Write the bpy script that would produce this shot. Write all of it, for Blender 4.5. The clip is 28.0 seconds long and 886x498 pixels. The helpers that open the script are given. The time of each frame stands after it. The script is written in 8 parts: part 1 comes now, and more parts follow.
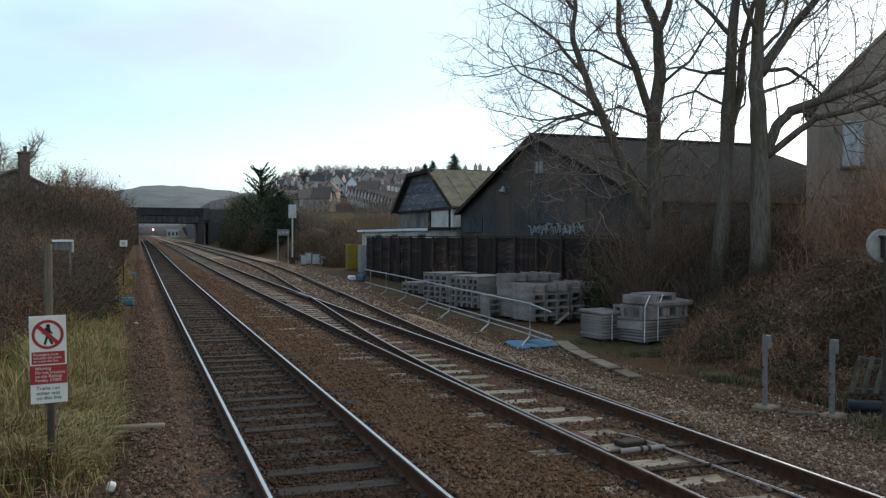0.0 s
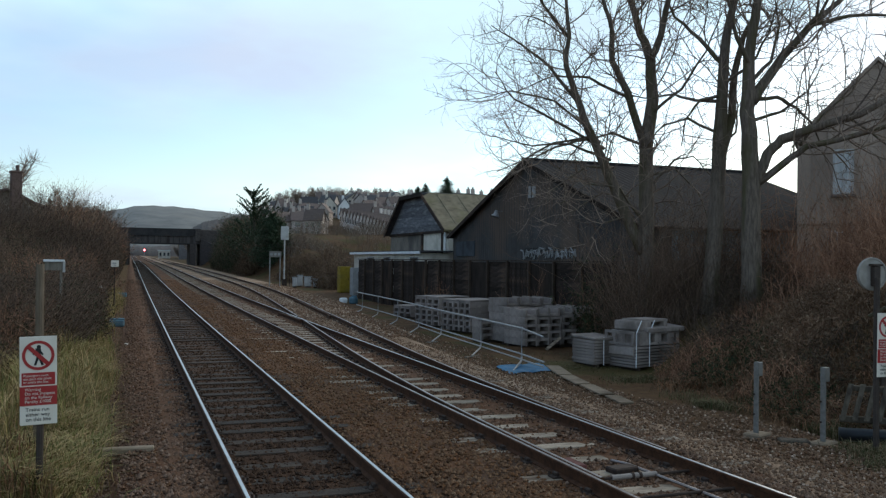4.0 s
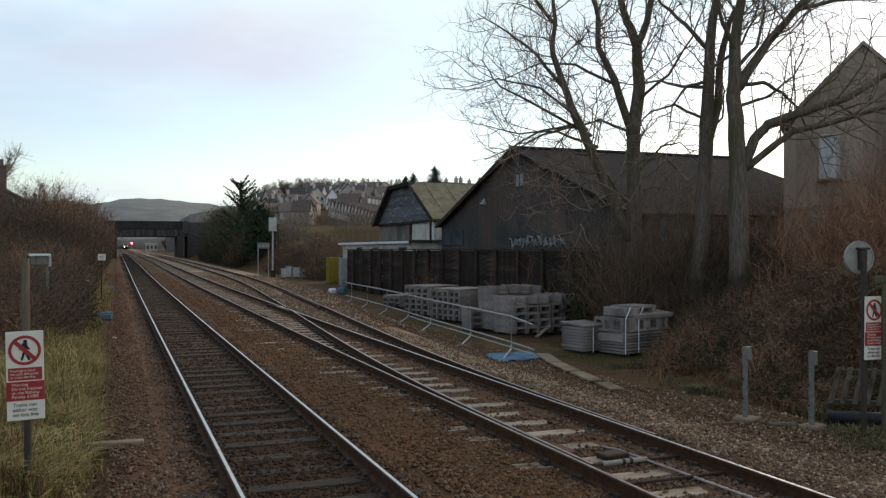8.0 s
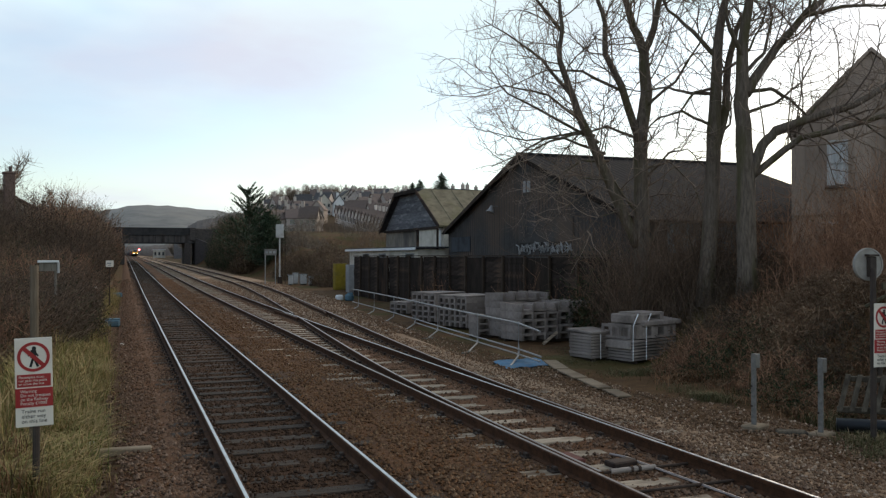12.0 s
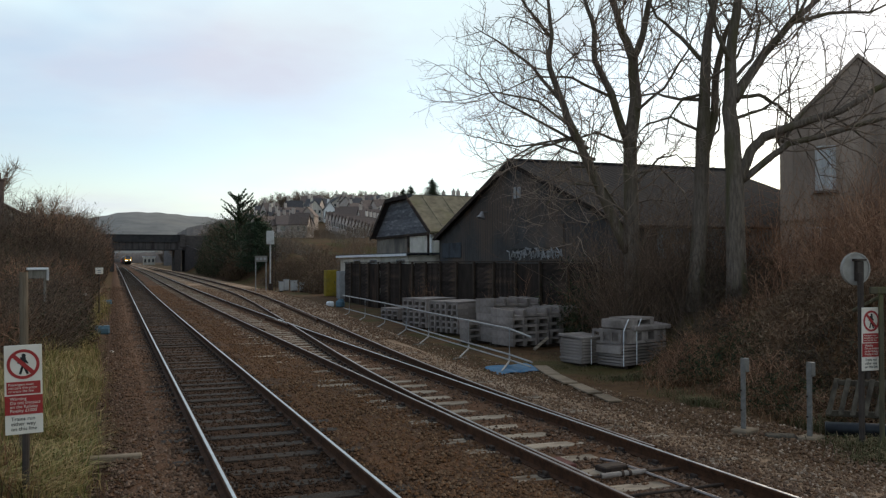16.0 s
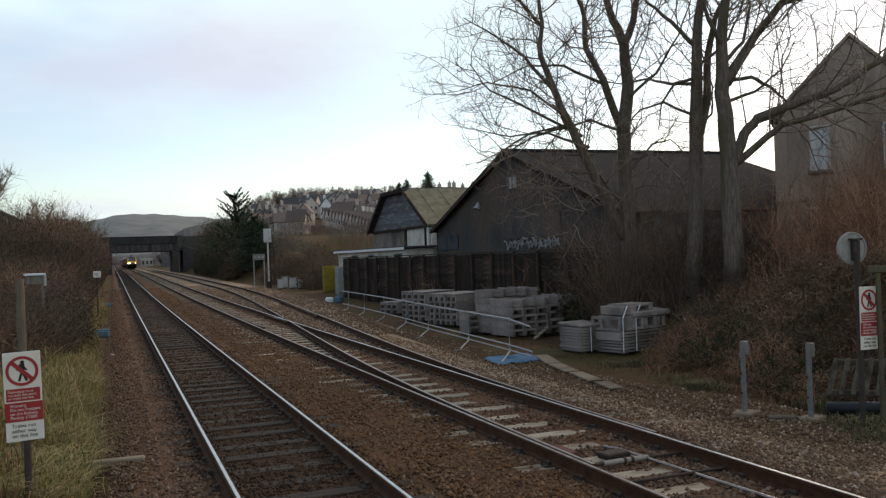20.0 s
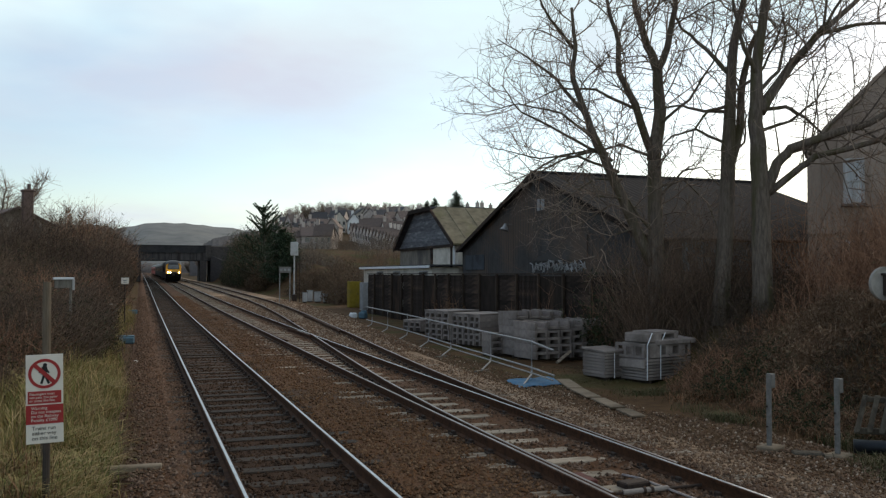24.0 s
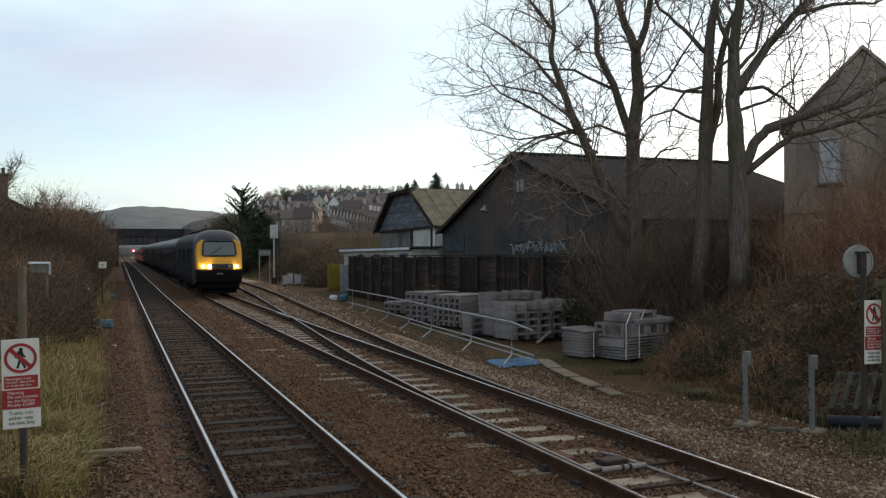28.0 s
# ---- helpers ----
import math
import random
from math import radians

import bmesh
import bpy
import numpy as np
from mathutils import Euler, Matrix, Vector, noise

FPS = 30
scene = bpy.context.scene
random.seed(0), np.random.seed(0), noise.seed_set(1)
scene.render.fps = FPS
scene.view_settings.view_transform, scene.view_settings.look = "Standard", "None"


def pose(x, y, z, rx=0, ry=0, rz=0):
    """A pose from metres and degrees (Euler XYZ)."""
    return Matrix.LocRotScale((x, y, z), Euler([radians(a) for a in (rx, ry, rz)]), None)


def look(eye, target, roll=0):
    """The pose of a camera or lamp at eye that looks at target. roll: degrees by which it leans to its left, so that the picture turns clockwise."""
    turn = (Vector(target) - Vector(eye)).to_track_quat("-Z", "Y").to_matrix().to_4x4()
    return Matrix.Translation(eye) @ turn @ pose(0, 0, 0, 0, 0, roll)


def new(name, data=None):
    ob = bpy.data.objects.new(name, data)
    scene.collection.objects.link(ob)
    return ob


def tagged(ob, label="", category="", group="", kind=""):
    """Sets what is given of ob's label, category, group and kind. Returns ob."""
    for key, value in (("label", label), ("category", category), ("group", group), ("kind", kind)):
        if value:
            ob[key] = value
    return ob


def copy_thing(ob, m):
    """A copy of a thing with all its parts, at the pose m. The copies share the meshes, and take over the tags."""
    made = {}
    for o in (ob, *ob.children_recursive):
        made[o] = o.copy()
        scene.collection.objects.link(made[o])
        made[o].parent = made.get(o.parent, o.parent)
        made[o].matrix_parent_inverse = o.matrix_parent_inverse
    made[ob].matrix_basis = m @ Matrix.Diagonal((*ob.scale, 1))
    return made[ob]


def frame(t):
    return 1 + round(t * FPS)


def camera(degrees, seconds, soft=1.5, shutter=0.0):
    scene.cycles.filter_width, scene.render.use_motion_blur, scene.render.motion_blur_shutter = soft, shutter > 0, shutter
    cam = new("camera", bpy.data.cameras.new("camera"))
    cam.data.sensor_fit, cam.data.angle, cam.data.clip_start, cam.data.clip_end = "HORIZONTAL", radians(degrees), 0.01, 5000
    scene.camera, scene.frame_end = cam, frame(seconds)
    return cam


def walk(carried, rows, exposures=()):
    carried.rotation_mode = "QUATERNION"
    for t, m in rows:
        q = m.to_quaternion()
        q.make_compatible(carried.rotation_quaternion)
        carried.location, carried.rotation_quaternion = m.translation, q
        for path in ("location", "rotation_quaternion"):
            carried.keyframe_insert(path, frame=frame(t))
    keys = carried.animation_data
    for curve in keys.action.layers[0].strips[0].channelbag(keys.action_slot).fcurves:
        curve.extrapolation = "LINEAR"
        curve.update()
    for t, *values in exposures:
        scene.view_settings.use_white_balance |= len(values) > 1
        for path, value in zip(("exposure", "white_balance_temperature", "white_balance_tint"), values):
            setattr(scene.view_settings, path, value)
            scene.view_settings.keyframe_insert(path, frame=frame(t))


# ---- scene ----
cam = camera(55.0, 28.0, soft=1.3)
# seconds, place, yaw, pitch, roll
PATH = [
    (0, 0.009, -0.008, 2.302, -19.71, -0.79, 0.16), (0.5, 0.002, -0.005, 2.305, -19.86, -0.54, 0.17), (1, -0.005, -0.013, 2.310, -19.71, -0.43, 0.29), (1.5, -0.002, -0.008, 2.309, -19.97, -0.32, 0.54), (2, 0.001, -0.011, 2.312, -20.27, 0.26, 0.23), (2.5, 0.005, -0.009, 2.309, -20.27, 0.42, 0.41), (3, 0.000, -0.005, 2.312, -20.30, 0.67, 0.75), (3.5, -0.013, -0.016, 2.314, -20.19, 0.72, 0.79), (5.5, -0.008, -0.034, 2.313, -20.79, 1.00, 0.22), (6, -0.012, -0.028, 2.314, -21.10, 1.00, 0.18), (6.5, -0.010, -0.014, 2.312, -21.23, 0.74, 0.12), (7, -0.005, -0.011, 2.307, -21.06, 0.41, 0.11), (7.5, -0.004, -0.003, 2.308, -21.11, 0.40, 0.07), (8, -0.000, 0.000, 2.310, -21.00, 0.06, -0.00), (8.5, -0.001, 0.003, 2.309, -20.79, 0.14, -0.19), (9, -0.001, -0.002, 2.308, -20.52, 0.08, -0.29), (9.5, -0.003, -0.002, 2.313, -20.45, 0.16, -0.67), (10, -0.004, -0.004, 2.310, -20.27, 0.25, -0.55), (10.5, -0.007, -0.003, 2.306, -20.40, 0.45, -0.20), (11, -0.008, 0.006, 2.307, -20.31, 0.47, -0.02), (11.5, -0.012, 0.002, 2.312, -20.31, 0.47, 0.03), (12, -0.009, 0.005, 2.313, -20.55, 0.50, -0.00), (12.5, -0.005, 0.003, 2.309, -20.55, 0.82, -0.14), (14.5, -0.018, -0.009, 2.315, -20.94, 1.12, 0.17), (15, -0.016, -0.017, 2.313, -20.94, 1.33, -0.03), (15.5, -0.013, -0.022, 2.309, -20.90, 1.11, 0.07), (16, -0.015, -0.025, 2.309, -21.16, 0.91, -0.18), (16.5, -0.014, -0.029, 2.309, -21.40, 1.19, -0.14), (17, -0.013, -0.033, 2.311, -21.54, 1.48, -0.23), (17.5, -0.016, -0.037, 2.309, -21.79, 1.66, -0.21), (18, -0.014, -0.043, 2.309, -22.10, 1.45, -0.39), (18.5, -0.010, -0.035, 2.305, -22.01, 1.33, -0.46), (19, -0.014, -0.035, 2.310, -21.69, 1.05, -0.42), (19.5, -0.011, -0.024, 2.307, -21.06, 0.85, -0.73), (20, 0.012, -0.024, 2.318, -21.28, 0.38, -2.04), (20.5, 0.037, 0.020, 2.316, -20.48, 0.45, -3.77), (21, 0.052, 0.041, 2.321, -19.38, 0.06, -3.08), (21.5, 0.065, 0.035, 2.311, -18.39, 0.56, -3.97), (22, 0.066, 0.026, 2.314, -18.41, 1.25, -2.03), (22.5, 0.057, 0.021, 2.315, -19.64, 2.19, 0.50), (24.5, 0.041, 0.011, 2.312, -19.55, 1.62, 0.07), (25, 0.046, 0.008, 2.313, -19.49, 1.67, 0.19), (25.5, 0.053, 0.000, 2.305, -19.75, 1.63, -0.67), (26, 0.053, -0.001, 2.309, -19.89, 1.35, -0.95), (26.5, 0.054, 0.004, 2.306, -20.11, 1.27, -0.88), (27, 0.055, -0.004, 2.310, -20.07, 0.93, -0.78), (27.5, 0.056, 0.005, 2.310, -20.16, 1.00, -0.43), (28, 0.060, 0.002, 2.302, -20.87, 0.49, -0.28),
]
EXPOSURES = [(0, 0.42, 5850, 4), (1, 0.29, 5800, 3), (2, 0.18, 5700, 2), (3.5, 0.20, 5700, 3), (5.5, 0.23, 5950, 6), (6.5, 0.25, 6150, 7), (8, 0.28, 6450, 9), (12, 0.27, 6450, 9), (15, 0.20, 6400, 9), (17, 0.18, 6450, 9), (20, 0.27, 6500, 10), (21.2, 0.28, 6550, 10), (22.5, 0.18, 6450, 8), (25, 0.18, 6400, 8), (27, 0.25, 6500, 9), (28, 0.28, 6500, 9)]
walk(cam, [(t, pose(x, y, z, 90 + p, -r, yaw)) for t, x, y, z, yaw, p, r in PATH], EXPOSURES)

# ---- light: bright broken cloud, weak sun behind it ----
SUN_TURN, SUN_HEIGHT = 60.0, 24.0      # degrees right of the tracks, degrees up
world = bpy.data.worlds.new("sky")
scene.world = world
world.use_nodes = True
wn, wl = world.node_tree.nodes, world.node_tree.links
wn.clear()
w_out, w_mix = wn.new("ShaderNodeOutputWorld"), wn.new("ShaderNodeMixShader")
w_sky, w_blue, w_cloud = wn.new("ShaderNodeTexSky"), wn.new("ShaderNodeBackground"), wn.new("ShaderNodeBackground")
w_sky.sky_type, w_sky.sun_disc = "NISHITA", False
w_sky.sun_elevation, w_sky.sun_rotation = radians(SUN_HEIGHT), radians(SUN_TURN)
w_blue.inputs[1].default_value = 0.15
w_cloud.inputs[1].default_value = 0.98
w_co, w_sep, w_den, w_div = wn.new("ShaderNodeTexCoord"), wn.new("ShaderNodeSeparateXYZ"), wn.new("ShaderNodeMath"), wn.new("ShaderNodeVectorMath")
w_den.operation, w_den.inputs[1].default_value = "ADD", 0.16
w_div.operation = "DIVIDE"
wl.new(w_co.outputs["Generated"], w_sep.inputs[0])
wl.new(w_sep.outputs["Z"], w_den.inputs[0])
wl.new(w_co.outputs["Generated"], w_div.inputs[0])
wl.new(w_den.outputs[0], w_div.inputs[1])
w_big, w_small, w_ramp, w_tone = wn.new("ShaderNodeTexNoise"), wn.new("ShaderNodeTexNoise"), wn.new("ShaderNodeValToRGB"), wn.new("ShaderNodeValToRGB")
w_big.inputs["Scale"].default_value, w_big.inputs["Detail"].default_value, w_big.inputs["Roughness"].default_value = 0.55, 5, 0.5
w_small.inputs["Scale"].default_value, w_small.inputs["Detail"].default_value = 0.8, 6
wl.new(w_div.outputs[0], w_big.inputs["Vector"])
wl.new(w_div.outputs[0], w_small.inputs["Vector"])
w_ramp.color_ramp.elements[0].position, w_ramp.color_ramp.elements[1].position = 0.40, 0.60
w_ramp.color_ramp.elements[0].color = (0.08, 0.08, 0.08, 1)
wl.new(w_big.outputs["Fac"], w_ramp.inputs[0])
w_tone.color_ramp.elements[0].position, w_tone.color_ramp.elements[1].position = 0.38, 0.60
w_tone.color_ramp.elements[0].color, w_tone.color_ramp.elements[1].color = (0.66, 0.66, 0.74, 1), (0.75, 0.90, 0.94, 1)
wl.new(w_small.outputs["Fac"], w_tone.inputs[0])
wl.new(w_tone.outputs[0], w_cloud.inputs[0])
wl.new(w_sky.outputs[0], w_blue.inputs[0])
w_band, w_cover = wn.new("ShaderNodeValToRGB"), wn.new("ShaderNodeMath")
for k, (at, value) in enumerate(((0.0, 0.97), (0.045, 0.92), (0.10, 0.76), (0.17, 0.66), (0.27, 1.0))):
    e = w_band.color_ramp.elements[k] if k < 2 else w_band.color_ramp.elements.new(at)
    e.position, e.color = at, (value, value, value, 1)
w_cover.operation = "MULTIPLY"
wl.new(w_sep.outputs["Z"], w_band.inputs[0])
wl.new(w_band.outputs[0], w_cover.inputs[0])
wl.new(w_ramp.outputs[0], w_cover.inputs[1])
wl.new(w_cover.outputs[0], w_mix.inputs[0])
wl.new(w_blue.outputs[0], w_mix.inputs[1])
wl.new(w_cloud.outputs[0], w_mix.inputs[2])
wl.new(w_mix.outputs[0], w_out.inputs[0])
sun = new("sun", bpy.data.lights.new("sun", "SUN"))
sun.data.energy, sun.data.angle, sun.data.color = 1.75, radians(40), (1.0, 0.80, 0.58)
sun.matrix_world = look((60 * math.sin(radians(SUN_TURN)), 60 * math.cos(radians(SUN_TURN)), 60 * math.tan(radians(SUN_HEIGHT))), (0, 0, 0))


# ---- materials ----
def mat(name, low, high, scale=6.0, rough=0.85, metal=0.0, bump=0.0, fine=40.0, spread=0.0, stain=None, stain_scale=0.7, stain_at=(0.5, 0.7), spec=0.3, stretch=None):
    """Two tones mixed by noise, a finer grain, an optional stain at a larger scale, and a fine relief."""
    m = bpy.data.materials.new(name)
    m.use_nodes = True
    n, l = m.node_tree.nodes, m.node_tree.links
    b = n["Principled BSDF"]
    b.inputs["Roughness"].default_value, b.inputs["Metallic"].default_value = rough, metal
    b.inputs["Specular IOR Level"].default_value = spec
    co = n.new("ShaderNodeTexCoord")
    place = co.outputs["Object"]
    if stretch:
        mp = n.new("ShaderNodeMapping")
        mp.inputs["Scale"].default_value = stretch
        l.new(place, mp.inputs["Vector"])
        place = mp.outputs[0]
    tex = n.new("ShaderNodeTexNoise")
    tex.inputs["Scale"].default_value, tex.inputs["Detail"].default_value, tex.inputs["Roughness"].default_value = scale, 6, 0.65
    l.new(place, tex.inputs["Vector"])
    ramp = n.new("ShaderNodeValToRGB")
    ramp.color_ramp.elements[0].position, ramp.color_ramp.elements[1].position = 0.32, 0.68
    ramp.color_ramp.elements[0].color, ramp.color_ramp.elements[1].color = (*low, 1), (*high, 1)
    l.new(tex.outputs["Fac"], ramp.inputs[0])
    colour = ramp.outputs[0]
    if stain:
        big = n.new("ShaderNodeTexNoise")
        big.inputs["Scale"].default_value, big.inputs["Detail"].default_value = stain_scale, 5
        l.new(place, big.inputs["Vector"])
        sr = n.new("ShaderNodeMapRange")
        sr.inputs[1].default_value, sr.inputs[2].default_value = stain_at
        l.new(big.outputs["Fac"], sr.inputs[0])
        mx = n.new("ShaderNodeMix")
        mx.data_type = "RGBA"
        l.new(sr.outputs[0], mx.inputs[0])
        l.new(colour, mx.inputs[6])
        mx.inputs[7].default_value = (*stain, 1)
        colour = mx.outputs[2]
    if spread:
        info, hsv, rng = n.new("ShaderNodeObjectInfo"), n.new("ShaderNodeHueSaturation"), n.new("ShaderNodeMapRange")
        rng.inputs[3].default_value, rng.inputs[4].default_value = 1 - spread, 1 + spread
        l.new(info.outputs["Random"], rng.inputs[0])
        l.new(rng.outputs[0], hsv.inputs["Value"])
        l.new(colour, hsv.inputs["Color"])
        colour = hsv.outputs[0]
    l.new(colour, b.inputs["Base Color"])
    if bump:
        ft, bp = n.new("ShaderNodeTexNoise"), n.new("ShaderNodeBump")
        ft.inputs["Scale"].default_value, ft.inputs["Detail"].default_value = fine, 4
        bp.inputs["Strength"].default_value, bp.inputs["Distance"].default_value = 0.8, bump
        l.new(place, ft.inputs["Vector"])
        l.new(ft.outputs["Fac"], bp.inputs["Height"])
        l.new(bp.outputs[0], b.inputs["Normal"])
    return m


def island_mat(name, tones, rough=0.9, trans=0.0):
    """Loose pieces of one mesh (stones, blades, leaves, twigs), each with a tone of its own."""
    m = bpy.data.materials.new(name)
    m.use_nodes = True
    n, l = m.node_tree.nodes, m.node_tree.links
    b = n["Principled BSDF"]
    b.inputs["Roughness"].default_value, b.inputs["Specular IOR Level"].default_value = rough, 0.2
    geo, ramp = n.new("ShaderNodeNewGeometry"), n.new("ShaderNodeValToRGB")
    while len(ramp.color_ramp.elements) < len(tones):
        ramp.color_ramp.elements.new(0.5)
    for k, c in enumerate(tones):
        ramp.color_ramp.elements[k].position = k / (len(tones) - 1)
        ramp.color_ramp.elements[k].color = (*c, 1)
    l.new(geo.outputs["Random Per Island"], ramp.inputs[0])
    l.new(ramp.outputs[0], b.inputs["Base Color"])
    return m


def glow(name, colour, strength):
    m = bpy.data.materials.new(name)
    m.use_nodes = True
    b = m.node_tree.nodes["Principled BSDF"]
    b.inputs["Base Color"].default_value = (*colour, 1)
    b.inputs["Emission Color"].default_value, b.inputs["Emission Strength"].default_value = (*colour, 1), strength
    return m


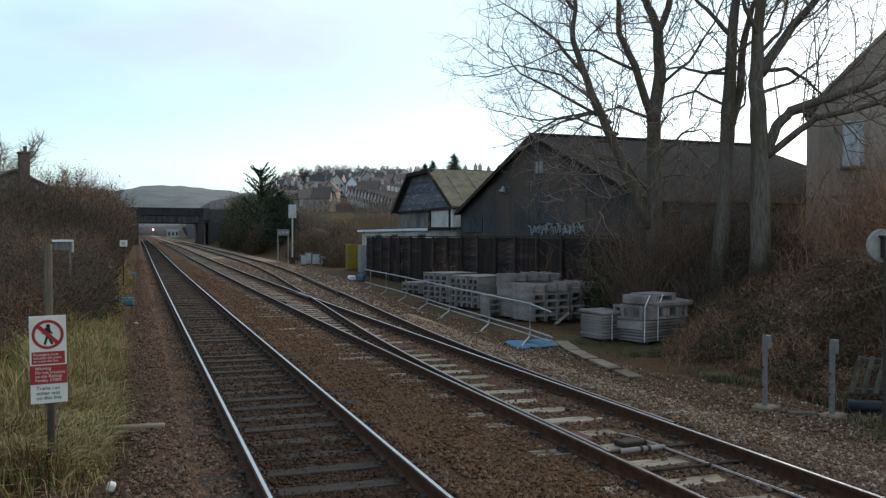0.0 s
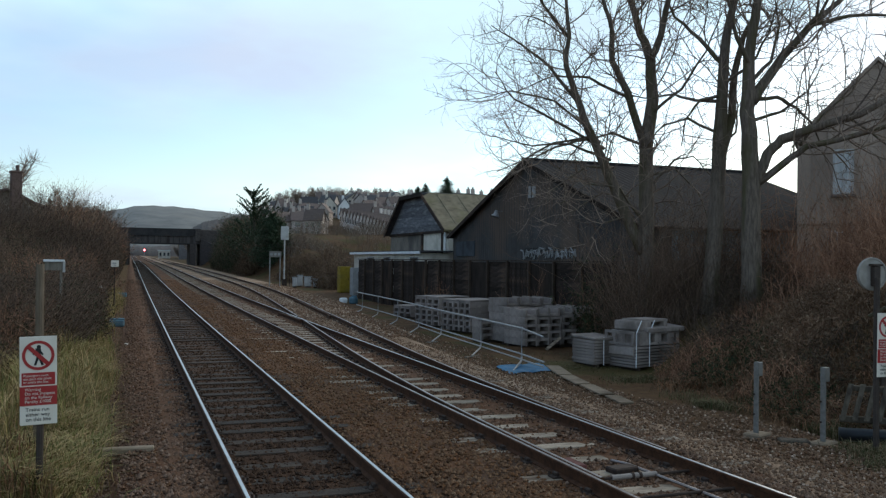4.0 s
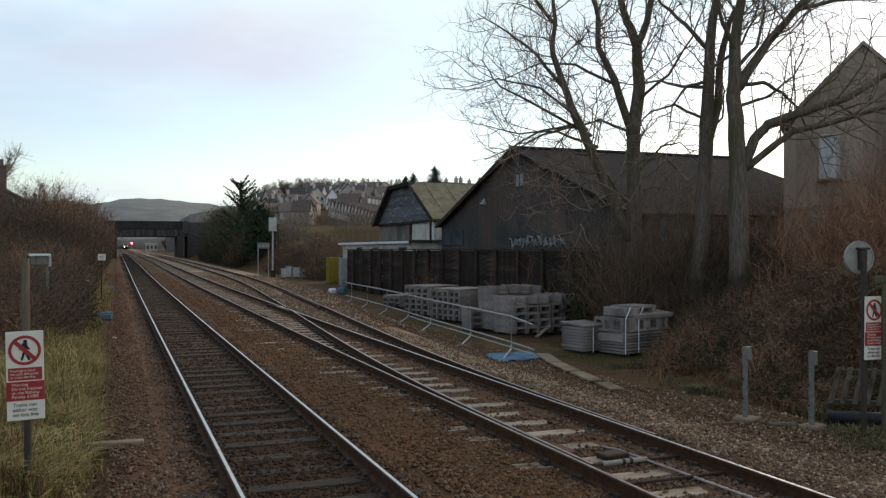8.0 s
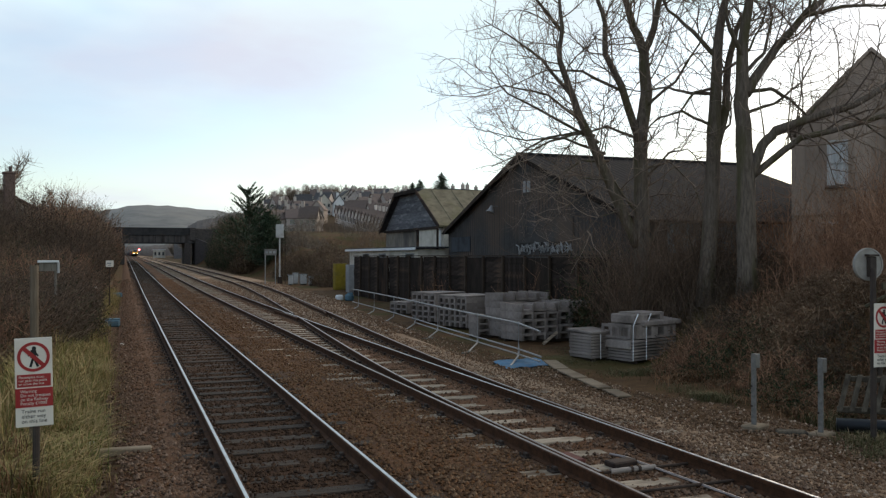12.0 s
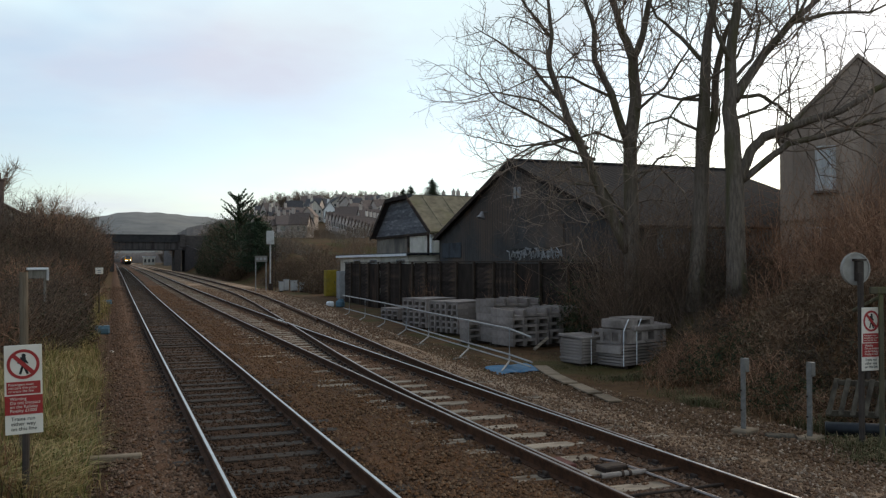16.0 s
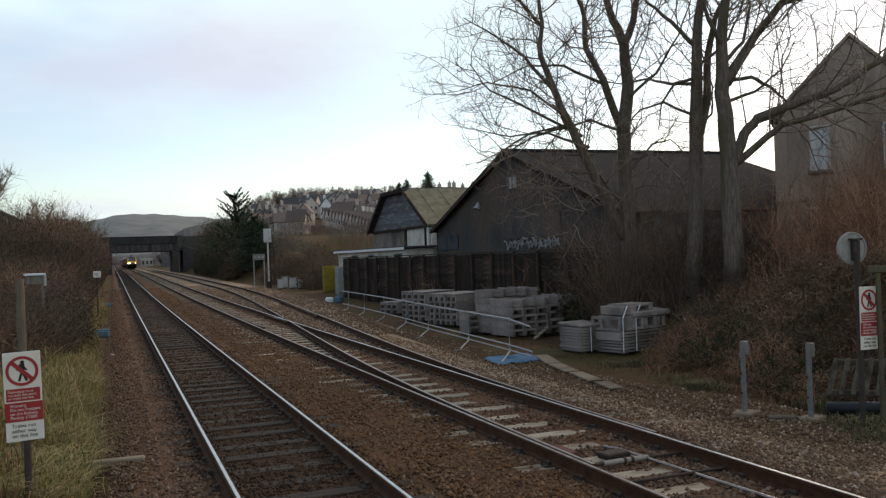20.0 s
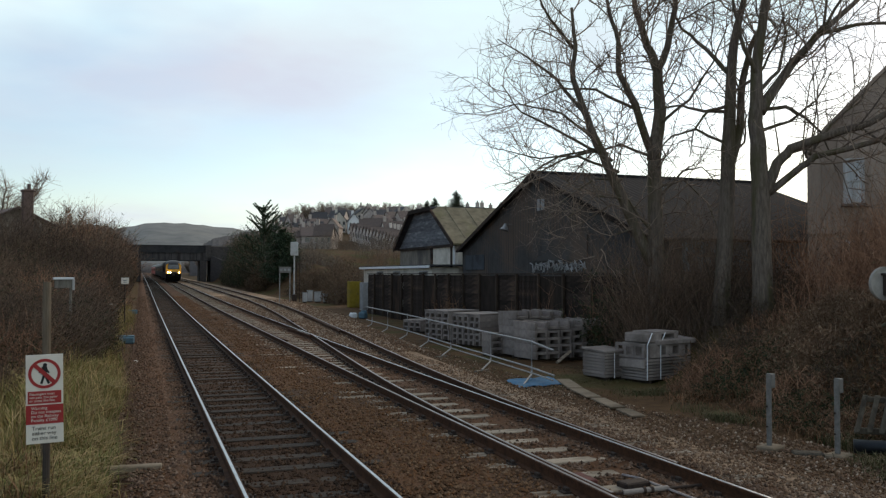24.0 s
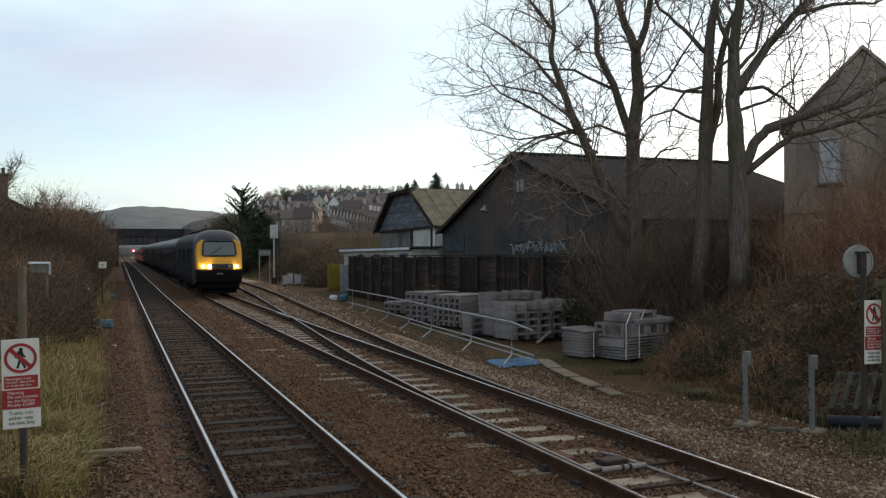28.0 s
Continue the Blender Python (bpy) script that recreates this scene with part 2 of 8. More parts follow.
M = {
    "earth": mat("bank_earth", (0.045, 0.025, 0.011), (0.113, 0.062, 0.028), 1.6, 0.95, 0, 0.05, 14, 0, (0.059, 0.050, 0.015), 0.25, (0.50, 0.64), 0.1),
    "ballast": mat("cess_ballast", (0.061, 0.032, 0.018), (0.163, 0.089, 0.051), 22, 0.95, 0, 0.04, 26, 0, (0.100, 0.044, 0.019), 0.45, (0.44, 0.66), 0.12),
    "ballast_oiled": mat("oil_stained_ballast", (0.031, 0.016, 0.008), (0.079, 0.039, 0.020), 22, 0.95, 0, 0.04, 26, 0, (0.043, 0.022, 0.011), 0.5, (0.44, 0.66), 0.12),
    "ballast_rusty": mat("rusty_ballast", (0.057, 0.027, 0.011), (0.150, 0.073, 0.036), 22, 0.95, 0, 0.04, 26, 0, (0.060, 0.035, 0.021), 0.5, (0.46, 0.60), 0.12),
    "ballast_grey": mat("clean_grey_ballast", (0.083, 0.052, 0.030), (0.350, 0.234, 0.150), 9, 0.95, 0, 0.04, 26, 0, (0.342, 0.246, 0.169), 0.30, (0.52, 0.66), 0.12),
    "rail": mat("rusty_rail", (0.032, 0.015, 0.008), (0.086, 0.038, 0.018), 9, 0.85, 0.0, 0.002, 60, 0, None, 1, (0, 1), 0.15),
    "polished": mat("polished_rail_head", (0.32, 0.33, 0.35), (0.46, 0.47, 0.49), 4, 0.34, 1.0),
    "dull_steel": mat("dull_rail_head", (0.16, 0.13, 0.12), (0.30, 0.27, 0.26), 5, 0.42, 0.9),
    "old_sleeper": mat("oiled_timber", (0.020, 0.014, 0.010), (0.056, 0.038, 0.025), 5, 0.9, 0, 0.01, 30, 0.25, None, 1, (0, 1), 0.3, (0.6, 5, 5)),
    "pale_sleeper": mat("weathered_pale_timber", (0.190, 0.150, 0.109), (0.399, 0.326, 0.242), 4, 0.9, 0, 0.008, 30, 0.2, (0.104, 0.072, 0.047), 2.2, (0.46, 0.62), 0.2, (0.8, 3, 5)),
    "iron": mat("cast_iron_chair", (0.028, 0.020, 0.016), (0.065, 0.042, 0.03), 12, 0.85, 0.2, 0.003, 50),
    "concrete": mat("grey_concrete", (0.176, 0.144, 0.125), (0.302, 0.256, 0.227), 5, 0.92, 0, 0.004, 60, 0.22, (0.085, 0.068, 0.055), 1.3, (0.46, 0.70), 0.2),
    "galv": mat("galvanised_steel", (0.22, 0.215, 0.21), (0.34, 0.33, 0.325), 14, 0.55, 0.4, 0.001, 60),
    "galv_old": mat("weathered_galvanised_steel", (0.125, 0.118, 0.106), (0.21, 0.197, 0.178), 14, 0.75, 0.2, 0.001, 60),
    "pale_slab": mat("pale_worn_concrete", (0.164, 0.123, 0.081), (0.250, 0.188, 0.127), 4, 0.95, 0, 0.008, 25, 0, (0.105, 0.076, 0.048), 1.2, (0.5, 0.7)),
    "faded_red": mat("faded_red_paint", (0.07, 0.022, 0.018), (0.13, 0.040, 0.030), 8, 0.8),
    "dark_wood": mat("tarred_boards", (0.017, 0.013, 0.011), (0.047, 0.034, 0.027), 3, 0.95, 0, 0.006, 30, 0.35, (0.104, 0.065, 0.044), 0.9, (0.56, 0.72), 0.1, (2, 0.8, 2)),
    "fence_post": mat("weathered_brown_post", (0.036, 0.026, 0.019), (0.072, 0.053, 0.040), 3, 0.95, 0, 0.006, 30, 0.25, (0.022, 0.017, 0.013), 0.9, (0.5, 0.7), 0.1, (3, 3, 0.8)),
    "tar_sheet": mat("black_tarred_felt", (0.020, 0.016, 0.014), (0.043, 0.033, 0.027), 2, 0.97, 0, 0.006, 20, 0, (0.076, 0.048, 0.033), 1.3, (0.54, 0.70), 0.03, (1, 1, 0.4)),
    "shed_wall": mat("dark_painted_sheeting", (0.047, 0.044, 0.042), (0.079, 0.072, 0.069), 1.2, 0.9, 0, 0.004, 30, 0, (0.108, 0.079, 0.061), 0.28, (0.46, 0.62), 0.1),
    "shed_roof": mat("weathered_sheet_roof", (0.016, 0.014, 0.014), (0.027, 0.024, 0.024), 1.5, 0.95, 0, 0.006, 30, 0, (0.033, 0.027, 0.022), 0.3, (0.5, 0.7), 0.08),
    "moss_roof": mat("mossy_slate_roof", (0.125, 0.102, 0.066), (0.235, 0.195, 0.128), 2.2, 0.95, 0, 0.01, 18, 0.1, (0.15, 0.135, 0.062), 0.5, (0.5, 0.7), 0.15),
    "clad": mat("blue_grey_weatherboard", (0.074, 0.075, 0.084), (0.150, 0.150, 0.160), 2.5, 0.9, 0, 0.004, 30, 0.25, (0.25, 0.245, 0.245), 1.6, (0.54, 0.72), 0.12, (0.5, 0.5, 3)),
    "cream": mat("cream_render", (0.46, 0.41, 0.34), (0.60, 0.55, 0.47), 2.5, 0.9, 0, 0.004, 40, 0, (0.30, 0.265, 0.215), 0.8, (0.5, 0.75)),
    "white": mat("white_paint", (0.60, 0.60, 0.59), (0.74, 0.74, 0.73), 4, 0.6, 0, 0, 40, 0, (0.45, 0.44, 0.42), 2.0, (0.55, 0.8)),
    "stone": mat("bath_stone_wall", (0.15, 0.125, 0.10), (0.26, 0.22, 0.175), 3, 0.93, 0, 0.008, 20, 0.15, (0.085, 0.075, 0.065), 0.5, (0.46, 0.66), 0.3, (1, 1, 0.6)),
    "render": mat("stained_grey_render", (0.236, 0.182, 0.142), (0.410, 0.322, 0.254), 2.0, 0.93, 0, 0.006, 25, 0, (0.125, 0.097, 0.078), 0.55, (0.46, 0.72), 0.2, (1, 1, 0.25)),
    "far_stone": mat("pale_stone_front", (0.336, 0.280, 0.241), (0.515, 0.442, 0.386), 0.8, 0.95, 0, 0, 4, 0.18),
    "pale_front": mat("pale_bath_stone", (0.440, 0.380, 0.330), (0.616, 0.539, 0.473), 0.8, 0.95, 0, 0, 4, 0.2),
    "brown_roof": mat("brown_tile_roof", (0.081, 0.061, 0.054), (0.155, 0.115, 0.097), 2.5, 0.9, 0, 0.01, 8, 0.25),
    "slate": mat("dark_slate", (0.038, 0.036, 0.038), (0.075, 0.070, 0.072), 2.5, 0.8, 0, 0.006, 10, 0.15),
    "glass": mat("window_glass", (0.02, 0.025, 0.03), (0.045, 0.05, 0.06), 1.0, 0.06, 0, 0, 10, 0.3, None, 1, (0, 1), 0.9),
    "dim_glass": mat("dusty_shed_glass", (0.105, 0.125, 0.132), (0.190, 0.220, 0.228), 2.0, 0.5, 0, 0, 10, 0, None, 1, (0, 1), 0.3, (8, 8, 0.4)),
    "curtained": mat("curtained_window_glass", (0.36, 0.37, 0.37), (0.56, 0.56, 0.55), 2.0, 0.25, 0, 0, 10, 0, None, 1, (0, 1), 0.6, (6, 6, 0.4)),
    "bridge_iron": mat("sooty_girder_paint", (0.018, 0.017, 0.018), (0.045, 0.041, 0.040), 0.9, 0.85, 0.1, 0.01, 8, 0, (0.055, 0.040, 0.032), 0.4, (0.55, 0.75)),
    "bridge_panel": mat("rust_streaked_girder_web", (0.050, 0.044, 0.042), (0.105, 0.092, 0.086), 0.9, 0.85, 0, 0.01, 8, 0, (0.035, 0.028, 0.025), 0.5, (0.5, 0.7), 0.1, (1.5, 1, 0.3)),
    "pale_coping": mat("weathered_stone_coping", (0.13, 0.11, 0.095), (0.21, 0.18, 0.155), 1.5, 0.95, 0, 0.01, 8),
    "brick": mat("dark_brick", (0.042, 0.036, 0.034), (0.085, 0.070, 0.062), 3, 0.95, 0, 0.01, 14),
    "bark": mat("ash_bark", (0.075, 0.058, 0.046), (0.205, 0.165, 0.130), 5, 0.95, 0, 0.02, 20, 0, (0.092, 0.082, 0.042), 0.7, (0.48, 0.66), 0.1, (4, 4, 0.7)),
    "scrub": island_mat("grey_scrub_twigs", [(0.046, 0.031, 0.022), (0.091, 0.058, 0.039), (0.148, 0.097, 0.066), (0.222, 0.153, 0.103)]),
    "dark_scrub": island_mat("dark_winter_twigs", [(0.036, 0.025, 0.019), (0.070, 0.048, 0.035), (0.113, 0.079, 0.056), (0.162, 0.118, 0.084)]),
    "dark_leaf": island_mat("dark_withered_leaves", [(0.030, 0.022, 0.014), (0.058, 0.039, 0.024), (0.088, 0.057, 0.036), (0.050, 0.046, 0.022)]),
    "ivy": island_mat("dark_ivy_leaves", [(0.017, 0.023, 0.012), (0.034, 0.043, 0.018), (0.056, 0.065, 0.026)]),
    "old_board": mat("dull_old_boards", (0.066, 0.054, 0.040), (0.120, 0.101, 0.076), 4, 0.95, 0, 0.006, 30, 0, (0.039, 0.031, 0.024), 1.5, (0.5, 0.7), 0.1, (5, 5, 0.6)),
    "faint_paint": mat("faded_white_paint", (0.216, 0.209, 0.202), (0.331, 0.324, 0.317), 6, 0.8),
    "blue_panel": mat("faded_blue_grey_sheet", (0.039, 0.043, 0.051), (0.063, 0.069, 0.077), 1.5, 0.85, 0, 0.004, 30, 0, (0.028, 0.028, 0.030), 1.0, (0.5, 0.7), 0.15),
    "twig": island_mat("bare_twigs", [(0.115, 0.088, 0.072), (0.207, 0.155, 0.119), (0.321, 0.239, 0.175)]),
    "bramble": island_mat("bramble_stems", [(0.086, 0.043, 0.026), (0.172, 0.089, 0.051), (0.288, 0.150, 0.086), (0.402, 0.234, 0.144)]),
    "dead_leaf": island_mat("withered_leaves", [(0.055, 0.041, 0.025), (0.111, 0.070, 0.040), (0.177, 0.109, 0.063), (0.086, 0.074, 0.031)]),
    "ever": island_mat("evergreen_needles", [(0.024, 0.040, 0.025), (0.048, 0.073, 0.040), (0.076, 0.107, 0.055)]),
    "grass": island_mat("rough_grass", [(0.095, 0.107, 0.028), (0.159, 0.160, 0.042), (0.253, 0.213, 0.071), (0.419, 0.285, 0.126), (0.210, 0.125, 0.058), (0.127, 0.133, 0.034), (0.507, 0.356, 0.167), (0.139, 0.089, 0.042)]),
    "straw": island_mat("dead_grass", [(0.110, 0.048, 0.023), (0.174, 0.085, 0.041), (0.247, 0.137, 0.071), (0.055, 0.036, 0.017), (0.051, 0.050, 0.017)]),
    "bracken": island_mat("dead_bracken", [(0.104, 0.056, 0.030), (0.166, 0.098, 0.056), (0.261, 0.166, 0.101), (0.068, 0.040, 0.024), (0.324, 0.225, 0.144)]),
    "pale_leaf": island_mat("dull_scrub_leaves", [(0.114, 0.094, 0.075), (0.155, 0.127, 0.101), (0.195, 0.161, 0.129), (0.121, 0.113, 0.075)]),
    "sleeve": mat("dull_white_sleeve", (0.20, 0.165, 0.14), (0.34, 0.29, 0.25), 9, 0.8, 0, 0.002, 40),
    "timber_pole": mat("weathered_brown_pole", (0.095, 0.072, 0.050), (0.185, 0.145, 0.105), 4, 0.95, 0, 0.006, 30, 0, (0.075, 0.058, 0.040), 1.2, (0.5, 0.7), 0.1, (5, 5, 0.6)),
    "red_brick": mat("weathered_chimney_brick", (0.095, 0.064, 0.054), (0.165, 0.112, 0.092), 3, 0.95, 0, 0.01, 14),
    "stones": island_mat("cess_stones", [(0.053, 0.031, 0.019), (0.098, 0.060, 0.038), (0.149, 0.093, 0.060), (0.126, 0.060, 0.027), (0.230, 0.153, 0.106), (0.082, 0.040, 0.021)]),
    "stones_oiled": island_mat("oily_stones", [(0.025, 0.014, 0.008), (0.049, 0.026, 0.015), (0.080, 0.044, 0.024), (0.043, 0.022, 0.011)]),
    "stones_rusty": island_mat("rusty_stones", [(0.049, 0.025, 0.010), (0.105, 0.053, 0.024), (0.151, 0.082, 0.042), (0.136, 0.058, 0.021), (0.205, 0.127, 0.072), (0.071, 0.032, 0.014)]),
    "stones_grey": island_mat("grey_stones", [(0.069, 0.040, 0.023), (0.131, 0.079, 0.046), (0.192, 0.120, 0.071), (0.140, 0.071, 0.034), (0.250, 0.167, 0.110), (0.100, 0.050, 0.026), (0.145, 0.093, 0.059), (0.423, 0.322, 0.235)]),
    "sign_white": mat("sign_white_enamel", (0.62, 0.56, 0.47), (0.72, 0.66, 0.57), 3, 0.5, 0, 0, 20, 0, (0.44, 0.37, 0.28), 3.0, (0.58, 0.80), 0.2),
    "sign_red": mat("sign_red_enamel", (0.277, 0.021, 0.021), (0.343, 0.035, 0.032), 3, 0.4, 0, 0, 20),
    "sign_black": mat("sign_black", (0.010, 0.010, 0.010), (0.018, 0.018, 0.018), 3, 0.5),
    "post_brown": mat("painted_brown_post", (0.030, 0.022, 0.018), (0.060, 0.044, 0.034), 6, 0.7, 0, 0.002, 40),
    "old_post": mat("weathered_post", (0.13, 0.115, 0.095), (0.23, 0.205, 0.17), 4, 0.95, 0, 0.006, 30, 0, (0.085, 0.075, 0.055), 1.5, (0.5, 0.7), 0.2, (5, 5, 0.6)),
    "worn_white": mat("weathered_white_enamel", (0.27, 0.25, 0.22), (0.37, 0.345, 0.31), 4, 0.8, 0, 0, 40, 0, (0.19, 0.17, 0.145), 2.5, (0.5, 0.75), 0.15),
    "mossy_post": mat("mossy_weathered_post", (0.060, 0.052, 0.034), (0.130, 0.112, 0.072), 4, 0.95, 0, 0.006, 30, 0, (0.105, 0.105, 0.036), 1.8, (0.50, 0.68), 0.1, (5, 5, 0.6)),
    "blue_sheet": mat("blue_plastic_sheet", (0.006, 0.070, 0.150), (0.014, 0.130, 0.26), 5, 0.6, 0, 0.01, 12, 0, (0.05, 0.09, 0.11), 2.5, (0.55, 0.8), 0.2),
    "teal_sheet": mat("faded_teal_bag", (0.053, 0.104, 0.135), (0.098, 0.167, 0.207), 6, 0.7, 0, 0.01, 14),
    "yellow_paint": mat("yellow_cabinet_paint", (0.20, 0.145, 0.014), (0.29, 0.21, 0.026), 3, 0.7, 0, 0.002, 30, 0, (0.14, 0.105, 0.03), 1.6, (0.5, 0.75), 0.2),
    "grey_paint": mat("grey_cabinet_paint", (0.20, 0.20, 0.20), (0.30, 0.30, 0.29), 3, 0.6, 0, 0.002, 30, 0, (0.13, 0.12, 0.11), 1.6, (0.55, 0.8)),
    "black_pipe": mat("black_plastic_pipe", (0.007, 0.008, 0.010), (0.015, 0.017, 0.020), 6, 0.45),
    "strap": mat("white_banding", (0.62, 0.62, 0.62), (0.75, 0.75, 0.75), 10, 0.5),
    "train_blue": mat("dark_blue_coach_paint", (0.008, 0.009, 0.013), (0.013, 0.014, 0.019), 1.5, 0.6, 0, 0, 10, 0, (0.020, 0.018, 0.018), 0.8, (0.5, 0.8), 0.10),
    "train_red": mat("crimson_coach_paint", (0.36, 0.025, 0.045), (0.44, 0.035, 0.060), 1.5, 0.3, 0, 0, 10, 0, None, 1, (0, 1), 0.5),
    "train_roof": mat("grey_coach_roof", (0.045, 0.044, 0.046), (0.075, 0.073, 0.075), 1.5, 0.5, 0, 0, 10, 0, (0.03, 0.028, 0.026), 0.7, (0.5, 0.75)),
    "train_yellow": mat("warning_yellow_paint", (0.66, 0.30, 0.022), (0.76, 0.36, 0.030), 1.5, 0.4, 0, 0, 10, 0, (0.48, 0.24, 0.04), 1.5, (0.6, 0.85)),
    "train_dome": mat("dark_grey_roof_dome", (0.040, 0.037, 0.038), (0.060, 0.056, 0.057), 1.5, 0.55, 0, 0, 10, 0, None, 1, (0, 1), 0.2),
    "train_black": mat("sooty_underframe", (0.006, 0.005, 0.005), (0.013, 0.012, 0.011), 4, 0.95, 0, 0, 10, 0, None, 1, (0, 1), 0.05),
    "train_glass": mat("train_glass", (0.015, 0.015, 0.018), (0.03, 0.03, 0.035), 1, 0.08, 0, 0, 10, 0, None, 1, (0, 1), 0.9),
    "coach_glass": mat("dark_coach_glass", (0.006, 0.006, 0.007), (0.012, 0.012, 0.014), 1, 0.35, 0, 0, 10, 0, None, 1, (0, 1), 0.15),
    "dull_white": mat("dull_white_paint", (0.36, 0.35, 0.335), (0.48, 0.47, 0.45), 4, 0.8, 0, 0, 40, 0, (0.24, 0.22, 0.19), 2.0, (0.5, 0.75), 0.2),
    "dark_grass": island_mat("dull_green_tufts", [(0.045, 0.050, 0.018), (0.075, 0.075, 0.028), (0.12, 0.09, 0.045), (0.16, 0.12, 0.065)]),
    "lamp_white": glow("lit_headlamp", (1.0, 0.90, 0.62), 22.0),
    "lamp_red": glow("lit_red_signal", (1.0, 0.05, 0.06), 40.0),
    # far hill: distance haze is mixed into these pale greys
    "haze_grey_wood": mat("haze_tinted_far_wood", (0.110, 0.111, 0.107), (0.171, 0.171, 0.161), 0.03, 1.0, 0, 0.5, 0.12, 0, (0.198, 0.189, 0.166), 0.006, (0.55, 0.7)),
    "brush_wood": mat("winter_brushwood", (0.045, 0.038, 0.035), (0.085, 0.073, 0.067), 0.15, 1.0, 0, 0.5, 0.6),
}


# ---- mesh building ----
class Shape:
    """Collects vertices and faces of one mesh."""

    def __init__(self):
        self.v, self.f = [], []

    def add(self, verts, faces):
        k = len(self.v)
        self.v += [tuple(p) for p in verts]
        self.f += [tuple([i + k for i in f]) for f in faces]
        return self

    def box(self, c, s, turn=0.0, edge=0.0, lean=0.0):
        """A box of size s round c, turned about z, with chamfered edges."""
        hx, hy, hz = s[0] / 2, s[1] / 2, s[2] / 2
        m = Matrix.Translation(c) @ Euler((radians(lean), 0, radians(turn))).to_matrix().to_4x4()
        e = min(edge, hx * 0.45, hy * 0.45, hz * 0.45)
        if e <= 0:
            pts = [(x * hx, y * hy, z * hz) for z in (-1, 1) for y in (-1, 1) for x in (-1, 1)]
            faces = [(0, 2, 3, 1), (4, 5, 7, 6), (0, 1, 5, 4), (2, 6, 7, 3), (0, 4, 6, 2), (1, 3, 7, 5)]
            return self.add([m @ Vector(p) for p in pts], faces)
        pts, at = [], {}
        for z in (-1, 1):
            for y in (-1, 1):
                for x in (-1, 1):
                    for axis in range(3):
                        h = [hx - e, hy - e, hz - e]
                        h[axis] = (hx, hy, hz)[axis]
                        at[x, y, z, axis] = len(pts)
                        pts.append((x * h[0], y * h[1], z * h[2]))
        faces = []
        for s1 in (-1, 1):
            faces.append([at[s1, a, b, 0] for a, b in ((-1, -1), (1, -1), (1, 1), (-1, 1))][::s1])
            faces.append([at[b, s1, a, 1] for a, b in ((-1, -1), (1, -1), (1, 1), (-1, 1))][::s1])
            faces.append([at[a, b, s1, 2] for a, b in ((-1, -1), (1, -1), (1, 1), (-1, 1))][::s1])
        for a in (-1, 1):
            for b in (-1, 1):
                faces.append([at[a, b, -1, 0], at[a, b, 1, 0], at[a, b, 1, 1], at[a, b, -1, 1]][:: -a * b])
                faces.append([at[-1, a, b, 1], at[1, a, b, 1], at[1, a, b, 2], at[-1, a, b, 2]][:: -a * b])
                faces.append([at[a, -1, b, 2], at[a, 1, b, 2], at[a, 1, b, 0], at[a, -1, b, 0]][:: -a * b])
        for x in (-1, 1):
            for y in (-1, 1):
                for z in (-1, 1):
                    faces.append([at[x, y, z, k] for k in (0, 1, 2)][:: x * y * z])
        return self.add([m @ Vector(p) for p in pts], faces)

    def strand(self, pts, radii):
        """A thin three-sided stem along the points."""
        way = pts[-1] - pts[0]
        a = way.cross(Vector((0.31, 0.12, 1.0)))
        if a.length < 1e-5:
            a = Vector((1, 0, 0))
        a.normalize()
        b = way.cross(a).normalized() * 0.866
        o1, o2, o3 = a, b - a * 0.5, -b - a * 0.5
        v, k = self.v, len(self.v)
        for p, q in zip(pts, radii):
            x, y, z = p
            v.append((x + o1.x * q, y + o1.y * q, z + o1.z * q))
            v.append((x + o2.x * q, y + o2.y * q, z + o2.z * q))
            v.append((x + o3.x * q, y + o3.y * q, z + o3.z * q))
        for i in range(k, k + 3 * len(pts) - 3, 3):
            self.f += [(i, i + 3, i + 4, i + 1), (i + 1, i + 4, i + 5, i + 2), (i + 2, i + 5, i + 3, i)]
        return self

    def tube(self, pts, radii, sides=6, cap=True):
        """A round bar along the points, with a radius at each."""
        pts = [Vector(p) for p in pts]
        if not hasattr(radii, "__len__"):
            radii = [radii] * len(pts)
        k = len(self.v)
        axis = (pts[-1] - pts[0]).normalized()
        ref = Vector((0, 0, 1)) if abs(axis.z) < 0.9 else Vector((1, 0, 0))
        for n, p in enumerate(pts):
            way = (pts[min(n + 1, len(pts) - 1)] - pts[max(n - 1, 0)]).normalized()
            a = way.cross(ref)
            a = a.normalized() if a.length > 1e-4 else Vector((1, 0, 0))
            b = way.cross(a)
            for s in range(sides):
                t = 2 * math.pi * s / sides
                self.v.append(tuple(p + (a * math.cos(t) + b * math.sin(t)) * radii[n]))
        for n in range(len(pts) - 1):
            for s in range(sides):
                i, j = k + n * sides + s, k + n * sides + (s + 1) % sides
                self.f.append((i, i + sides, j + sides, j))
        if cap:
            self.f.append(tuple(range(k, k + sides)))
            self.f.append(tuple(reversed(range(k + (len(pts) - 1) * sides, k + len(pts) * sides))))
        return self

    def sweep(self, profile, path):
        """A closed profile (across, up) carried along a path of points, kept upright."""
        path = [Vector(p) for p in path]
        k, m = len(self.v), len(profile)
        for n, p in enumerate(path):
            way = path[min(n + 1, len(path) - 1)] - path[max(n - 1, 0)]
            side = Vector((way.y, -way.x, 0)).normalized()
            self.v += [tuple(p + side * a + Vector((0, 0, z))) for a, z in profile]
        for n in range(len(path) - 1):
            for s in range(m):
                i, j = k + n * m + s, k + n * m + (s + 1) % m
                self.f.append((i, j, j + m, i + m))
        self.f.append(tuple(reversed(range(k, k + m))))
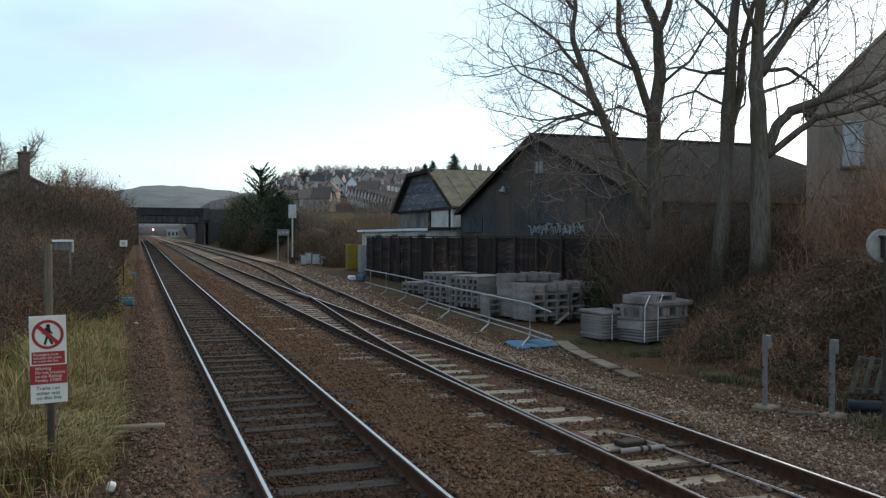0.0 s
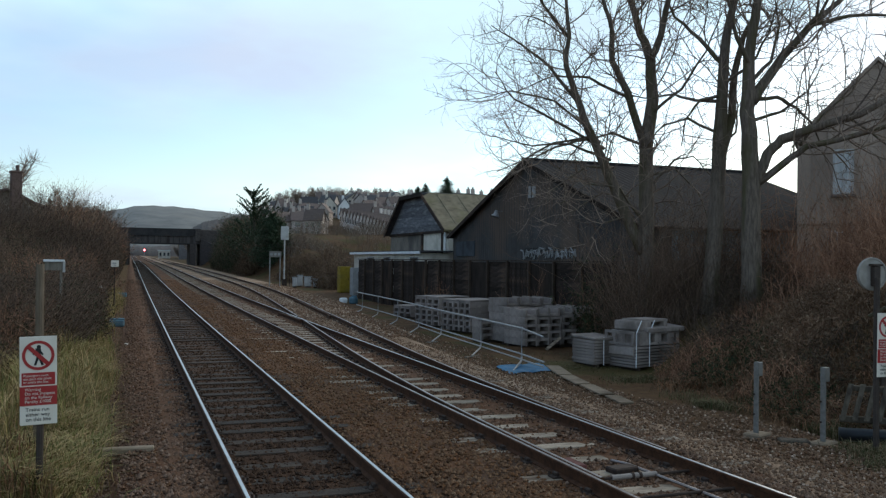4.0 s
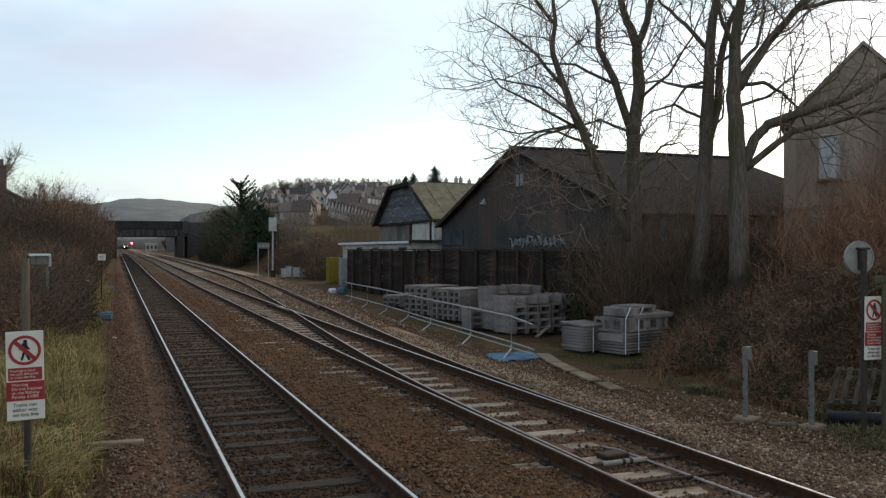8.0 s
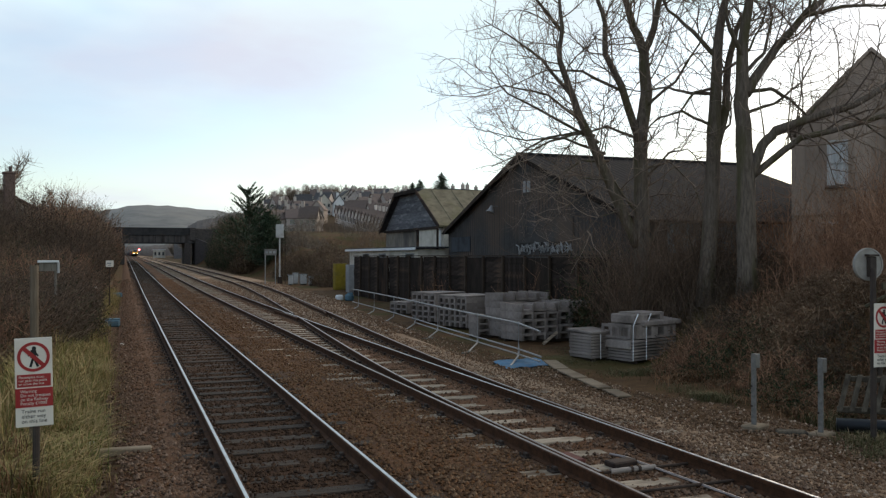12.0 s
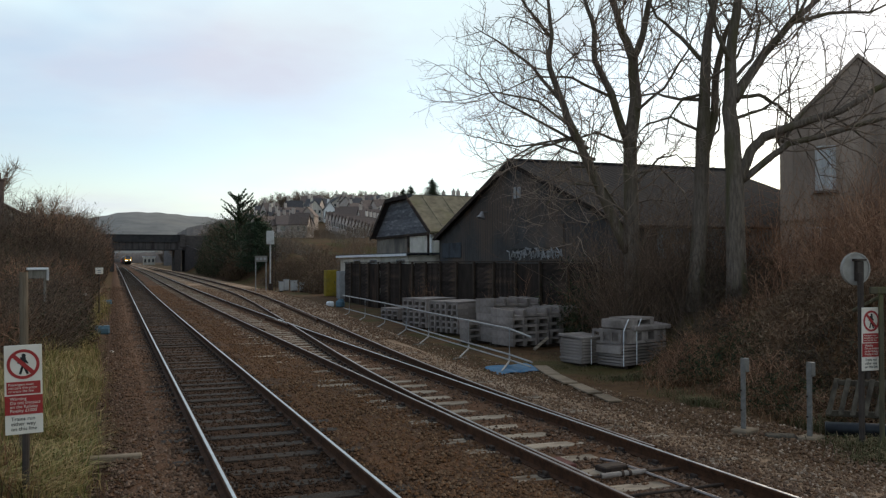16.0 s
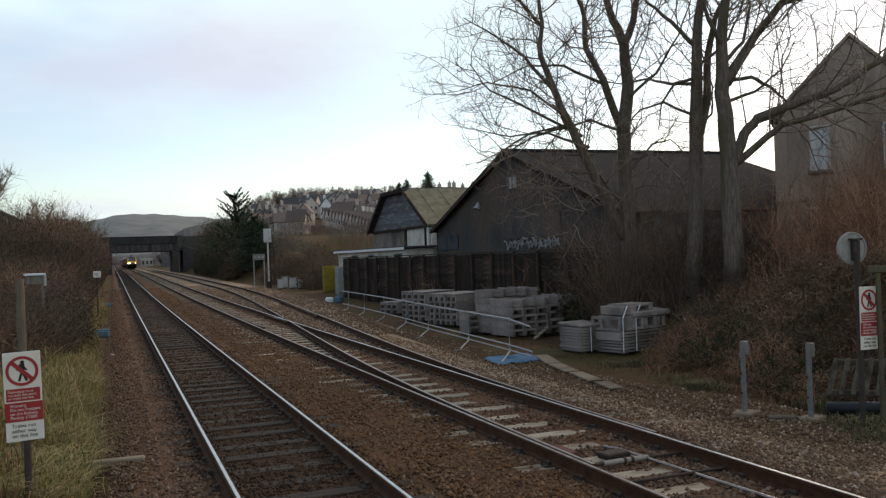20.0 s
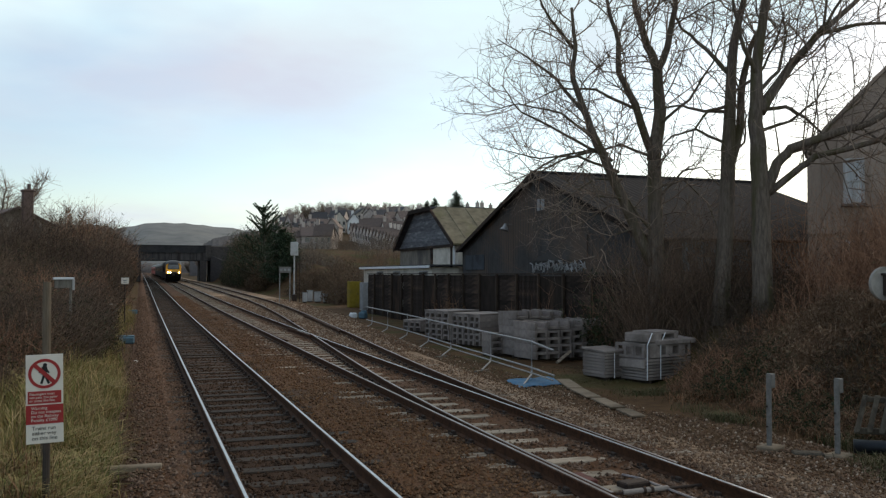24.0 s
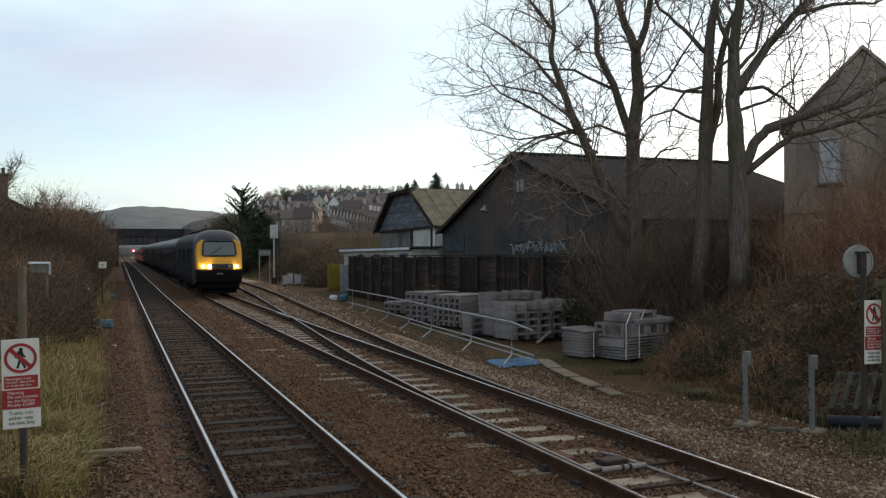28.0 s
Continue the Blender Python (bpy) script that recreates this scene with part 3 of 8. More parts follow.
        self.f.append(tuple(range(k + (len(path) - 1) * m, k + len(path) * m)))
        return self

    def slab(self, outline, offset):
        """A flat outline of 3D points given a thickness by the offset vector."""
        m = len(outline)
        off = Vector(offset)
        pts = [Vector(p) for p in outline] + [Vector(p) + off for p in outline]
        faces = [tuple(reversed(range(m))), tuple(range(m, 2 * m))]
        faces += [(i, (i + 1) % m, m + (i + 1) % m, m + i) for i in range(m)]
        return self.add(pts, faces)

    def disc(self, c, r, thick, sides=28, axis="y", inner=0.0, arc=(0, 360)):
        """A disc or ring facing along an axis."""
        full = arc[1] - arc[0] >= 360
        n = sides if full else sides + 1
        ring = []
        for d in (-thick / 2, thick / 2):
            for rr in ((r, inner) if inner else (r,)):
                for s in range(n):
                    a = radians(arc[0] + (arc[1] - arc[0]) * s / sides)
                    u, w = rr * math.cos(a), rr * math.sin(a)
                    p = {"y": (u, d, w), "x": (d, u, w), "z": (u, w, d)}[axis]
                    ring.append(Vector(c) + Vector(p))
        faces = []
        span = range(n) if full else range(n - 1)
        if inner:
            for i in span:
                j = (i + 1) % n
                faces += [(i, j, n + j, n + i), (2 * n + i, 3 * n + i, 3 * n + j, 2 * n + j), (i, 2 * n + i, 2 * n + j, j), (n + i, n + j, 3 * n + j, 3 * n + i)]
        else:
            faces = [tuple(range(n)), tuple(reversed(range(n, 2 * n)))] + [(i, n + i, n + (i + 1) % n, (i + 1) % n) for i in span]
        return self.add(ring, faces)

    def mesh(self, name, smooth=False):
        me = bpy.data.meshes.new(name)
        me.from_pydata(self.v, [], self.f)
        me.update()
        if len(self.f) < 3000:
            bm = bmesh.new()
            bm.from_mesh(me)
            bmesh.ops.recalc_face_normals(bm, faces=bm.faces)
            bm.to_mesh(me)
            bm.free()
        if smooth:
            me.polygons.foreach_set("use_smooth", [True] * len(me.polygons))
        return me


def thing(name, at, label, category, turn=0.0, group="", kind=""):
    """An Empty at the thing's base."""
    ob = new(name)
    ob.empty_display_size = 0.2
    ob.matrix_world = pose(*at, 0, 0, turn)
    return tagged(ob, label, category, group, kind)


def part(name, shape, material, parent=None, label="", smooth=False, kind=""):
    """One mesh object under a thing or a part."""
    ob = new(name, shape.mesh(name, smooth))
    ob.data.materials.append(material)
    if parent:
        ob.parent = parent
    return tagged(ob, label, kind=kind)


def piece(name, mesh, at, parent, turn=0.0, size=(1, 1, 1)):
    """A piece on a shared mesh."""
    ob = new(name, mesh)
    ob.parent = parent
    ob.matrix_local = pose(*at, 0, 0, turn) @ Matrix.Diagonal((*size, 1))
    return ob


def solid(name, shape, material, label, category, kind="", smooth=False, at=(0, 0, 0), turn=0.0, group=""):
    """A thing that is one mesh."""
    ob = part(name, shape, material, None, "", smooth)
    ob.matrix_world = pose(*at, 0, 0, turn)
    return tagged(ob, label, category, group, kind)


def polar(bearing, reach, z=0.0):
    """A place by its bearing, degrees right of the tracks, and its distance."""
    return (reach * math.sin(radians(bearing)), reach * math.cos(radians(bearing)), z)


rnd = random.Random(7)
VIEW = -21.0      # the way the trees and the house face


def smooth(a, b, x):
    t = min(1.0, max(0.0, (x - a) / (b - a)))
    return t * t * (3 - 2 * t)


def table(x, xs, ys):
    """A value read from a table by straight lines."""
    if x <= xs[0]:
        return ys[0]
    for k in range(1, len(xs)):
        if x <= xs[k]:
            return ys[k - 1] + (ys[k] - ys[k - 1]) * (x - xs[k - 1]) / (xs[k] - xs[k - 1])
    return ys[-1]


CLIMB = ((25, 35, 45, 55, 65, 80, 100, 123, 145, 175, 300, 500, 700, 1000), (0.0, 0.015, 0.043, 0.084, 0.145, 0.248, 0.405, 0.585, 0.745, 0.918, 1.488, 2.398, 3.24, 4.481))


def grade(y):
    """The line begins to climb gently past the turnout."""
    return table(y, *CLIMB)


def foot(y):
    """Where the right-hand bank begins."""
    return table(y, [0, 9, 13, 15, 17, 21, 24, 60, 75, 110, 154, 200, 400], [11, 10.6, 10.0, 10.6, 12.0, 12.4, 16, 16, 14.6, 13.2, 13.4, 13.6, 20])


def ground_z(x, y):
    base = -0.32 + grade(y)
    z = base
    # right-hand bank
    top = table(y, [0, 20, 24, 30, 62, 80, 120, 183, 215, 270], [2.1, 1.9, 0.9, 0.3, 0.3, 3.0, 5.2, 6.2, 3.0, 0.0])
    run = table(y, [0, 15, 20, 60, 100, 160], [5.5, 5.0, 3.4, 6, 6, 6])
    ease = 1 - 0.8 * smooth(17.5, 24, x) * smooth(58, 72, y) * (1 - smooth(140, 165, y))
    z += top * ease * smooth(0, run, x - foot(y))
    # left-hand bank
    ltop = table(y, [0, 12, 30, 60, 120, 183, 240], [0.5, 0.9, 1.6, 2.2, 4.0, 6.0, 4.5])
    z += 0.25 * smooth(0.3, 1.2, -x) + ltop * smooth(1.6, 7.0, -x)
    # the town's hillside
    r = math.hypot(x, y)
    if x > 20:
        b = math.degrees(math.atan2(x, y))
        side = smooth(3, 11, b) * (1 - smooth(60, 80, b))
        z += side * 29 * smooth(150, 480, r)
    return z


# ---- ground ----
def build_ground():
    xs = sorted({*np.round(np.arange(-12, 30, 0.6), 2), *[s * v for s in (-1, 1) for v in (14, 17, 21, 26, 32, 40, 50, 62, 76, 92, 110, 130, 155, 185, 220, 260, 310, 370, 450, 560, 700, 900, 1300, 2000, 3500)], 34, 37, 43, 46, 55, 68, 84, 100, 120, 142, 170, 200, 240, 285, 340, 410})
    ys = sorted({*np.round(np.arange(-6, 40, 0.7), 2), *np.round(np.arange(40, 120, 2.5), 1), *range(120, 300, 8), *range(300, 620, 16), -3000, -1200, -400, -150, -60, -25, -12, 660, 760, 900, 1200, 1800, 2600, 4500})
    s = Shape()
    for y in ys:
        for x in xs:
            n = 0.10 * noise.noise((x * 0.7, y * 0.7, 0)) if (x < -0.8 or x > 9.2) else 0.0
            s.v.append((x, y, ground_z(x, y) + n))
    w = len(xs)
    s.f = [(j * w + i, j * w + i + 1, (j + 1) * w + i + 1, (j + 1) * w + i) for j in range(len(ys) - 1) for i in range(w - 1)]
    me = s.mesh("ground", True)
    ob = new("ground", me)
    me.materials.append(M["earth"])
    tagged(ob, "rough brown earth and winter grass of the cutting", "ground", kind="structure")


def bed_z(x, y):
    """The ballast's height: over the sleeper ends, low between the rails."""
    if 1.2 < x < 2.5 or 4.85 < x < 5.75:
        return -0.180
    if 5.75 <= x < 6.15:
        return -0.158
    if 0.5 < x < 1.0 or 2.7 < x < 3.15 or 3.5 < x < 4.6:
        return -0.168
    if x < 1.0 or 2.7 < x < 4.6:
        return -0.150
    return -0.165


def long_end(k):
    """How far a turnout timber reaches out between the tracks, beyond the usual."""
    q = random.Random(900 + k).random()
    return 0.0 if q < 0.70 else 0.2 + 0.65 * (q - 0.70) / 0.30


ZONES = [(0.95, "ballast"), (2.78, "ballast_oiled"), (4.62, "ballast_rusty"), (6.9, "ballast"), (99, "ballast_grey")]


def zone(x, jitter):
    for k, (edge, _) in enumerate(ZONES):
        if x + jitter < edge:
            return k
    return len(ZONES) - 1


def build_ballast():
    """The stone bed under all the tracks, oily between the running rails and rusty between the tracks."""
    s = Shape()
    ys = [*np.arange(-6, 30, 0.4), *np.arange(30, 120, 2), *np.arange(120, 300, 5), *np.arange(300, 800, 20), 900, 1100]
    us = [0, 0.25, 0.5, 0.75, 1.0, 1.25, 1.45, 1.62, 1.8, 2.0, 2.2, 2.4, 2.6, 2.8, 2.98, 3.12, 3.3, 3.5, 3.8, 4.1, 4.4, 4.7, 4.95, 5.12, 5.25, 5.4, 5.6, 5.8, 6.0, 6.2, 6.4, 6.6, 6.74, 6.9, 7.1, 7.4]
    cols = len(us) + 8
    for y in ys:
        right = table(y, [0, 12, 20, 30, 40, 50, 75, 100, 160, 900], [8.9, 8.5, 8.6, 9.4, 10.8, 12.2, 13.0, 12.6, 12.4, 12.4])
        row = [u - 0.55 for u in us] + [6.85 + (right - 6.85) * (k + 1) / 8 for k in range(8)]
        for x in row:
            z = bed_z(x, y)
            z -= 0.26 * (1 - smooth(0, 0.8, x + 0.55)) + 0.22 * (1 - smooth(0, 0.9, right - x))
            z += 0.020 * noise.noise((x * 1.7, y * 1.7, 3.0)) + 0.012 * noise.noise((x * 5.0, y * 5.0, 8.0))
            s.v.append((x, y, z + grade(y)))
    s.f = [(j * cols + i, j * cols + i + 1, (j + 1) * cols + i + 1, (j + 1) * cols + i) for j in range(len(ys) - 1) for i in range(cols - 1)]
    ob = new("trackbed", s.mesh("trackbed", True))
    r = random.Random(2)
    for _, key in ZONES:
        ob.data.materials.append(M[key])
    for p in ob.data.polygons:
        c = p.center
        p.material_index = zone(c.x, r.gauss(0, 0.13) if c.y < 29 else 0.0)
    tagged(ob, "grey-brown stone ballast bed beneath the tracks", "ballast", kind="structure")


def build_stones():
    """Loose ballast stones on the bed, thickest near the platform end."""
    base = [(0, 0, 1), (0.9, 0, 0.25), (0.25, 0.85, 0.3), (-0.75, 0.5, 0.2), (-0.7, -0.55, 0.3), (0.3, -0.9, 0.2), (0.1, 0.1, -0.7)]
    faces = [(0, 1, 2), (0, 2, 3), (0, 3, 4), (0, 4, 5), (0, 5, 1), (6, 2, 1), (6, 3, 2), (6, 4, 3), (6, 5, 4), (6, 1, 5)]
    r = random.Random(3)
    heaps = [Shape() for _ in ZONES]
    count = 0
    while count < 125000:
        y = 5.5 + 80 * r.random() ** 3.2
        x = -0.9 + 11.2 * r.random()
        if x > table(y, [0, 12, 14, 20, 30, 50, 90], [9.9, 9.9, 9.4, 9.3, 9.9, 11.4, 12.5]):
            continue
        if any(a < x < b for a, b in ((1.2, 2.5), (4.9, 6.1))) and r.random() < 0.25:
            continue
        if any(abs(x - c) < 0.09 for c in (1.105, 2.61, 4.73, 6.235)):
            continue
        k = int((y - 4.3 + 0.37) // 0.74)
        on_timber = abs((y - 4.3 + 0.37) % 0.74 - 0.37) < 0.14
        if on_timber and 4.7 < x < 5.85 and r.random() < 0.92:
            continue
        if on_timber and y > 5 and 4.24 - long_end(k) < x <= 4.7 and r.random() < 0.45 + 0.4 * math.sin(k * 2.3):
            continue
        if 0.62 < x < 3.1 and abs((y - 4.0 + 0.35) % 0.70 - 0.35) < 0.13 and r.random() < (0.5 if 1.2 < x < 2.5 else 0.2):
            continue
        q = 0.014 + 0.022 * r.random() ** 1.6
        if x > 6.9:
            q *= 0.85
        z = bed_z(x, y) + grade(y) + 0.004 if -0.1 < x < 8.0 else ground_z(x, y) + 0.03
        z -= 0.10 * (1 - smooth(-0.5, 0.2, x)) if -0.1 < x else 0
        a = r.random() * 6.3
        ca, sa, e = math.cos(a), math.sin(a), 0.7 + 0.5 * r.random()
        heaps[zone(x, r.gauss(0, 0.16))].add([(x + q * (px * ca - py * sa), y + q * e * (px * sa + py * ca), z + q * pz * (0.6 + 0.5 * e)) for px, py, pz in base], faces)
        count += 1
    for _ in range(9000):
        y = 26 + 50 * r.random()
        edge = table(y, [26, 40, 50, 75], [9.2, 10.6, 12.0, 12.8])
        x = 6.6 + (edge - 6.6) * r.random()
        q, a = 0.028 + 0.030 * r.random() ** 2, r.random() * 6.3
        ca, sa, e = math.cos(a), math.sin(a), 0.7 + 0.5 * r.random()
        z = bed_z(x, y) + grade(y) - 0.22 * (1 - smooth(0, 0.9, edge + 0.3 - x)) + 0.004
        heaps[-1].add([(x + q * (px * ca - py * sa), y + q * e * (px * sa + py * ca), z + q * pz * (0.6 + 0.5 * e)) for px, py, pz in base], faces)
    for heap, (_, key) in zip(heaps, ZONES):
        if heap.v:
            ob = new("ballast_stones", heap.mesh("ballast_stones"))
            ob.data.materials.append(M[key.replace("ballast", "stones")])
            tagged(ob, "loose angular ballast stones around the rails", "ballast", kind="stuff")


RAIL = [(-0.066, -0.160), (0.066, -0.160), (0.066, -0.148), (0.014, -0.128), (0.012, -0.048), (0.034, -0.036), (0.035, -0.008), (0.026, -0.001), (-0.026, -0.001), (-0.035, -0.008), (-0.034, -0.036), (-0.012, -0.048), (-0.014, -0.128), (-0.066, -0.148)]
HEAD = [(-0.019, -0.002), (0.019, -0.002), (0.017, 0.002), (-0.017, 0.002)]
SIDING = ([8, 12, 16, 20, 26, 34, 49, 60, 72, 90, 120, 160, 400, 1000], [0.072, 0.10, 0.26, 0.52, 1.0, 1.65, 2.75, 3.38, 3.75, 3.80, 3.70, 3.60, 3.50, 3.50])


def swing(y):
    """How far the siding has left the main line."""
    return table(y, *SIDING) if y < 9 else sum(table(y + d, *SIDING) for d in (-2, -1, 0, 1, 2)) / 5


def line_ys(a, b):
    ys = [a]
    while ys[-1] < b:
        ys.append(min(b, ys[-1] + (1.0 if ys[-1] < 40 else 3.0 if ys[-1] < 120 else 10.0 if ys[-1] < 300 else 40.0)))
    return ys


def rail(parent, x_of, a, b, head, name="rail"):
    path = [(x_of(y), y, grade(y)) for y in line_ys(a, b)]
    ob = part(name, Shape().sweep(RAIL, path), M["rail"], parent)
    part("running_surface", Shape().sweep(HEAD, path), head, ob, "worn bright steel running surface")
    return ob


def sleeper_mesh(length, width, material, name):
    me = Shape().box((0, 0, 0), (length, width, 0.13), 0, 0.012).mesh(name)
    me.materials.append(material)
    return me


def chair_mesh():
    s = Shape().box((0, 0, 0.012), (0.32, 0.15, 0.024), 0, 0.008)
    s.box((-0.095, 0, 0.04), (0.05, 0.10, 0.05), 0, 0.01).box((0.095, 0, 0.04), (0.05, 0.10, 0.05), 0, 0.01)
    s.tube([(-0.15, 0.05, 0.03), (-0.15, 0.05, 0.065)], 0.016, 6).tube([(0.15, -0.05, 0.03), (0.15, -0.05, 0.065)], 0.016, 6)
    me = s.mesh("rail_chair")
    me.materials.append(M["iron"])
    return me


def build_tracks():
    r = random.Random(5)
    chair = chair_mesh()
    near = thing("railway_track", (0, 0, 0), "plain track with bright polished rails on dark timber sleepers", "railway track")
    for x in (1.105, 2.61):
        rail(near, lambda y, x=x: x, -5, 950, M["polished"])
    dark = sleeper_mesh(2.55, 0.25, M["old_sleeper"], "sleeper")
    y = 4.0
    far = Shape()
    while y < 260:
        jig = r.uniform(-0.03, 0.03)
        if y < 75:
            piece("sleeper", dark, (1.857 + jig, y, -0.232 + grade(y) + r.uniform(-0.012, 0.012)), near, r.uniform(-0.6, 0.6))
            if y < 34:
                for x in (1.105, 2.61):
                    piece("rail_chair", chair, (x, y, -0.168), near)
        else:
            far.box((1.857, y, -0.222 + grade(y)), (2.55, 0.25, 0.13))
        y += 0.70
    part("sleeper_run", far, M["old_sleeper"], near, "", kind="stuff")
    main = thing("railway_turnout", (0, 0, 0), "track with a turnout, rusty rails and pale worn timbers", "railway track")
    rail(main, lambda y: 4.73, -5, 950, M["dull_steel"])
    rail(main, lambda y: 6.235, -5, 950, M["polished"])
    rail(main, lambda y: 4.73 + swing(y), 8.0, 33.0, M["dull_steel"], "switch_rail")
    rail(main, lambda y: 4.73 + swing(y), 34.2, 420, M["dull_steel"])
    rail(main, lambda y: 6.235 + swing(y), 9.0, 420, M["dull_steel"], "stock_rail")
    # crossing nose, wing rails and check rails
    nose = Shape()
    nose.slab([(6.20, 32.6, -0.02), (6.27, 32.6, -0.02), (6.36, 35.2, -0.02), (6.16, 35.2, -0.02)], (0, 0, 0.018))
    part("crossing_nose", nose, M["dull_steel"], main)
    part("wing_rail", Shape().sweep(RAIL, [(6.12, y, 0.0) for y in (32.0, 34.0, 35.6)] + [(6.02, 36.6, 0)]), M["rail"], main)
    part("check_rail", Shape().sweep(RAIL, [(4.90, 30.0, 0.01), (4.81, 31.2, 0.01), (4.81, 36.5, 0.01), (4.90, 37.5, 0.01)]), M["rail"], main)
    part("check_rail", Shape().sweep(RAIL, [(6.235 + swing(y) - d, y, 0.01) for y, d in ((34, 0.2), (35.5, 0.09), (46, 0.09), (47.5, 0.2))]), M["rail"], main)
    part("check_rail", Shape().sweep(RAIL, [(4.73 + swing(y) + d, y, 0.01) for y, d in ((42, 0.2), (43.5, 0.09), (51, 0.09), (52.5, 0.2))]), M["rail"], main)
    y = 4.3
    pale = {}
    far = Shape()
    while y < 220:
        s = swing(y) if y > 8 else 0
        if y < 56:
            out = round(long_end(int((y - 4.3 + 0.37) // 0.74)) * 5) / 5
            length = round(round((2.7 + s) * 2) / 2 + 0.1 + out, 1)
            if length not in pale:
                pale[length] = sleeper_mesh(length, 0.27, M["pale_sleeper"], "timber")
            piece("timber", pale[length], (4.22 - out + length / 2 + r.uniform(-0.07, 0.05), y, -0.232 + grade(y) + r.uniform(-0.008, 0.012)), main, r.uniform(-0.8, 0.8))
            if y < 34:
                for x in (4.73, 6.235) + ((4.73 + s, 6.235 + s) if s > 0.4 else ()):
                    piece("rail_chair", chair, (x, y, -0.166), main)
        else:
            far.box((5.48, y, -0.215 + grade(y)), (2.6, 0.25, 0.13)).box((5.48 + s, y, -0.22 + grade(y)), (2.6, 0.25, 0.13))
        y += 0.74
    part("sleeper_run", far, M["pale_sleeper"], main, "", kind="stuff")
    # point rodding: stretcher bars with a white insulated sleeve, and a slide rod
    for yy, c in ((7.55, 0), (8.35, 1)):
        bar = part("stretcher_bar", Shape().tube([(4.78, yy, -0.12), (6.20, yy + 0.03, -0.12)], 0.018, 8), M["iron"], main)
        if c:
            part("insulated_sleeve", Shape().tube([(5.14, yy + 0.005, -0.115), (5.74, yy + 0.02, -0.115)], 0.030, 10), M["sleeve"], bar, "dull white insulating sleeve")
            for x in (5.40, 5.50):
                part("clamp", Shape().tube([(x, yy + 0.01, -0.115), (x + 0.035, yy + 0.012, -0.115)], 0.036, 10), M["iron"], bar)
    part("detector_rod", Shape().tube([(5.95, 4.6, -0.13), (5.81, 7.1, -0.13), (5.69, 8.9, -0.12), (5.62, 9.15, -0.13)], 0.018, 6), M["dull_steel"], main)
    part("slide_plate", Shape().box((5.52, 8.74, -0.135), (0.36, 0.20, 0.07), 8, 0.02), M["iron"], main)
    part("slide_plate", Shape().box((5.0, 9.15, -0.14), (0.34, 0.42, 0.07), 0, 0.02), M["faded_red"], main, "faded red cover plate")


# ---- buildings beside the line ----
def window(parent, at, w, h, turn=0.0, pane="glass", bars=1, name="window", frame_mat="white", depth=0.10):
    """A sash window: frame, sill, panes; at is the middle of its foot, and it faces -y before the turn."""
    hold = part(name, Shape().box((0, 0.02, h / 2), (w - 0.08, 0.03, h - 0.08)), M[pane], parent)
    hold.matrix_local = pose(*at, 0, 0, turn)
    s = Shape()
    t = 0.06
    s.box((-w / 2 + t / 2, -0.01, h / 2), (t, depth, h)).box((w / 2 - t / 2, -0.01, h / 2), (t, depth, h))
    s.box((0, -0.01, h - t / 2), (w - 2 * t, depth, t)).box((0, -0.01, t / 2), (w - 2 * t, depth, t))
    s.box((0, -0.02, h / 2), (w - 2 * t, 0.05, 0.05))
    for k in range(bars):
        s.box((-w / 2 + w * (k + 1) / (bars + 1), -0.015, h / 2), (0.03, 0.04, h - 2 * t))
    part("window_frame", s, M[frame_mat], hold)
    part("window_sill", Shape().box((0, -0.07, -0.05), (w + 0.14, 0.22, 0.09), 0, 0.01), M["concrete"], hold)
    return hold


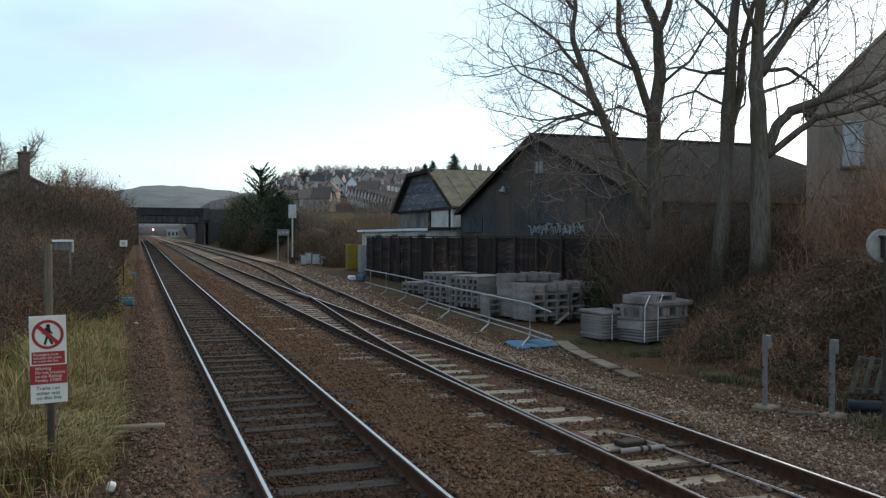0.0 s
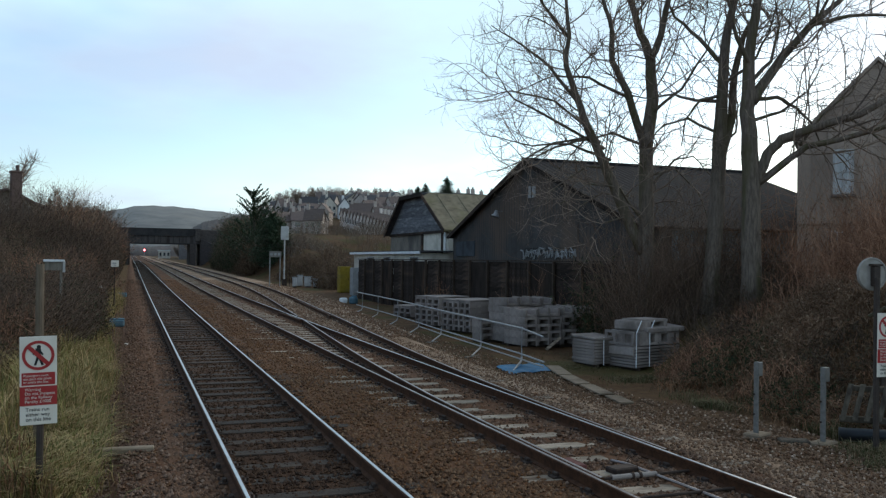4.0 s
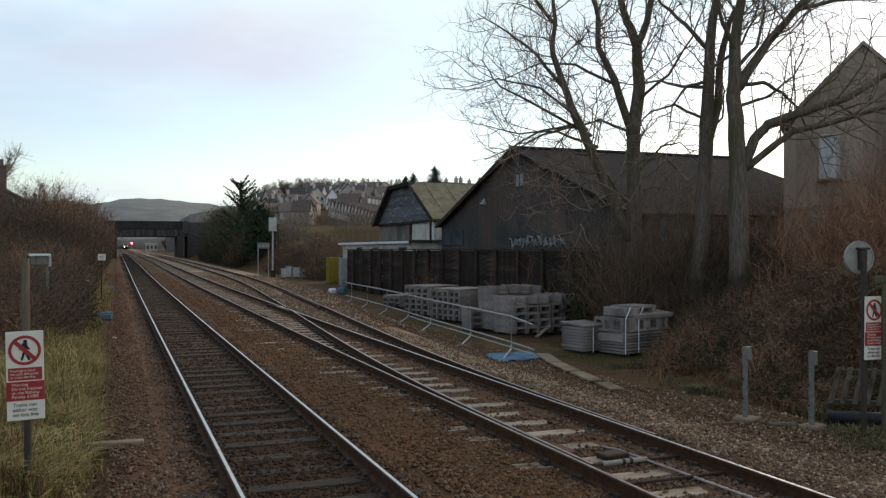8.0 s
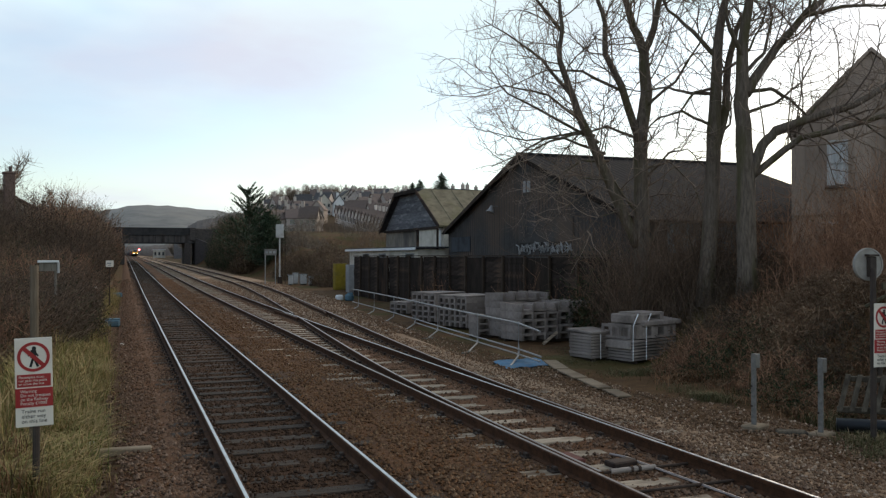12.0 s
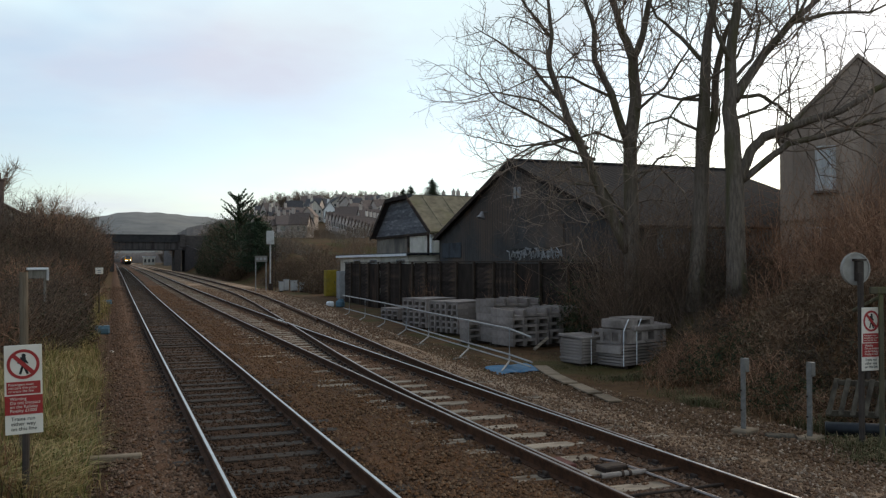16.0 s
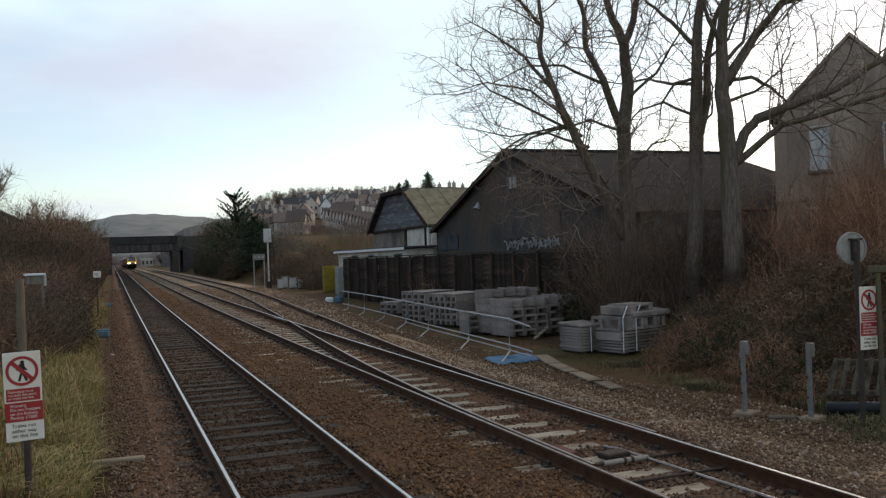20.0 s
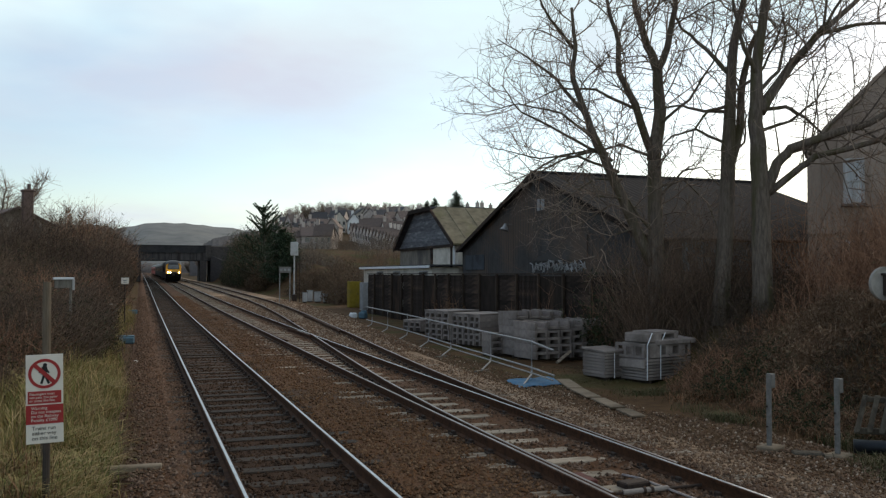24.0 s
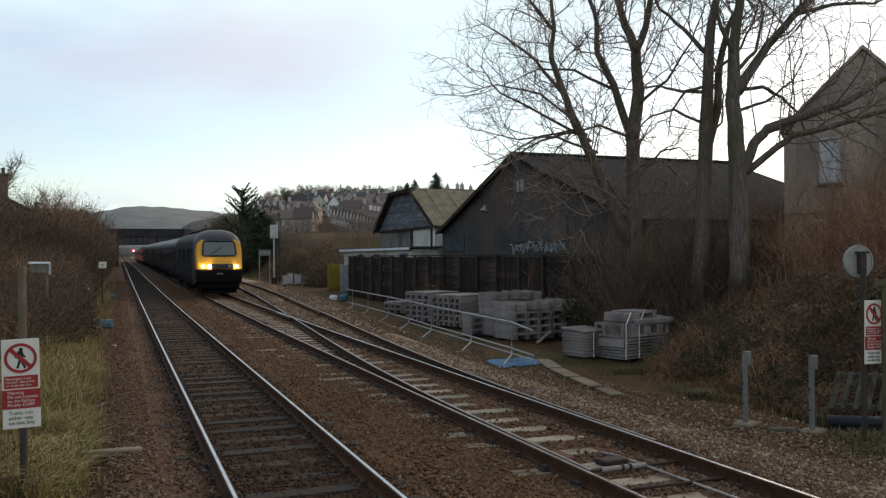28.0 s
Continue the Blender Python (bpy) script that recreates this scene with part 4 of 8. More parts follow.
def build_warehouse():
    """Long dark shed with a low-pitched roof; its gable faces the line."""
    x0, x1, y0, y1, ye, ze, zr = 18.0, 30.3, 27.2, 47.0, 37.0, 3.75, 7.15
    w = thing("warehouse", (x0, y0, -0.35), "large dark sheeted warehouse with a low-pitched roof", "warehouse")
    L, D, e, r0 = x1 - x0, y1 - y0, ze + 0.35, zr + 0.35
    g = Shape().slab([(0, 0, 0), (0, D, 0), (0, D, e), (0, ye - y0, r0), (0, 0, e)], (0.25, 0, 0))
    part("gable_wall", g, M["shed_wall"], w, "blue-black painted gable wall")
    part("gable_wall", Shape().slab([(L, 0, 0), (L, D, 0), (L, D, e), (L, ye - y0, r0), (L, 0, e)], (-0.25, 0, 0)), M["shed_wall"], w)
    part("side_wall", Shape().box((L / 2, 0.125, e / 2), (L - 0.5, 0.25, e)), M["shed_wall"], w)
    part("side_wall", Shape().box((L / 2, D - 0.125, e / 2), (L - 0.5, 0.25, e)), M["shed_wall"], w)
    # corrugated roof sheets
    for name, ya, za, yb, zb in (("front", -0.35, e - 0.10, ye - y0, r0), ("back", D + 0.35, e - 0.10, ye - y0, r0)):
        s = Shape()
        n = 84
        for k in range(n + 1):
            x = -0.35 + (L + 0.7) * k / n
            lift = 0.03 * (k % 2)
            s.v += [(x, ya, za + 0.05 + lift), (x, yb, zb + 0.05 + lift), (x, ya, za - 0.02), (x, yb, zb - 0.02)]
        for k in range(n):
            a, b = 4 * k, 4 * k + 4
            s.f += [(a, b, b + 1, a + 1), (a + 2, a + 3, b + 3, b + 2), (a, a + 2, b + 2, b)]
        part("roof_slope", s, M["shed_roof"], w)
    part("ridge_cap", Shape().tube([(-0.36, ye - y0, r0 + 0.06), (L + 0.36, ye - y0, r0 + 0.06)], 0.12, 8), M["shed_roof"], w)
    for ya, za in ((-0.05, e), (D + 0.05, e)):
        part("bargeboard", Shape().slab([(-0.38, ya, za - 0.16), (-0.38, ye - y0, r0 - 0.14), (-0.38, ye - y0, r0 + 0.08), (-0.38, ya, za + 0.06)], (0.06, 0, 0)), M["dark_wood"], w)
    part("gutter", Shape().tube([(-0.3, -0.42, e - 0.1), (L + 0.3, -0.42, e - 0.1)], 0.07, 8), M["iron"], w)
    # sheeting ribs of the gable
    rib = Shape().box((0, 0, 0.5), (0.02, 0.03, 1.0)).mesh("sheet_rib")
    rib.materials.append(M["shed_wall"])
    for k in range(64):
        y = 0.3 + k * 0.30
        h = e + (r0 - e) * (y / (ye - y0) if y < ye - y0 else (D - y) / (D - ye + y0)) - 0.25
        piece("sheet_rib", rib, (-0.007, y, 0.02), w, 0, (1, 1, h))
    # boarded strip with torn white posters
    part("board_panel", Shape().box((-0.03, 7.6, 3.85), (0.05, 5.4, 1.1), 0, 0.01), M["shed_wall"], w, "dull rusted sheet panel")
    r = random.Random(11)
    for k in range(44):
        s = Shape()
        yy = 5.0 + k * 0.12 + r.uniform(-0.1, 0.1)
        z = 2.78 + r.uniform(0, 0.25)
        s.tube([(-0.045, yy, z), (-0.045, yy + r.uniform(-0.25, 0.25), z + r.uniform(0.1, 0.35)), (-0.045, yy + r.uniform(0.1, 0.4), z + r.uniform(-0.1, 0.35))], 0.034, 4)
        part("graffiti_stroke", s, M["faint_paint"], w, "faded white paint strokes")
    lamp = part("wall_lamp", Shape().tube([(-0.10, 12.6, 5.22), (-0.45, 12.6, 5.22)], [0.03, 0.03], 6), M["galv_old"], w, "grey wall lamp on a bracket")
    part("lamp_shade", Shape().tube([(-0.45, 12.6, 5.26), (-0.47, 12.6, 5.06), (-0.52, 12.6, 4.92)], [0.06, 0.14, 0.24], 14), M["galv"], lamp)
    # translucent corrugated sheets under the eaves
    for x0w, x1w in ((1.25, 2.75), (3.45, 4.9), (5.6, 7.1)):
        light = part("rooflight_sheet", Shape().box(((x0w + x1w) / 2, -0.02, 3.42), (x1w - x0w, 0.04, 1.30)), M["dim_glass"], w, "grubby translucent corrugated sheet")
        ribs = int((x1w - x0w) / 0.15)
        for k in range(ribs):
            part("corrugation", Shape().tube([(x0w + 0.075 + k * 0.15, -0.045, 2.78), (x0w + 0.075 + k * 0.15, -0.045, 4.06)], 0.035, 6), M["dim_glass"], light)
        part("sheet_rail", Shape().box(((x0w + x1w) / 2, -0.06, 2.74), (x1w - x0w + 0.1, 0.08, 0.07)), M["dark_wood"], light)
    part("cover_panel", Shape().box((-0.03, 17.9, 3.35), (0.05, 2.9, 0.85), 0, 0.01), M["blue_panel"], w, "faded blue-grey sheet panel")
    hatch = part("hatch_window", Shape().box((-0.02, 9.4, 6.0), (0.04, 0.75, 0.55)), M["faint_paint"], w, "small pale gable window")
    part("glazing_bar", Shape().box((-0.05, 9.4, 6.0), (0.03, 0.06, 0.55)), M["sign_black"], hatch)


def build_gabled_shed():
    """Weatherboarded half-hipped building against the warehouse."""
    x0, y0, y1 = 18.0, 47.9, 60.0
    w = thing("gabled_shed", (x0, y0, -0.35), "old half-hipped building with blue-grey boarded gable and mossy roof", "shed")
    D, L, e, top = y1 - y0, 13.0, 4.52, 6.84
    a, b = 4.1, 8.6
    part("lower_wall", Shape().box((0.15, 2.35, e / 2), (0.3, 4.7, e)), M["cream"], w, "cream rendered wall")
    part("lower_wall", Shape().box((0.17, 8.4, e / 2), (0.3, 7.4, e)), M["stone"], w, "grey stone wall")
    part("side_wall", Shape().box((L / 2 + 0.3, 0.15, e / 2), (L - 0.6, 0.3, e)), M["cream"], w)
    part("back_wall", Shape().box((L - 0.15, D / 2, e / 2), (0.3, D, e)), M["stone"], w)
    part("side_wall", Shape().box((L / 2 + 0.3, D - 0.15, e / 2), (L - 0.6, 0.3, e)), M["stone"], w)
    # boards of the gable, one by one
    rows = 11
    for k in range(rows):
        z0, z1 = e + (top - e) * k / rows, e + (top - e) * (k + 1) / rows
        l0, r0 = a * k / rows, D - (D - b) * k / rows
        l1, r1 = a * (k + 1) / rows, D - (D - b) * (k + 1) / rows
        part("weatherboard", Shape().slab([(-0.05, l0 + 0.05, z0), (-0.05, r0 - 0.05, z0), (-0.02, r1 - 0.05, z1 + 0.02), (-0.02, l1 + 0.05, z1 + 0.02)], (0.05, 0, 0)), M["clad"], w)
    part("roof_slope", Shape().slab([(-0.4, -0.25, e - 0.12), (L, -0.25, e - 0.12), (L, a, top + 0.1), (0.15, a, top + 0.1), (-0.4, a - 0.4, top - 0.16)], (0, -0.05, 0.12)), M["moss_roof"], w, "mossy green-brown slate slope")
    part("roof_slope", Shape().slab([(-0.4, D + 0.25, e - 0.12), (L, D + 0.25, e - 0.12), (L, b, top + 0.1), (-0.4, b, top + 0.1)], (0, 0.05, 0.12)), M["slate"], w)
    part("roof_top", Shape().slab([(-0.4, a - 0.1, top + 0.08), (L, a - 0.1, top + 0.08), (L, b + 0.1, top + 0.08), (-0.4, b + 0.1, top + 0.08)], (0, 0, 0.14)), M["slate"], w)
    for k in range(9):
        x = 0.6 + k * 1.4
        part("roof_seam", Shape().tube([(x, -0.25, e + 0.02), (x, a - 0.05, top + 0.22)], 0.035, 5), M["moss_roof"], w)
    part("bargeboard", Shape().slab([(-0.46, -0.3, e - 0.25), (-0.46, a, top - 0.05), (-0.46, a, top + 0.22), (-0.46, -0.3, e + 0.06)], (0.05, 0, 0)), M["dark_wood"], w)
    part("bargeboard", Shape().slab([(-0.46, D + 0.3, e - 0.25), (-0.46, b, top - 0.05), (-0.46, b, top + 0.22), (-0.46, D + 0.3, e + 0.06)], (0.05, 0, 0)), M["dark_wood"], w)
    part("bargeboard", Shape().box((-0.43, (a + b) / 2, top + 0.08), (0.05, b - a, 0.24)), M["dark_wood"], w)
    part("fascia", Shape().box((-0.08, D / 2, e - 0.08), (0.10, D, 0.16)), M["dark_wood"], w)
    part("corner_post", Shape().box((-0.05, 4.75, e / 2), (0.12, 0.28, e)), M["dark_wood"], w)
    part("downpipe", Shape().tube([(-0.14, 0.25, 0), (-0.14, 0.25, e - 0.15)], 0.07, 8), M["white"], w, "white plastic downpipe")
    part("downpipe", Shape().tube([(-0.14, 0.75, 0), (-0.14, 0.75, e - 0.15)], 0.07, 8), M["iron"], w)
    lean = thing("lean_to", (16.2, 47.5, -0.35), "low white-edged flat-roofed lean-to with small windows", "outbuilding")
    part("wall", Shape().box((0.9, 8.2, 1.55), (1.7, 16.2, 3.1)), M["cream"], lean)
    part("flat_roof", Shape().box((0.85, 8.2, 3.2), (2.1, 16.8, 0.10)), M["slate"], lean)
    part("roof_edge", Shape().box((-0.22, 8.2, 3.12), (0.06, 16.8, 0.15)), M["white"], lean, "white painted roof edge")
    for y in (1.6, 7.4, 11.5):
        window(lean, (0.045, y, 2.35), 1.5, 0.5, -90, "glass", 0, "window", "grey_paint")


def build_board_fence():
    """Tall tarred boundary fence behind the yard: bays of lapped boards between posts, some sheeted over."""
    f = thing("board_fence", (14.0, 22.6, -0.34), "tall black tarred timber boundary fence", "fence")
    r = random.Random(21)
    bay, bays = 1.95, 16
    boards = []
    for k in range(4):
        me = Shape().box((0, 0, 0), (0.024, bay - 0.01, 0.205 + 0.008 * k), 0, 0.004).mesh("fence_board")
        me.materials.append(M["dark_wood"])
        boards.append(me)
    upright = Shape().box((0, 0, 1.32), (0.022, 0.235, 2.60), 0, 0.004).mesh("fence_board")
    upright.materials.append(M["dark_wood"])
    post = Shape().box((0, 0, 1.34), (0.10, 0.10, 2.68), 0, 0.012).mesh("fence_post")
    post.materials.append(M["fence_post"])
    for b in range(bays):
        y = b * bay + bay / 2
        piece("fence_post", post, (-0.10, b * bay + 0.02, 0.0), f, r.uniform(-2, 2))
        if b in (2, 5, 9, 12):
            part("fence_sheet", Shape().box((-0.02 + r.uniform(-0.01, 0.01), y, 1.31), (0.03, bay - 0.005, 2.58), 0, 0.006), M["tar_sheet"], f, "black felted sheet")
        elif b in (0, 3, 7, 10, 14):
            for k in range(8):
                piece("fence_board", upright, (r.uniform(-0.012, 0.012), b * bay + 0.12 + k * 0.243, 0.0), f, r.uniform(-1.5, 1.5))
        else:
            for k in range(13):
                ob = piece("fence_board", r.choice(boards), (r.uniform(-0.012, 0.012), y, 0.12 + k * 0.20), f, r.uniform(-0.4, 0.4))
                ob.rotation_euler.y = 0.03
    part("capping", Shape().box((0.0, bays * bay / 2, 2.68), (0.14, bays * bay + 0.1, 0.05), 0, 0.008), M["fence_post"], f, "worn brown capping rail")
    part("fence_rail", Shape().box((0.06, bays * bay / 2, 0.55), (0.06, bays * bay, 0.10)), M["dark_wood"], f)


def build_stone_house():
    """Gabled house on the bank, its gable towards the line."""
    at, face = (21.96, 23.7, 1.2), -46.0
    h = thing("stone_house", at, "tall grey rendered gabled house with sash windows", "house", face)
    e, ap, half = 5.50, 8.04, 2.52
    W, L = half * 2, 9.0
    part("gable_wall", Shape().slab([(0, 0, -0.6), (W, 0, -0.6), (W, 0, e), (half, 0, ap), (0, 0, e)], (0, 0.35, 0)), M["render"], h)
    part("side_wall", Shape().box((0.175, L / 2 + 0.35, e / 2 - 0.3), (0.35, L, e + 0.6)), M["render"], h)
    part("side_wall", Shape().box((W - 0.175, L / 2 + 0.35, e / 2 - 0.3), (0.35, L, e + 0.6)), M["render"], h)
    for sx in (-1, 1):
        xe = half + sx * (half + 0.12)
        part("roof_slope", Shape().slab([(xe, 0.02, e - 0.10), (xe, L, e - 0.10), (half, L, ap + 0.06), (half, 0.02, ap + 0.06)], (0, 0, 0.10)), M["slate"], h)
        part("verge_coping", Shape().slab([(xe, -0.10, e - 0.12), (half, -0.10, ap + 0.04), (half, -0.10, ap + 0.18), (xe, -0.10, e + 0.04)], (0, 0.18, 0)), M["render"], h)
    window(h, (1.47, -0.03, 3.56), 0.66, 1.55, 0, "curtained", 1, "window", "dull_white")
    window(h, (3.75, -0.03, 3.50), 0.66, 1.55, 0, "glass", 1, "window", "dull_white")
    window(h, (1.30, -0.03, 0.9), 0.66, 1.4, 0, "glass", 1, "window", "dull_white")
    part("string_course", Shape().box((W / 2, -0.04, 2.6), (W, 0.12, 0.12)), M["render"], h)
    h2 = thing("stone_house", (at[0] + 3.7 * math.cos(radians(face)), at[1] + 3.7 * math.sin(radians(face)), 1.2), "grey rendered house wing with level roof and chimney", "house", face)
    part("wall", Shape().box((4, 3, 3.4), (8, 5, 8.0)), M["render"], h2)
    part("parapet", Shape().box((4, 3, 7.5), (8.2, 5.2, 0.25)), M["render"], h2)
    ch = part("chimney", Shape().box((1.6, 1.4, 8.6), (0.7, 0.9, 2.2), 0, 0.03), M["render"], h2)
    part("chimney_pot", Shape().tube([(1.6, 1.4, 9.7), (1.6, 1.4, 10.1)], 0.12, 8), M["brown_roof"], ch)


# ---- the yard ----
def trough_shape(l=1.0, w=0.40, h=0.22, t=0.055):
    """A concrete cable trough, open below."""
    prof = [(-w / 2, 0), (-w / 2 + t, 0), (-w / 2 + t, h - t), (w / 2 - t, h - t), (w / 2 - t, 0), (w / 2, 0), (w / 2, h), (-w / 2, h)]
    s = Shape()
    m = len(prof)
    s.v = [(-l / 2, a, z) for a, z in prof] + [(l / 2, a, z) for a, z in prof]
    s.f = [(0, 1, 2, 7), (2, 3, 6, 7), (3, 4, 5, 6), (8, 15, 10, 9), (10, 15, 14, 11), (11, 14, 13, 12)]
    s.f += [(i, (i + 1) % m, m + (i + 1) % m, m + i) for i in range(m)]
    return s


def build_stacks():
    r = random.Random(31)
    lid = Shape().box((0, 0, 0.0), (1.0, 0.40, 0.06), 0, 0.008).mesh("slab")
    lid.materials.append(M["concrete"])
    bearer = Shape().box((0, 0, 0.05), (0.10, 1.0, 0.10), 0, 0.01).mesh("bearer")
    bearer.materials.append(M["old_sleeper"])
    moulds = {}

    def trough(l, w, h, upturned=False):
        """A trough of that size with a blind middle, so that no light passes through."""
        if (l, w, h, upturned) not in moulds:
            s = trough_shape(l, w, h, 0.07)
            if upturned:
                s.v = [(x, y, (h - z) * 1.15) for x, y, z in s.v]
            else:
                s.box((0, 0, h * 0.40), (l * 0.35, w - 0.16, h * 0.6))
            moulds[l, w, h, upturned] = s.mesh("trough")
            moulds[l, w, h, upturned].materials.append(M["concrete"])
        return moulds[l, w, h, upturned]

    def stack(corner, turn, across, rows, label, l=1.0, w=0.5, h=0.235, ragged=0.0, capped=False):
        """Troughs stacked in columns; from the near corner their length runs along the turn, the columns to its right."""
        st = thing("concrete_stack", (*corner, -0.33), label, "concrete units", turn, "stacks of concrete troughs")
        for x in (0.2 * l, 0.8 * l):
            piece("bearer", bearer, (x, -across * w / 2, 0), st, 0, (1, across * w, 1))
        for a in range(across):
            for k in range(rows):
                if k == rows - 1 and r.random() < ragged:
                    continue
                piece("trough", trough(l, w - 0.012, h - 0.004), (l / 2 + r.uniform(-0.03, 0.03), -(a + 0.5) * w, 0.10 + k * h), st, r.uniform(-1, 1))
            if not capped:
                top = piece("trough", trough(l, w - 0.012, h - 0.004, True), (l / 2 + r.uniform(-0.05, 0.05), -(a + 0.5) * w, 0.10 + rows * h), st, r.uniform(-3, 3))
                top.rotation_euler.y = r.uniform(-0.05, 0.05)
        if capped:
            for a in range(2):
                piece("slab", lid, (l / 2 + r.uniform(-0.03, 0.03), -across * w * (0.25 + 0.5 * a), 0.13 + rows * h), st, r.uniform(-1, 1), (l * 1.02, across * w / 0.81, 1.0))
        return st

    g = -0.33
    full = "stack of grey concrete cable troughs on timber bearers"
    stack((11.20, 23.15), 100, 3, 4, full, 1.15, 0.46, 0.215)
    stack((12.60, 23.42), 95, 3, 4, full, 1.05, 0.43, 0.225)
    stack((11.20, 24.50), 100, 4, 5, full, 1.05, 0.46, 0.225, 0.3)
    stack((10.62, 25.20), 100, 1, 3, "short stack of grey concrete troughs", 0.55, 0.48, 0.20, 0, True)
    stack((10.92, 29.60), 20, 5, 5, full, 1.75, 0.31, 0.215, 0.0, True)
    stack((10.78, 32.40), 20, 4, 5, full, 1.60, 0.37, 0.215, 0.0, True)
    stack((12.75, 27.60), 20, 3, 4, full, 0.95, 0.33, 0.225, 0.2, True)
    stack((11.35, 37.20), 20, 3, 2, "small pile of concrete troughs", 1.1, 0.42, 0.22, 0, True)
    # banded packs by the bank
    a = thing("concrete_pack", (11.14, 19.02, g), "banded pack of grey concrete trough lids on bearers", "concrete units", 13)
    for k in range(8):
        piece("slab", lid, (r.uniform(-0.015, 0.015), r.uniform(-0.015, 0.015), 0.13 + k * 0.076), a, r.uniform(-0.7, 0.7), (0.74, 2.0, 1.12))
    part("slab", Shape().box((0.02, 0, 0.755), (0.84, 0.88, 0.06), 0, 0.012, 3), M["concrete"], a)
    for x in (-0.22, 0.22):
        piece("bearer", bearer, (x, 0, 0), a, 0, (1, 0.78, 1))
    part("band", Shape().box((-0.05, -0.412, 0.42), (0.022, 0.006, 0.70)), M["strap"], a, "white packing band")
    b = thing("concrete_pack", (12.34, 18.62, g - 0.06), "banded pack of long concrete slabs with recessed blocks on top", "concrete units", 17)
    for k in range(7):
        piece("slab", lid, (r.uniform(-0.03, 0.03), 0, 0.15 + k * 0.075), b, r.uniform(-0.8, 0.8), (1.75, 2.3, 1.0))
    for x in (-0.7, 0.0, 0.62):
        part("bearer", Shape().box((x, 0, 0.06), (0.09, 0.95, 0.11), 0, 0.01), M["old_sleeper"], b)
    for k, (x, w) in enumerate(((-0.56, 0.24), (-0.20, 0.46), (0.28, 0.48), (0.70, 0.34))):
        s = Shape()
        s.box((x, 0, 0.69), (w, 0.9, 0.06)).box((x, 0, 0.97), (w, 0.9, 0.08))
        s.box((x - w / 2 + 0.06, 0, 0.83), (0.12, 0.9, 0.22)).box((x + w / 2 - 0.06, 0, 0.83), (0.12, 0.9, 0.22))
        s.box((x, 0.15, 0.83), (w - 0.2, 0.3, 0.20))
        part("hollow_block", s, M["concrete"], b)
    part("slab", Shape().box((0.30, -0.03, 1.07), (1.45, 0.95, 0.12), 0, 0.015, 5), M["concrete"], b)
    end = Shape().box((-0.90, 0, 0.70), (0.05, 0.92, 0.06)).box((-0.90, 0, 0.98), (0.05, 0.92, 0.07))
    for yb in (-0.43, -0.15, 0.15, 0.43):
        end.box((-0.90, yb, 0.84), (0.05, 0.08, 0.22))
    part("end_block", end, M["concrete"], b)
    part("end_slab", Shape().box((-0.895, 0, 0.52), (0.06, 0.90, 0.20), 0, 0.01), M["concrete"], b)
    s = Shape().box((-0.42, 0, 1.14), (0.55, 0.75, 0.24), 0, 0.03).box((0.06, 0, 1.26), (0.9, 0.72, 0.06)).box((-0.02, 0.05, 1.18), (0.30, 0.4, 0.14)).box((0.43, 0, 1.18), (0.14, 0.72, 0.18))
    part("hollow_block", s, M["concrete"], b)
    for x in (-0.83, -0.33):
        part("band", Shape().tube([(x, -0.475, 0.13), (x, -0.48, 0.99), (x + 0.28, -0.40, 1.27)], 0.013, 5), M["strap"], b, "white packing band")
    # loose plank leaning on the near stack
    solid("plank", Shape().tube([(11.70, 22.70, -0.28), (12.40, 23.20, -0.02)], 0.06, 4), M["pale_sleeper"], "pale loose plank lying beside the stacks", "plank")


